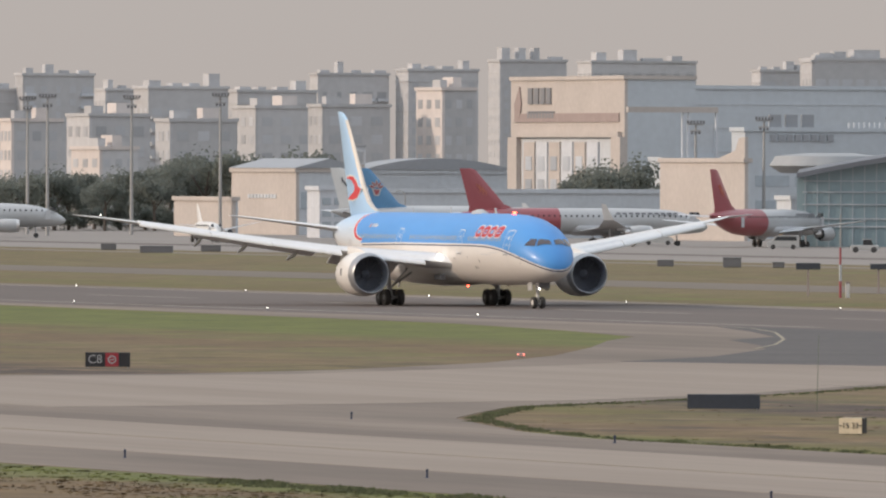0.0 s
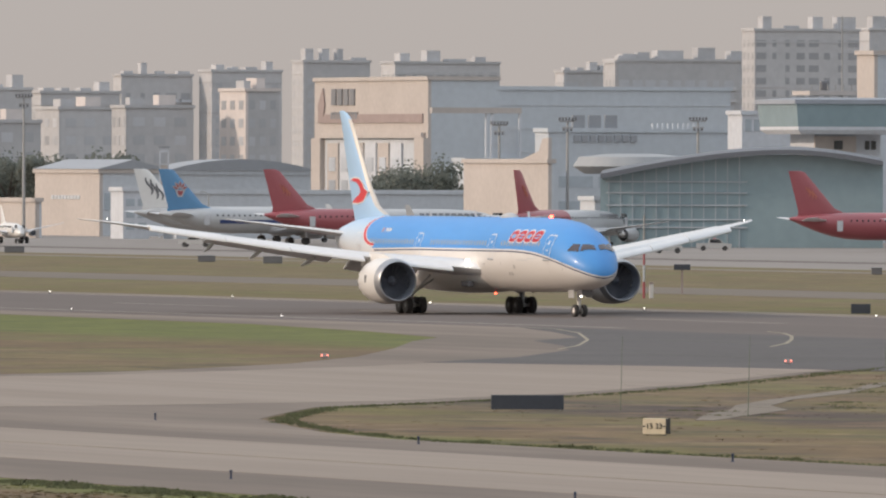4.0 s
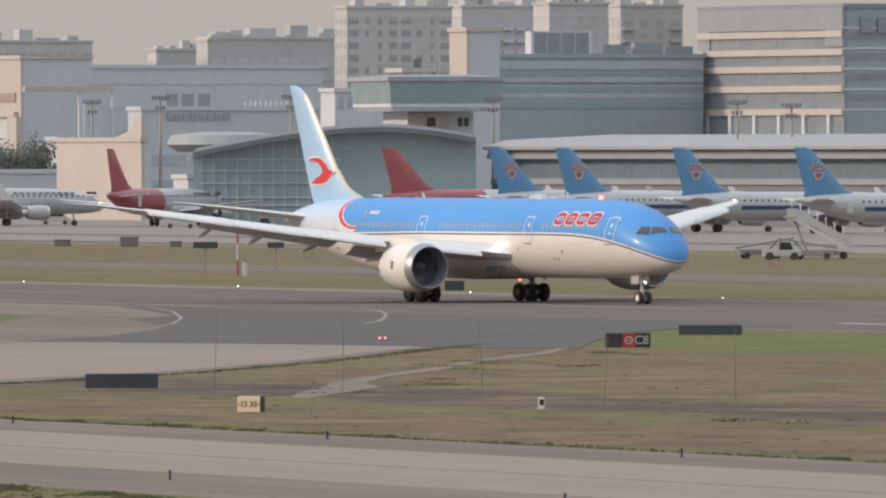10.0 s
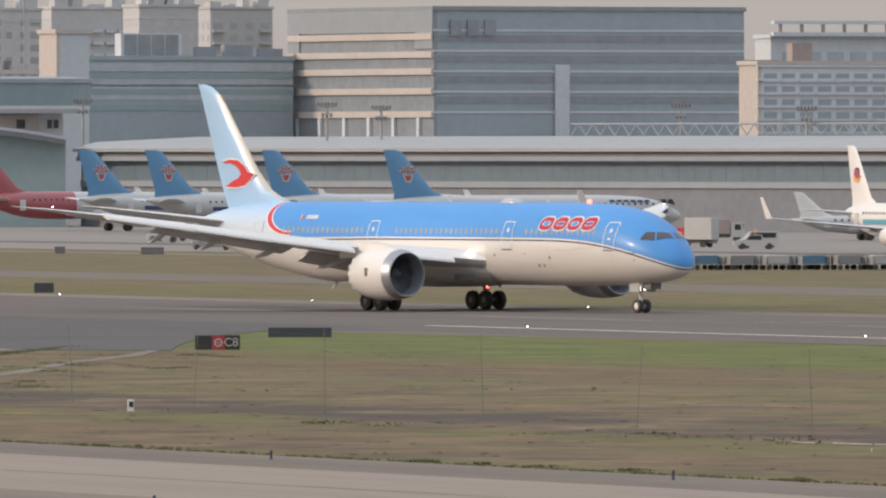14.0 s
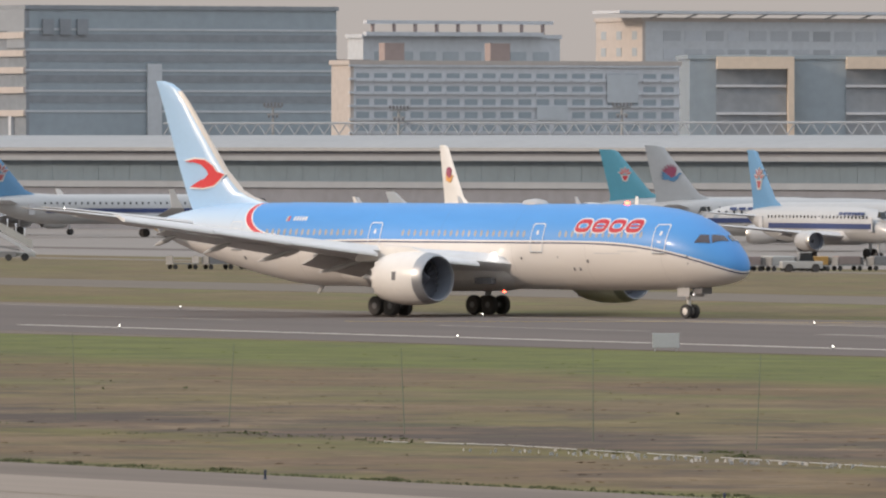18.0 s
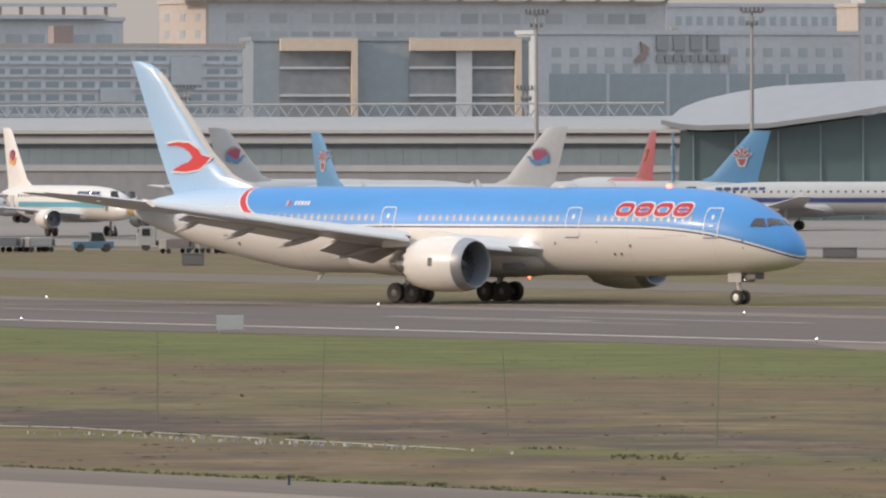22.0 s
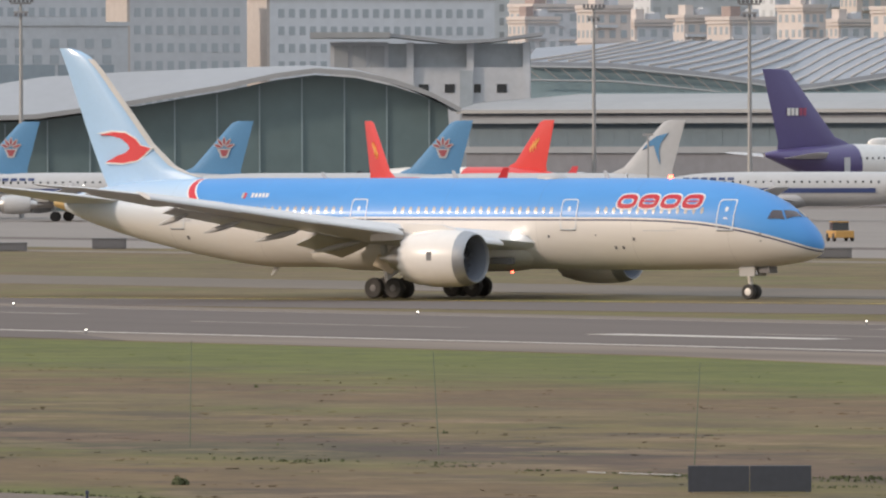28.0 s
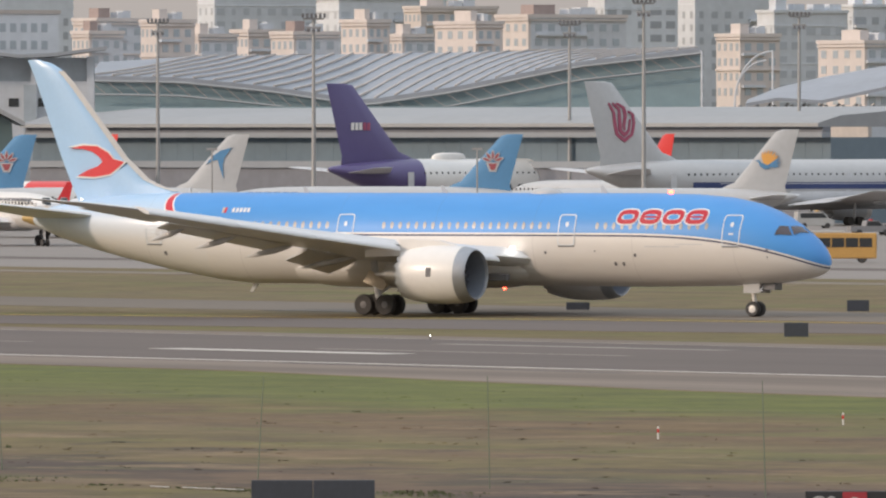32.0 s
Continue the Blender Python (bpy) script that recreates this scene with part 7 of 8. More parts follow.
def exit_sign(words, s, q, red_left, w=2.7, h=0.86):
    t = sign_box("black and red exit sign with white letters, on short legs", s, q, w, h, mat=SIGNBLACK)
    rx = -w * 0.02 if red_left else w * 0.02
    a, b = (-w * 0.12, w * 0.16) if red_left else (-w * 0.05, w * 0.24)
    part("red_panel", cbox(a, -0.03, 0.07, b, 0.0, 0.05 + h - 0.02), SIGNRED, t, "red panel with a ringed bar")
    bm = bm_new()
    c, k = ((a + b) / 2, 0.05 + h / 2), 24
    loft(bm, [[(c[0] + r * math.cos(2 * math.pi * i / k), y, c[1] + r * math.sin(2 * math.pi * i / k)) for i in range(k)] for r, y in ((0.25, -0.05), (0.25, -0.031), (0.17, -0.031), (0.17, -0.05), (0.25, -0.05))], cap=False)
    part("ring", bm, SIGNLETTER, t)
    part("bar", cbox(c[0] - 0.11, -0.05, c[1] - 0.03, c[0] + 0.11, -0.031, c[1] + 0.03), SIGNLETTER, t)
    tx = w * 0.30 if red_left else -w * 0.28
    part("lettering", text_mesh("lettering", words, 0.72, SIGNLETTER), None, t, m=pose(tx, -0.03, 0.05 + h / 2, 90, 0, 0))
    return t


exit_sign("C8", -730, 258.8, False)
exit_sign("C8", -704, 320.6, True)
exit_sign("C9", -325.4, 237.8, False, 2.6, 0.86)
NAVYSIGN = "dark navy back of an airfield sign on short legs"
sign_box(NAVYSIGN, -599, 245, 3.65, 0.72)
sign_box(NAVYSIGN, -748, 346.4, 4.05, 0.62)
sign_box(NAVYSIGN, -347.1, 232.35, 4.0, 0.84, lift=0.03, panels=2)
sign_box(NAVYSIGN, -616, 446.5, 1.45, 0.82)
sign_box(NAVYSIGN, -700, 512.5, 1.5, 0.75)
sign_box(NAVYSIGN, -718, 502.2, 1.6, 0.5)
sign_box(NAVYSIGN, -989, 434.5, 1.65, 0.82)
sign_box("grey-white sign panel on two legs", -677, 364.1, 1.62, 0.86, lift=0.2, mat=SIGNPALE, depth=0.08)
t = sign_box("cream box sign with dark runway numbers beside the exit", -542, 227.9, 1.15, 0.72, lift=0.04, mat=CREAMFACE, depth=0.5, turn=-22)
part("lettering", text_mesh("lettering", "15 33", 0.36, SIGNBLACK), None, t, m=pose(0, -0.015, 0.40, 90, 0, 0))
for x in (-0.53, 0.44):
    part("arrow_bar", cbox(x, -0.02, 0.37, x + 0.09, 0.0, 0.43), SIGNBLACK, t)
part("side_panel", cbox(0.56, 0.0, 0.06, 0.60, 0.5, 0.76), SIGNBLACK, t)
t = thing("marker_box", facing(-543, 242.9), "small white and black marker box in the grass", "marker")
part("body", cbox(-0.15, 0, 0, 0.15, 0.3, 0.55, 0.02), SIGNFACE, t)
part("dark_face", cbox(-0.08, -0.02, 0.2, 0.12, 0.0, 0.46), SIGNBLACK, t)
# boards on posts beyond the runway
for s, q, w, z0, h in ((-1127, 469.5, 2.3, 2.5, 0.62), (-1152.3, 487.4, 1.6, 2.3, 0.55)):
    t = thing("board_on_post", facing(s, q), "dark board on a single red post", "sign", "boards on posts")
    part("board", cbox(-w / 2, 0, z0, w / 2, 0.12, z0 + h, 0.02), PANELBACK, t)
    part("post", cbox(-0.09, 0.13, 0, 0.09, 0.28, z0 + h), BRICKRED, t)
t = thing("marker_mast", facing(-1112.0, 466.5), "red and white banded marker mast", "mast")
for i, band_mat in enumerate((DARKRED, SIGNPALE, DARKRED, STEEL, STEEL)):
    part("band", rod(bm_new(), (0, 0, i * 1.55), (0, 0, i * 1.55 + 1.54), 0.13 - 0.015 * i, 10), band_mat, t)
for s, q, h in ((-1112.1, 467.3, 1.3), (-1122.2, 471.5, 1.3)):
    t = thing("marker_post", facing(s, q), "short white marker post beyond the runway", "post", "white posts")
    part("post", cbox(-0.18, -0.18, 0, 0.18, 0.18, h, 0.04), SIGNFACE, t)
    part("cap", cbox(-0.2, -0.2, h + 0.002, 0.2, 0.2, h + 0.1), BRICKRED, t)
for s, q in ((-431.3, 315.0), (-415.7, 294.6)):
    t = thing("marker_stake", facing(s, q), "thin red and white stake in the grass", "stake", "stakes")
    part("stake", cbox(-0.04, -0.04, 0, 0.04, 0.04, 0.5), SIGNFACE, t)
    part("red_band", cbox(-0.045, -0.045, 0.25, 0.045, 0.045, 0.4), ORANGE, t)
# low concrete blocks along the apron edge
for s, q, w, h in ((-1741.6, 617.5, 2.2, 0.9), (-1687.6, 605.4, 4.6, 0.95), (-1712.1, 622.3, 2.8, 0.9), (-1520.7, 587.3, 2.4, 0.9), (-1548.3, 588.9, 2.2, 0.8), (-1344.6, 604.2, 2.6, 0.8), (-1360.5, 599.7, 1.2, 0.8),
                   (-1465.6, 591.7, 2.0, 0.8), (-1450.5, 594.3, 2.2, 1.2), (-1443.3, 597.4, 1.4, 0.7), (-956.2, 545.7, 2.6, 1.1), (-1035.1, 621.2, 3.2, 1.0), (-1023.3, 603.8, 2.6, 0.8), (-917.8, 622.9, 3.4, 0.9), (-1015.3, 542.3, 2.0, 1.1), (-948.5, 627.1, 2.4, 0.9)):
    t = thing("equipment_box", facing(s, q), "low dark equipment box in the grass", "box", "equipment boxes")
    part("body", cbox(-w / 2, 0, 0, w / 2, 0.8, h - 0.12, 0.04), DARKGREY, t)
    part("lid", cbox(-w / 2 - 0.05, -0.05, h - 0.118, w / 2 + 0.05, 0.85, h, 0.02), DARKGREY, t)
    part("front_panel", cbox(-w * 0.42, -0.04, 0.1, w * 0.42, -0.002, h - 0.2), DARKGREY, t)

# edge lights
lamp_base = finish("stem", loft(bm_new(), [[(r * math.cos(2 * math.pi * i / 10), r * math.sin(2 * math.pi * i / 10), z) for i in range(10)] for r, z in ((0.10, 0), (0.05, 0.05), (0.04, 0.24))]), DARKGREY)
lamp_head = finish("lamp", loft(bm_new(), [[(r * math.cos(2 * math.pi * i / 10), r * math.sin(2 * math.pi * i / 10), z) for i in range(10)] for r, z in ((0.035, 0.241), (0.045, 0.265), (0.042, 0.305), (0.015, 0.325))]), EDGE_LAMP)
blue_stem = finish("stem", loft(bm_new(), [[(r * math.cos(2 * math.pi * i / 8), r * math.sin(2 * math.pi * i / 8), z) for i in range(8)] for r, z in ((0.09, 0), (0.045, 0.05), (0.045, 0.24))]), MARKNAVY)
blue_head = finish("lamp", loft(bm_new(), [[(r * math.cos(2 * math.pi * i / 8), r * math.sin(2 * math.pi * i / 8), z) for i in range(8)] for r, z in ((0.05, 0.241), (0.06, 0.27), (0.05, 0.34), (0.01, 0.36))]), MARKNAVY)


def edge_light(s, q, stem, head, label, group):
    t = thing("edge_light", facing(s, q), label, "light", group)
    part("stem", stem, None, t)
    part("lamp", head, None, t)


for i in range(24):
    s = -1256.0 + i * 48.57
    if s < -600 and not -960 < s < -800:
        edge_light(s, 373.3, lamp_base, lamp_head, "lit white runway edge light on a short stem", "runway edge lights")
    edge_light(s + 4.9, 423.0, lamp_base, lamp_head, "lit white runway edge light on a short stem", "runway edge lights")
for i in range(20):
    edge_light(-842 + i * 35.0, 210.4, blue_stem, blue_head, "unlit navy taxiway edge light on a short stem", "taxiway edge lights") if i > 8 else None
    edge_light(-820 + i * 35.0, 179.8, blue_stem, blue_head, "unlit navy taxiway edge light on a short stem", "taxiway edge lights")
edge_light(-580, 218.0, blue_stem, blue_head, "unlit navy taxiway edge light on a short stem", "taxiway edge lights")
for s, q in ((-765, 299), (-737.7, 319.2)):
    t = thing("guard_light", facing(s, q), "pair of small lit red guard lights", "light", "guard lights")
    part("body", cbox(-0.26, 0, 0.02, 0.26, 0.16, 0.30, 0.03), STEEL, t)
    for x in (-0.18, 0.18):
        part("lamp", rod(bm_new(), (x, -0.05, 0.2), (x, -0.001, 0.2), 0.05, 12), GUARD_LAMP, t)
    part("leg", cbox(-0.05, 0.05, 0, 0.05, 0.12, 0.02), STEEL, t)

# boundary fence: slim green posts with thin wires
FENCE = surface("green_fence_paint", (0.14, 0.17, 0.125), 0.6, var=0.1)
fence = thing("fence", FIELD.copy(), "slim green fence posts with thin wires across the grass", "fence")
for i in range(30):
    s, q = -596.5 + i * 15.7 + 0.7 * math.sin(i * 4.1), 249 + 0.5 * math.sin(i)
    lean = 0.16 * math.sin(i * 2.3 + 0.4)
    part("post", rod(bm_new(), (s, q, 0), (s + lean, q + lean, 3.75 + 0.2 * math.sin(i * 1.7)), 0.024 if i % 3 else 0.019, 6, 0.015), FENCE, fence)
for z in (0.5, 1.3, 2.1, 2.9, 3.6):
    part("wire", rod(bm_new(), (-596, 249, z), (-596 + 29 * 15.7, 249, z), 0.003, 4), FENCE, fence)

# ---- light masts on the apron ----
def light_mast(b, d, top, arms=1, group="apron light masts"):
    x, y = brg(b, d)
    t = thing("light_mast", pose(x, y, 0, 0, 0, -b), "tall grey apron light mast with a ring of floodlights", "mast", group)
    part("pole", rod(bm_new(), (0, 0, 0), (0, 0, top), 0.34, 10, 0.17), STEEL, t, smooth=True)
    part("crown", cbox(-1.3, -0.35, top, 1.3, 0.35, top + 0.22, 0.05), STEEL, t)
    for i in range(6):
        part("floodlight", cbox(-1.45 + i * 0.52, -0.55, top + 0.23, -1.1 + i * 0.52, 0.1, top + 0.75, 0.04), DARKGREY, t)
    part("lower_ring", cbox(-0.9, -0.3, top - 1.1, 0.9, 0.3, top - 0.85, 0.04), STEEL, t)
    for x_ in (-0.6, 0.0, 0.6):
        part("floodlight", cbox(x_ - 0.2, -0.45, top - 1.5, x_ + 0.2, 0.05, top - 1.11, 0.04), DARKGREY, t)


for b, d, z in ((-1.837, 2250, 23.2), (-1.749, 2200, 23.4), (-1.377, 2250, 23.5), (-0.985, 2200, 23.7), (1.117, 2150, 19.1), (1.419, 2130, 19.7), (1.996, 2100, 19.7), (2.890, 2000, 18.9),
                (3.969, 1950, 18.2), (4.209, 1950, 17.7), (5.534, 1930, 17.9), (6.090, 1900, 17.4), (7.077, 1880, 17.8), (8.629, 1600, 26.1), (8.584, 1900, 17.7), (9.582, 1590, 26.2),
                (12.114, 1720, 26.4), (12.803, 1560, 25.6), (13.935, 1730, 26.2), (14.263, 1600, 27.8), (14.950, 1720, 27.2)):
    light_mast(b, d, z)
for s, q, h in ((-1671.0, 956.8, 5.0), (-1221.2, 763.8, 5.0), (-1199.8, 785.4, 5.0)):
    t = thing("apron_post", facing(s, q + 40), "slim apron lamp post with a small cross arm", "post", "apron posts")
    part("pole", rod(bm_new(), (0, 0, 0), (0, 0, h + 5), 0.1, 6), STEEL, t)
    part("cross_arm", cbox(-0.6, -0.1, h + 5, 0.6, 0.1, h + 5.3), STEEL, t)

# ---- trees ----
LEAF = surface("dark_green_foliage", (0.150, 0.165, 0.150), 0.9, var=0.2, coarse=0.4, fine=2.0)
thin_leaf(LEAF, (0.27, 0.29, 0.25))
BARK = surface("bark", (0.12, 0.10, 0.085), 0.9, var=0.2)


def crown_mesh(seed, w, h, leaves=2200):
    """A crown of small leaf clumps about a few boughs, with gaps and an uneven rim."""
    rnd = random.Random(seed)
    lobes = [(rnd.uniform(-0.6, 0.6) * w, rnd.uniform(-0.5, 0.5) * w, h * rnd.uniform(0.35, 0.85), rnd.uniform(0.28, 0.5) * w) for _ in range(9)]
    bm = bm_new()
    for i in range(leaves):
        lx, ly, lz, lr = rnd.choice(lobes)
        v = Vector((rnd.gauss(0, 1), rnd.gauss(0, 1), rnd.gauss(0, 0.8))).normalized() * lr * rnd.uniform(0.45, 1.06)
        c = Vector((lx, ly, lz)) + v
        s = rnd.uniform(0.14, 0.34)
        n_ = (v.normalized() + Vector((rnd.uniform(-.6, .6), rnd.uniform(-.6, .6), rnd.uniform(-.3, .8)))).normalized()
        a = n_.orthogonal().normalized()
        b = n_.cross(a)
        r = rnd.uniform(0, 3.14)
        a, b = a * math.cos(r) + b * math.sin(r), b * math.cos(r) - a * math.sin(r)
        bm.faces.new([bm.verts.new(c + a * s), bm.verts.new(c + b * s * 0.7 + n_ * 0.1), bm.verts.new(c - a * s), bm.verts.new(c - b * s * 0.7 - n_ * 0.1)])
    return bm


CROWNS = [finish("crown", crown_mesh(k, 4.6 + 0.5 * k, 9.5 + 0.8 * (k % 3)), LEAF) for k in range(4)]
TRUNKS = []
for k in range(4):
    bm = rod(bm_new(), (0, 0, 0), (0.2, 0, 5.5), 0.34, 8, 0.2)
    for j in range(5):
        a = j * 1.3 + k
        rod(bm, (0.1, 0, 3.2 + 0.4 * j), (2.2 * math.cos(a), 2.2 * math.sin(a), 6.5 + 0.3 * j), 0.14, 6, 0.05)
    TRUNKS.append(finish("trunk", bm, BARK))


def tree(b, d, k, size=1.0, lift=0.0):
    x, y = brg(b, d)
    t = thing("tree", pose(x, y, lift, 0, 0, 37 * k), "dense dark green broad-leaved tree at the apron edge", "tree", "trees")
    t.scale = (size, size, size)
    part("trunk", TRUNKS[k % 4], None, t)
    part("crown", CROWNS[k % 4], None, t)


for i in range(30):
    tree(-2.05 + i * 0.056 + 0.014 * math.sin(i * 3.1), 2420 + 40 * math.sin(i * 1.7), i, 0.85 + 0.32 * abs(math.sin(i * 1.3)) + (0.35 if 14 < i < 26 else 0))
for i in range(44):
    x, y = brg(-2.05 + i * 0.038 + 0.01 * math.sin(i * 2.7), 2395 + 10 * math.sin(i * 1.9))
    t = thing("bush", pose(x, y, 0, 0, 0, 53 * i), "dense dark green bush below the trees", "bush", "bushes")
    t.scale = (0.62, 0.62, 0.5 + 0.1 * math.sin(i))
    part("foliage", CROWNS[(i + 1) % 4], None, t, m=pose(0, 0, -1.6))
for i, bb in enumerate((0.615, 0.702, 0.777, 0.865, 0.915)):
    tree(bb, 2240 + 12 * (i % 2), i + 1, (1.0, 1.3, 1.4, 1.25, 0.95)[i])
for i in range(16):
    tree(9.657 + i * 0.022 + 0.006 * math.sin(i * 2.1), 2900, i, (3.3, 3.7, 3.1, 3.5)[i % 4])

# ---- ground vehicles ----
TYRE = finish("wheel", wheel_mesh(0.42, 0.26, 14), RUBBER, True)
WHITEBODY = surface("white_vehicle_paint", (0.46, 0.46, 0.45), 0.4, var=0.08, coat=0.3)
BLUEBODY = surface("faded_blue_paint", (0.10, 0.20, 0.30), 0.5, var=0.12)
YELLOWBODY = surface("ochre_vehicle_paint", (0.52, 0.30, 0.09), 0.5, var=0.1)
GREYBODY = surface("grey_vehicle_paint", (0.25, 0.25, 0.26), 0.5, var=0.1)


def vehicle(name, label, s, q, heading, category, group="ground vehicles"):
    x, y = rw(s, q)
    return thing(name, pose(x, y, 0, 0, 0, heading), label, category, group)


def wheels(t, xs, y, r=0.42):
    for x in xs:
        for sy_ in (-y, y):
            w = part("wheel", TYRE, None, t, m=pose(x, sy_, r) @ Matrix.Scale(r / 0.42, 4))


def box_truck(s, q, h, body=WHITEBODY, ln=6.5, ht=3.3, cabcol=WHITEBODY, label="white box truck standing on the apron"):
    t = vehicle("box_truck", label, s, q, h, "truck")
    part("cargo_box", cbox(-ln / 2, -1.15, 0.95, ln / 2 - 1.9, 1.15, ht, 0.05), body, t)
    c = part("cab", prism(bm_new(), [(ln / 2 - 1.8, 0.55), (ln / 2, 0.55), (ln / 2, 1.5), (ln / 2 - 0.35, 2.4), (ln / 2 - 1.8, 2.4)], 'y', -1.1, 1.1), cabcol, t)
    part("windscreen", cbox(ln / 2 - 0.30, -0.95, 1.5, ln / 2 - 0.08, 0.95, 2.15), GLASSDARK, c)
    for y in (-1.12, 1.12):
        part("side_glass", cbox(ln / 2 - 1.3, y - 0.02, 1.5, ln / 2 - 0.5, y + 0.02, 2.2), GLASSDARK, c)
    part("chassis", cbox(-ln / 2, -0.6, 0.5, ln / 2 - 1.9, 0.6, 0.94), DARKGREY, t)
    wheels(t, (-ln / 2 + 1.2, ln / 2 - 0.9), 0.95)


def van(s, q, h, body=WHITEBODY, label="white van standing on the apron"):
    t = vehicle("van", label, s, q, h, "van")
    part("body", prism(bm_new(), [(-2.4, 0.35), (2.3, 0.35), (2.4, 1.0), (1.7, 1.25), (1.0, 2.05), (-2.3, 2.1), (-2.4, 1.2)], 'y', -0.9, 0.9), body, t)
    for y in (-0.91, 0.91):
        part("side_glass", prism(bm_new(), [(-2.0, 1.3), (1.4, 1.3), (0.95, 1.9), (-2.0, 1.9)], 'y', y - 0.015, y + 0.015), GLASSDARK, t)
    part("roof_bar", cbox(0.2, -0.5, 2.1, 0.45, 0.5, 2.25), YELLOWP, t)
    wheels(t, (-1.5, 1.5), 0.82, 0.36)


def pickup(s, q, h, body=WHITEBODY, label="white pickup standing on the apron"):
    t = vehicle("pickup", label, s, q, h, "pickup")
    part("body", prism(bm_new(), [(-2.6, 0.45), (2.5, 0.45), (2.6, 1.0), (1.4, 1.12), (0.8, 1.75), (-0.7, 1.75), (-0.85, 1.1), (-2.6, 1.1)], 'y', -0.92, 0.92), body, t)
    for y in (-0.93, 0.93):
        part("side_glass", prism(bm_new(), [(-0.65, 1.15), (1.15, 1.15), (0.7, 1.66), (-0.6, 1.66)], 'y', y - 0.015, y + 0.015), GLASSDARK, t)
    part("roof_bar", cbox(-0.1, -0.5, 1.75, 0.15, 0.5, 1.9), ORANGE, t)
    wheels(t, (-1.6, 1.6), 0.84, 0.38)


def bus(s, q, h, body=YELLOWBODY):
    t = vehicle("minibus", "ochre and grey airport minibus on the apron", s, q, h, "bus")
    part("body", cbox(-3.5, -1.1, 0.4, 3.5, 1.1, 2.75, 0.12), body, t)
    for y in (-1.11, 1.11):
        for i in range(5):
            part("side_window", cbox(-3.2 + i * 1.28, y - 0.02, 1.45, -2.05 + i * 1.28, y + 0.02, 2.3), GLASSDARK, t)
    part("windscreen", cbox(3.48, -0.95, 1.2, 3.53, 0.95, 2.4), GLASSDARK, t)
    part("roof_pod", cbox(-2.6, -0.7, 2.76, 0.5, 0.7, 2.95, 0.05), WHITEBODY, t)
    wheels(t, (-2.2, 2.2), 0.95, 0.42)


def cart(s, q, h, load=None):
    t = vehicle("baggage_cart", "low baggage cart with a small load" if load else "empty low baggage cart", s, q, h, "cart", "baggage carts")
    part("deck", cbox(-1.5, -0.75, 0.5, 1.5, 0.75, 0.62), STEEL, t)
    for x in (-1.45, 1.4):
        part("end_rail", cbox(x, -0.75, 0.62, x + 0.06, 0.75, 1.35), STEEL, t)
    if load:
        part("load", cbox(-1.25, -0.6, 0.625, 1.2, 0.6, 1.45, 0.06), load, t)
    wheels(t, (-1.1, 1.1), 0.6, 0.25)


def airstairs(s, q, h):
    t = vehicle("airstairs", "white mobile airstairs with a ribbed canopy", s, q, h, "airstairs")
    part("chassis", cbox(-3.5, -1.0, 0.45, 3.0, 1.0, 0.9, 0.05), WHITEBODY, t)
    part("stair_flight", prism(bm_new(), [(-3.4, 0.95), (-2.6, 0.95), (2.8, 4.1), (3.6, 4.1), (3.6, 4.4), (2.6, 4.4)], 'y', -0.8, 0.8), GREYPAINT, t)
    for y in (-0.85, 0.85):
        part("side_rail", prism(bm_new(), [(-3.2, 1.3), (2.7, 4.5), (3.6, 4.5), (3.6, 5.4), (2.6, 5.4), (-3.2, 2.1)], 'y', y - 0.03, y + 0.03), WHITEBODY, t)
    for i in range(7):
        x = -2.4 + i * 0.9
        part("canopy_hoop", loft(bm_new(), [[(x + o, 0.9 * math.cos(a), 2.6 + 0.54 * (x + 2.4) + 0.9 * math.sin(a)) for o in (0, 0.12)] + [(x + 0.12, 0.82 * math.cos(a), 2.6 + 0.54 * (x + 2.4) + 0.82 * math.sin(a)), (x, 0.82 * math.cos(a), 2.6 + 0.54 * (x + 2.4) + 0.82 * math.sin(a))] for a in [math.pi * k / 8 for k in range(9)]]), GREYPAINT, t)
    part("landing", cbox(2.7, -0.9, 4.42, 4.0, 0.9, 4.55), WHITEBODY, t)
    part("prop", rod(bm_new(), (1.5, 0, 0.9), (2.8, 0, 4.1), 0.14, 8), STEEL, t)
    wheels(t, (-2.4, 2.2), 0.9)


def tractor(s, q, h, body=WHITEBODY, label="low white tow tractor on the apron"):
    t = vehicle("tow_tractor", label, s, q, h, "tractor")
    part("body", cbox(-2.0, -0.95, 0.35, 2.0, 0.95, 1.05, 0.08), body, t)
    part("cab", prism(bm_new(), [(-0.3, 1.055), (1.2, 1.055), (0.9, 1.85), (-0.2, 1.85)], 'y', -0.8, 0.8), GLASSDARK, t)
    part("cab_roof", cbox(-0.35, -0.85, 1.86, 1.0, 0.85, 1.95), body, t)
    wheels(t, (-1.3, 1.3), 0.9, 0.42)


def loader(s, q, h, body=GREYBODY):
    t = vehicle("belt_loader", "grey belt loader with its boom raised", s, q, h, "loader")
    part("body", cbox(-2.6, -0.8, 0.4, 2.2, 0.8, 1.0, 0.06), body, t)
    part("boom", prism(bm_new(), [(-3.0, 1.05), (3.4, 2.1), (3.4, 2.3), (-3.0, 1.25)], 'y', -0.45, 0.45), GREYBODY, t)
    part("prop", rod(bm_new(), (0.8, 0, 1.0), (1.6, 0, 1.8), 0.1, 6), STEEL, t)
    wheels(t, (-1.8, 1.6), 0.75, 0.36)


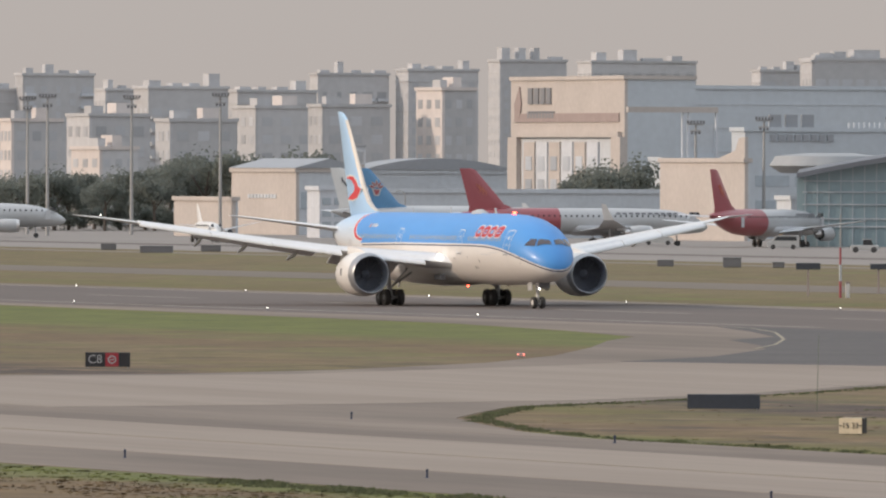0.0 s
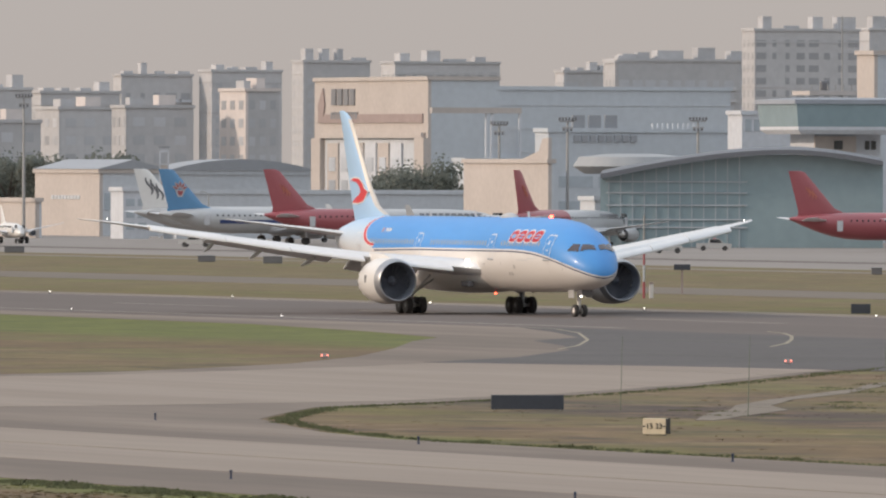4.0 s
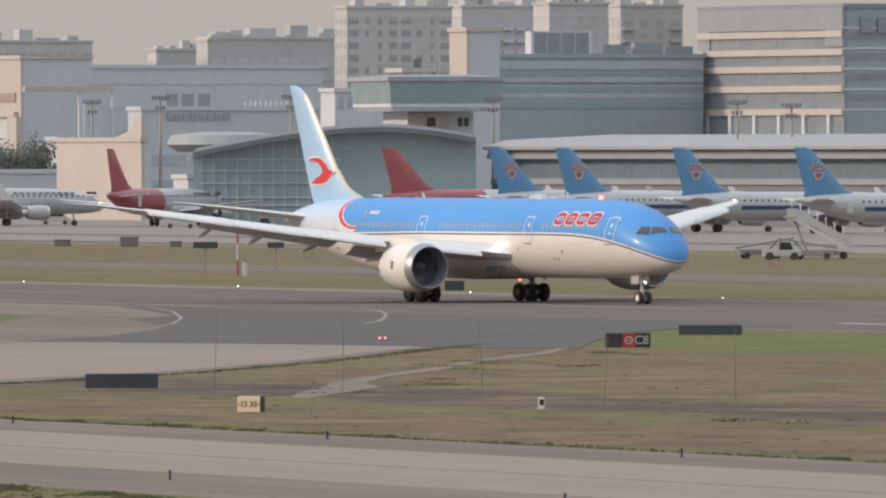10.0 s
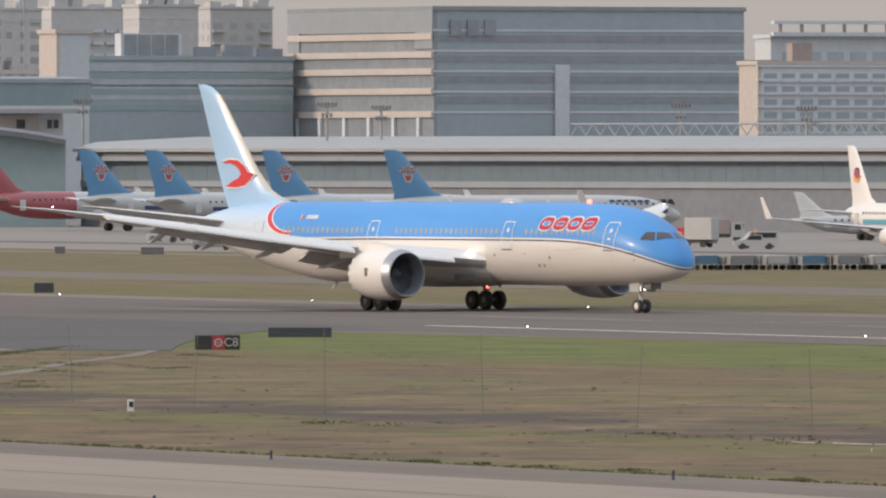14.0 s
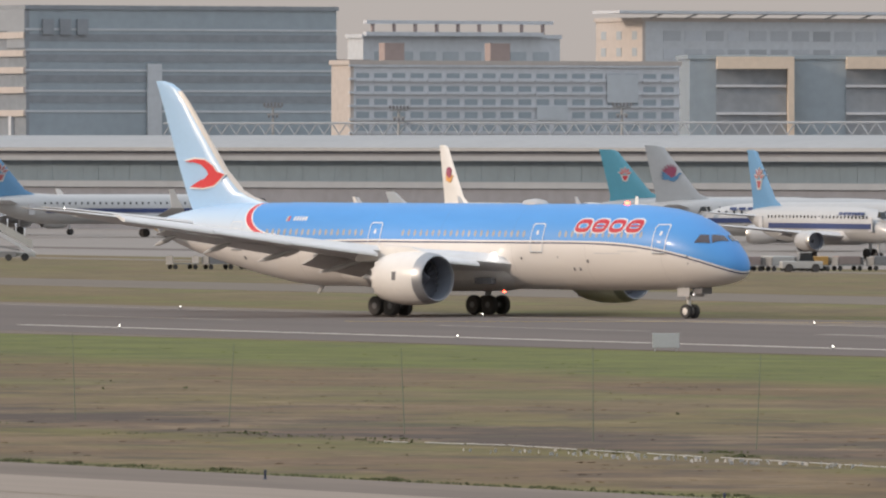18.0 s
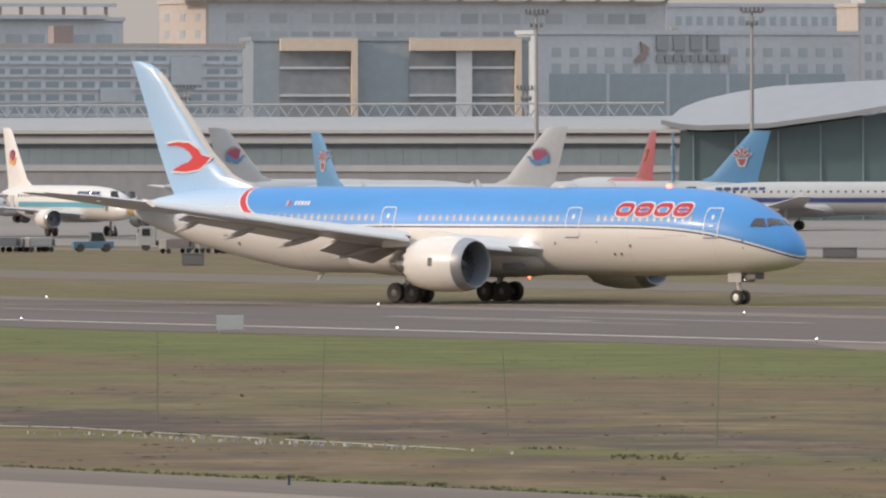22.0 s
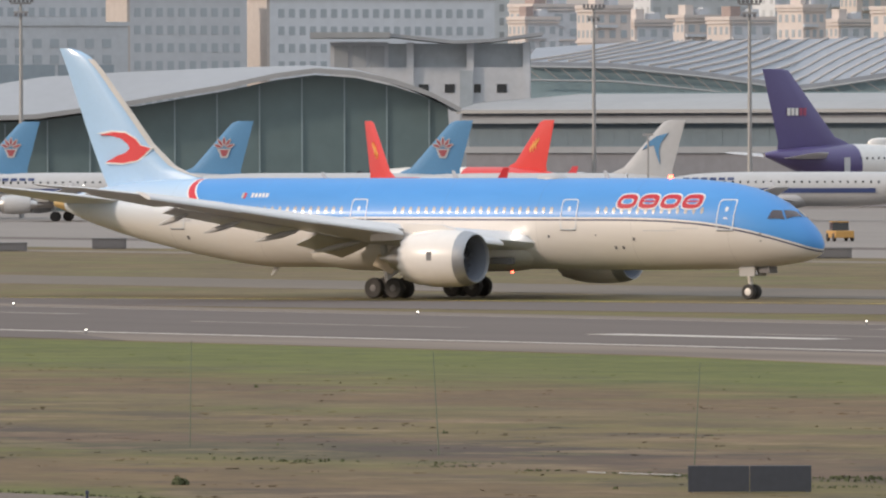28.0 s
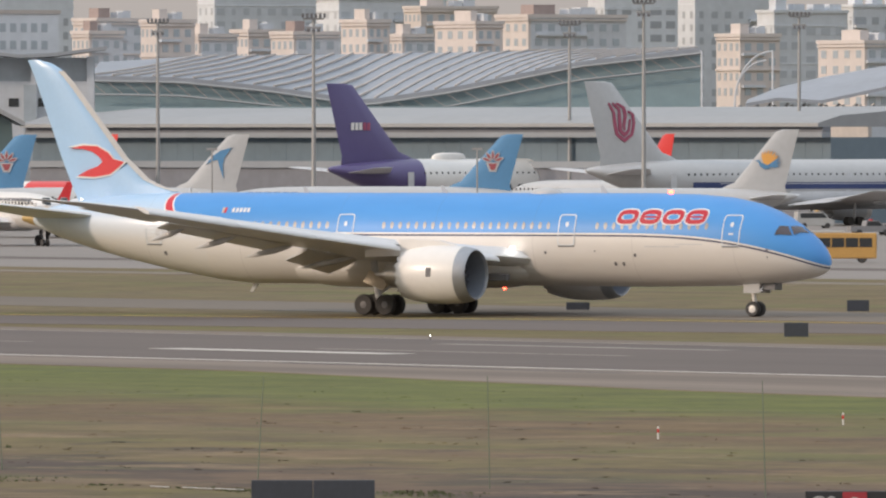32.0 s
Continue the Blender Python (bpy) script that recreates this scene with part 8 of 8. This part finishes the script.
pickup(-1832.6, 695.3, 170)
pickup(-1438.1, 654.2, 185)
van(-1866.4, 752.3, 0)
airstairs(-1243.7, 588.9, 175)
loader(-1251.6, 585.7, 10)
loader(-1242.8, 587.2, 175)
tractor(-1238.2, 581.7, 0)
van(-1772.6, 734.4, 180)
tractor(-1705.2, 719.1, 0)
van(-1531.4, 690.8, 0)
for i in range(9):
    cart(*(lambda p: (p[0] + i * 1.28, p[1] + i * 3.3))((-1148.3, 563.4)), RUN + 90, (None, GREYBODY, BLUEBODY, DARKGREY)[i % 4])
for i in range(6):
    cart(*(lambda p: (p[0] + i * 1.28, p[1] + i * 3.3))((-1143.5, 573.6)), RUN + 90, (BLUEBODY, GREYBODY, WHITEBODY)[i % 3])
tractor(-1419.4, 708.2, 0, ORANGE, "red and yellow tow tractor on the apron")
box_truck(-1402.4, 702.1, 150, WHITEBODY, 5.5, 3.6, ORANGE, "white catering truck with a red cab")
van(-1382.5, 683.0, 0, GREYBODY, "grey van standing on the apron")
van(-1383.5, 701.2, 180)
pickup(-1758.0, 748.7, 0)
tractor(-1510.5, 680.2, 0)
loader(-1392.1, 633.1, 175)
tractor(-1134.2, 594.6, 0, BLUEBODY, "long blue tow tractor on the apron")
box_truck(-1141.6, 607.1, 175)
box_truck(-1233.9, 661.2, -8, WHITEBODY, 5.6, 4.0)
for i in range(10):
    cart(*(lambda p: (p[0] + i * 1.28, p[1] + i * 3.3))((-1116.4, 596.6)), RUN + 90, (WHITEBODY, None, BRICKRED, GREYBODY)[i % 4])
airstairs(-1219.9, 689.2, 150)
tractor(-1054.4, 596.6, 5, GREYBODY, "low grey tow tractor on the apron")
loader(-1056.3, 603.8, 8)
tractor(-1369.7, 676.3, 0)
pickup(-1045.8, 600.0, 180)
van(-1225.6, 706.5, 0)
airstairs(-1033.4, 601.1, 155)
pickup(-1371.7, 694.8, 180)
box_truck(-1488.7, 749.6, 0, BRICKRED, 5.0, 2.8, WHITEBODY, "red and white container truck on the apron")
for i in range(7):
    cart(*(lambda p: (p[0] + i * 1.4, p[1] + i * 3.6))((-1148.3, 569.5)), RUN + 90, (BLUEBODY, GREYBODY, None)[i % 3])
for i in range(7):
    cart(*(lambda p: (p[0] + i * 1.2, p[1] + i * 3.1))((-1113.4, 592.8)), RUN + 90, (BRICKRED, WHITEBODY, YELLOWBODY, WHITEBODY)[i % 4])
tractor(-1159.5, 710.3, 0, GREYBODY, "low grey tow tractor on the apron")
tractor(-1157.1, 712.3, 180, YELLOWBODY, "ochre tow tractor on the apron")
airstairs(-1113.8, 734.1, 160)
airstairs(-1059.1, 616.3, 155)
van(-1276.3, 735.7, 0)
tractor(-1063.9, 609.8, 0)
van(-1085.3, 710.4, 180, GREYBODY, "grey van standing on the apron")
tractor(-1099.5, 606.2, 0)
tractor(-1042.2, 708.3, 90, YELLOWBODY, "ochre tow tractor on the apron")
tractor(-1179.8, 726.3, 0, ORANGE, "orange tow tractor on the apron")
bus(-962.9, 702.7, -12)
van(-1306.4, 949.7, 0)
pickup(-1210.7, 888.2, 0, GREYBODY, "grey pickup standing on the apron")

# ---- tufts of grass along the pavement and through the field ----
rnd = random.Random(7)
VERT, FACE = [], []


def tuft(s, q, size):
    for _ in range(5):
        a = rnd.uniform(0, math.pi)
        w, h = size * rnd.uniform(0.25, 0.6), size * rnd.uniform(0.4, 1.0)
        dx, dy = math.cos(a) * w, math.sin(a) * w
        ox, oy = rnd.uniform(-.5, .5) * size, rnd.uniform(-.5, .5) * size
        k = len(VERT)
        VERT.extend([(s + ox - dx, q + oy - dy, -0.01), (s + ox + dx, q + oy + dy, -0.01), (s + ox + dx * 0.5, q + oy + dy * 0.5, h * 0.8), (s + ox - dx * 0.3, q + oy - dy * 0.3, h)])
        FACE.append((k, k + 1, k + 2, k + 3))


def hummock(s, q, r, h, k):
    """A low clump of blades."""
    for _ in range(k):
        a, d = rnd.uniform(0, 6.28), r * math.sqrt(rnd.random())
        tuft(s + d * math.cos(a), q + d * math.sin(a) * 0.8, h * rnd.uniform(0.5, 1.0) * (1.1 - 0.6 * d / r))


# a ragged lip of grass on the pavement's edge, with a hummock here and there
for i in range(2600):
    s = rnd.uniform(-534, -180)
    tuft(s, 213.2 + abs(rnd.gauss(0, 0.5)), rnd.uniform(0.05, 0.10))
for i in range(40):
    hummock(rnd.uniform(-534, -180), 214.0 + abs(rnd.gauss(0, 0.8)), rnd.uniform(0.4, 1.1), rnd.uniform(0.10, 0.2), 26)
for i in range(30):
    hummock(rnd.uniform(-475, -400), 170.6 - abs(rnd.gauss(0, 0.7)), rnd.uniform(0.8, 2.4), rnd.uniform(0.14, 0.26), 60)
EDGE = [(-530, 212.4), (-552, 216.0), (-566, 219.6), (-581.5, 224.3), (-594.3, 230.5), (-608.3, 237.5), (-620.3, 248.5), (-640.3, 265.5), (-666.3, 283.5), (-693, 300), (-726, 320.5)]
for i in range(1500):
    u, k = rnd.random(), rnd.randrange(len(EDGE) - 1)
    s, q = EDGE[k][0] + (EDGE[k + 1][0] - EDGE[k][0]) * u + rnd.uniform(0, 1.5), EDGE[k][1] + (EDGE[k + 1][1] - EDGE[k][1]) * u + rnd.uniform(0, 1.0)
    if i % 50 == 0:
        hummock(s, q, rnd.uniform(0.5, 1.2), rnd.uniform(0.08, 0.18), 30)
    else:
        tuft(s, q, rnd.uniform(0.05, 0.12))
# taller growth along the fence and the path
for i in range(34):
    hummock(rnd.uniform(-520, -330), 242 + rnd.gauss(0, 1.6), rnd.uniform(0.8, 2.6), rnd.uniform(0.08, 0.18), 30)
for i in range(30):
    u = rnd.random()
    hummock(-580 - 120 * u + rnd.uniform(-3, 6), 246 + 70 * u + rnd.choice((-3.0, 3.5)), rnd.uniform(0.8, 2.0), rnd.uniform(0.06, 0.13), 40)
hummock(-366.6, 222.7, 0.28, 0.34, 60)
for i in range(60):
    tuft(rnd.uniform(-600, -180), rnd.uniform(222, 340), rnd.choice((0.05, 0.08, 0.14)))
me = bpy.data.meshes.new("grass_tufts")
me.from_pydata(VERT, [], FACE)
me.materials.append(TUFT)
me.normals_split_custom_set_from_vertices([(0, 0, 1)] * len(VERT))
tufts = new("grass_tufts", me)
tufts.matrix_basis = FIELD
tagged(tufts, "scattered green and dry grass tufts along the pavement edges", "grass", kind="stuff")
# pale scraps of litter along the bare strip
VERT, FACE = [], []
for i in range(130):
    s, q = rnd.gauss(-441, 9), 237.6 + rnd.gauss(0, 0.9)
    a, w = rnd.uniform(0, 3.1), rnd.uniform(0.03, 0.08)
    k = len(VERT)
    for c, z in ((-w, 0.01), (w, 0.01), (w, 0.14), (-w, 0.10)):
        VERT.append((s + math.cos(a) * c, q + math.sin(a) * c, z))
    FACE.append((k, k + 1, k + 2, k + 3))
me = bpy.data.meshes.new("pale_stones")
me.from_pydata(VERT, [], FACE)
me.materials.append(SIGNLETTER)
st = new("pale_stones", me)
st.matrix_basis = FIELD
tagged(st, "scattered pale stones along the bare strip", "stones", kind="stuff")
# a thin pale pipe lying along the fence, in lengths
pipe = thing("pipe", FIELD.copy(), "thin pale pipe lying in the grass along the fence", "pipe")
PIPE_RUN = [(-472.4, 240.9), (-464.8, 242.7), (-455.6, 241.5), (-446.5, 240.6), (-433.8, 239.5), (-423.5, 238.4), (-369.4, 240.6), (-364.1, 241.0)]
for i, (a, b) in enumerate(zip(PIPE_RUN, PIPE_RUN[1:])):
    if i == 5:
        continue
    for j in range(3):
        f0, f1 = j / 3 + 0.01, j / 3 + (0.32 if (i + j) % 3 else 0.2)
        part("pipe_length", rod(bm_new(), (a[0] + (b[0] - a[0]) * f0, a[1] + (b[1] - a[1]) * f0, 0.05), (a[0] + (b[0] - a[0]) * f1, a[1] + (b[1] - a[1]) * f1, 0.04), 0.02, 6), SIGNLETTER, pipe)

# the field's own grass: low blades everywhere, taller where the growth is thick, in the colours of the ground they stand on
def EDGE_Q(s):
    """The edge of the field's grass against the pavement, across the runway's heading."""
    return float(np.interp(s, [p_[0] for p_ in EDGE[::-1]] + [-500, 0], [p_[1] for p_ in EDGE[::-1]] + [213.4, 213.4])) + 0.2


def field_grass(label, count, s0, s1, q0, q1, low, high, seed):
    rnd_ = random.Random(seed)
    verts, faces = [], []
    for _ in range(count):
        s, q = rnd_.uniform(s0, s1), rnd_.uniform(q0, q1)
        if q0 > 200 and q < EDGE_Q(s):
            continue
        rise = 0.5 + 0.5 * noise.noise(Vector((s * 0.05, q * 0.12, seed))) + 0.45 * noise.noise(Vector((s * 0.3, q * 0.5, seed + 4)))
        if rise < 0.45:
            continue
        h = low + (high - low) * max(0.0, min(1.2, rise)) ** 2
        for _ in range(2):
            a, w, hh = rnd_.uniform(0, math.pi), rnd_.uniform(0.05, 0.20), h * rnd_.uniform(0.6, 1.1)
            dx, dy, lx, ly = math.cos(a) * w, math.sin(a) * w, rnd_.uniform(-0.12, 0.12), rnd_.uniform(-0.12, 0.12)
            ox, oy, k = rnd_.uniform(-0.4, 0.4), rnd_.uniform(-0.4, 0.4), len(verts)
            verts += [(s + ox - dx, q + oy - dy, -0.03), (s + ox + dx, q + oy + dy, -0.03), (s + ox + dx * 0.8 + lx, q + oy + dy * 0.8 + ly, hh * 0.75), (s + ox + lx, q + oy + ly, hh), (s + ox - dx * 0.7 + lx, q + oy - dy * 0.7 + ly, hh * 0.7)]
            faces.append((k, k + 1, k + 2, k + 3, k + 4))
    me = bpy.data.meshes.new("field_grass")
    me.from_pydata(verts, [], faces)
    me.materials.append(GRASS)
    me.normals_split_custom_set_from_vertices([(0, 0, 1)] * len(verts))
    ob = new("field_grass", me)
    ob.matrix_basis = FIELD
    tagged(ob, label, "grass", kind="stuff")


field_grass("short rough olive and russet grass over the field", 1500, -660, -300, 213, 290, 0.001, 0.022, 3)
field_grass("short rough green grass towards the runway", 600, -720, -400, 290, 345, 0.001, 0.025, 5)
field_grass("rough grass between the taxiway and the fence", 2500, -520, -390, 158, 171, 0.004, 0.035, 7)

# ---- movement ----
ROLL = [
    (0, 0.10, 1128.53, -71.54),
    (0.5, 2.56, 1121.93, -71.37),
    (1, 4.98, 1115.38, -71.23),
    (1.5, 7.33, 1108.90, -71.08),
    (2, 9.64, 1102.54, -70.91),
    (2.5, 11.85, 1096.28, -70.67),
    (4.5, 20.57, 1071.64, -69.33),
    (5, 22.91, 1065.59, -68.89),
    (5.5, 25.29, 1059.60, -68.36),
    (6, 27.73, 1053.66, -67.75),
    (6.5, 30.20, 1047.75, -67.08),
    (7, 32.77, 1041.88, -66.40),
    (7.5, 35.48, 1036.04, -65.75),
    (8, 38.23, 1030.24, -65.14),
    (8.5, 40.98, 1024.45, -64.59),
    (9, 43.80, 1018.71, -64.07),
    (9.5, 46.65, 1013.00, -63.55),
    (10, 49.57, 1007.33, -62.99),
    (10.5, 52.53, 1001.69, -62.37),
    (11, 55.56, 996.12, -61.69),
    (11.5, 58.64, 990.60, -60.97),
    (12, 61.78, 985.16, -60.26),
    (12.5, 65.00, 979.79, -59.57),
    (13, 68.26, 974.53, -58.90),
    (13.5, 71.57, 969.40, -58.25),
    (15.5, 84.83, 949.59, -55.66),
    (16, 88.21, 944.83, -54.98),
    (16.5, 91.59, 940.21, -54.26),
    (17, 94.99, 935.72, -53.52),
    (17.5, 98.42, 931.33, -52.81),
    (18, 101.86, 927.05, -52.12),
    (18.5, 105.31, 922.86, -51.46),
    (19, 108.78, 918.77, -50.84),
    (19.5, 112.25, 914.75, -50.27),
    (20, 115.77, 910.81, -49.74),
    (20.5, 119.32, 906.92, -49.26),
    (21, 122.88, 903.08, -48.81),
    (21.5, 126.50, 899.28, -48.38),
    (22, 130.16, 895.52, -47.99),
    (22.5, 133.81, 891.80, -47.60),
    (23, 137.46, 888.15, -47.22),
    (23.5, 141.09, 884.56, -46.84),
    (24, 144.70, 881.06, -46.46),
    (24.5, 148.28, 877.71, -46.08),
    (26.5, 162.27, 865.30, -44.60),
    (27, 165.67, 862.23, -44.30),
    (27.5, 169.01, 859.21, -44.05),
    (28, 172.37, 856.27, -43.84),
    (28.5, 175.64, 853.37, -43.65),
    (29, 178.88, 850.53, -43.48),
    (29.5, 182.07, 847.76, -43.31),
    (30, 185.18, 845.06, -43.13),
    (30.5, 188.22, 842.42, -42.98),
    (31, 191.18, 839.89, -42.84),
    (31.5, 194.02, 837.44, -42.71),
    (32, 196.73, 835.04, -42.59),
]
SPEED_T = [0.25, 2.25, 5.75, 7.75, 9.75, 11.75, 14.5, 17.25, 19.25, 21.25, 23.25, 26.75, 28.75, 30.75]
SPEED_V = [14.2, 13.4, 12.9, 12.9, 12.8, 12.7, 12.0, 11.2, 10.7, 10.6, 10.3, 9.2, 8.7, 7.8]


def motions():
    """The airliner rolls out along the runway and turns off; its wheels turn with the way it goes."""
    walk(main_plane, [(t, pose(x, y, 0, 0, 0, h)) for t, x, y, h in ROLL])
    steps = int(32.0 * 15)
    way, ways = 0.0, [0.0]
    for k in range(steps):
        t = (k + 0.5) / 15
        v = np.interp(t, SPEED_T, SPEED_V)
        way += v / 15
        ways.append(way)
    for w, x, y, r in SPIN:
        walk(w, [(k / 15, pose(x, y, r, 0, math.degrees(ways[k] / r) % 360, 0)) for k in range(steps + 1)])


motions()
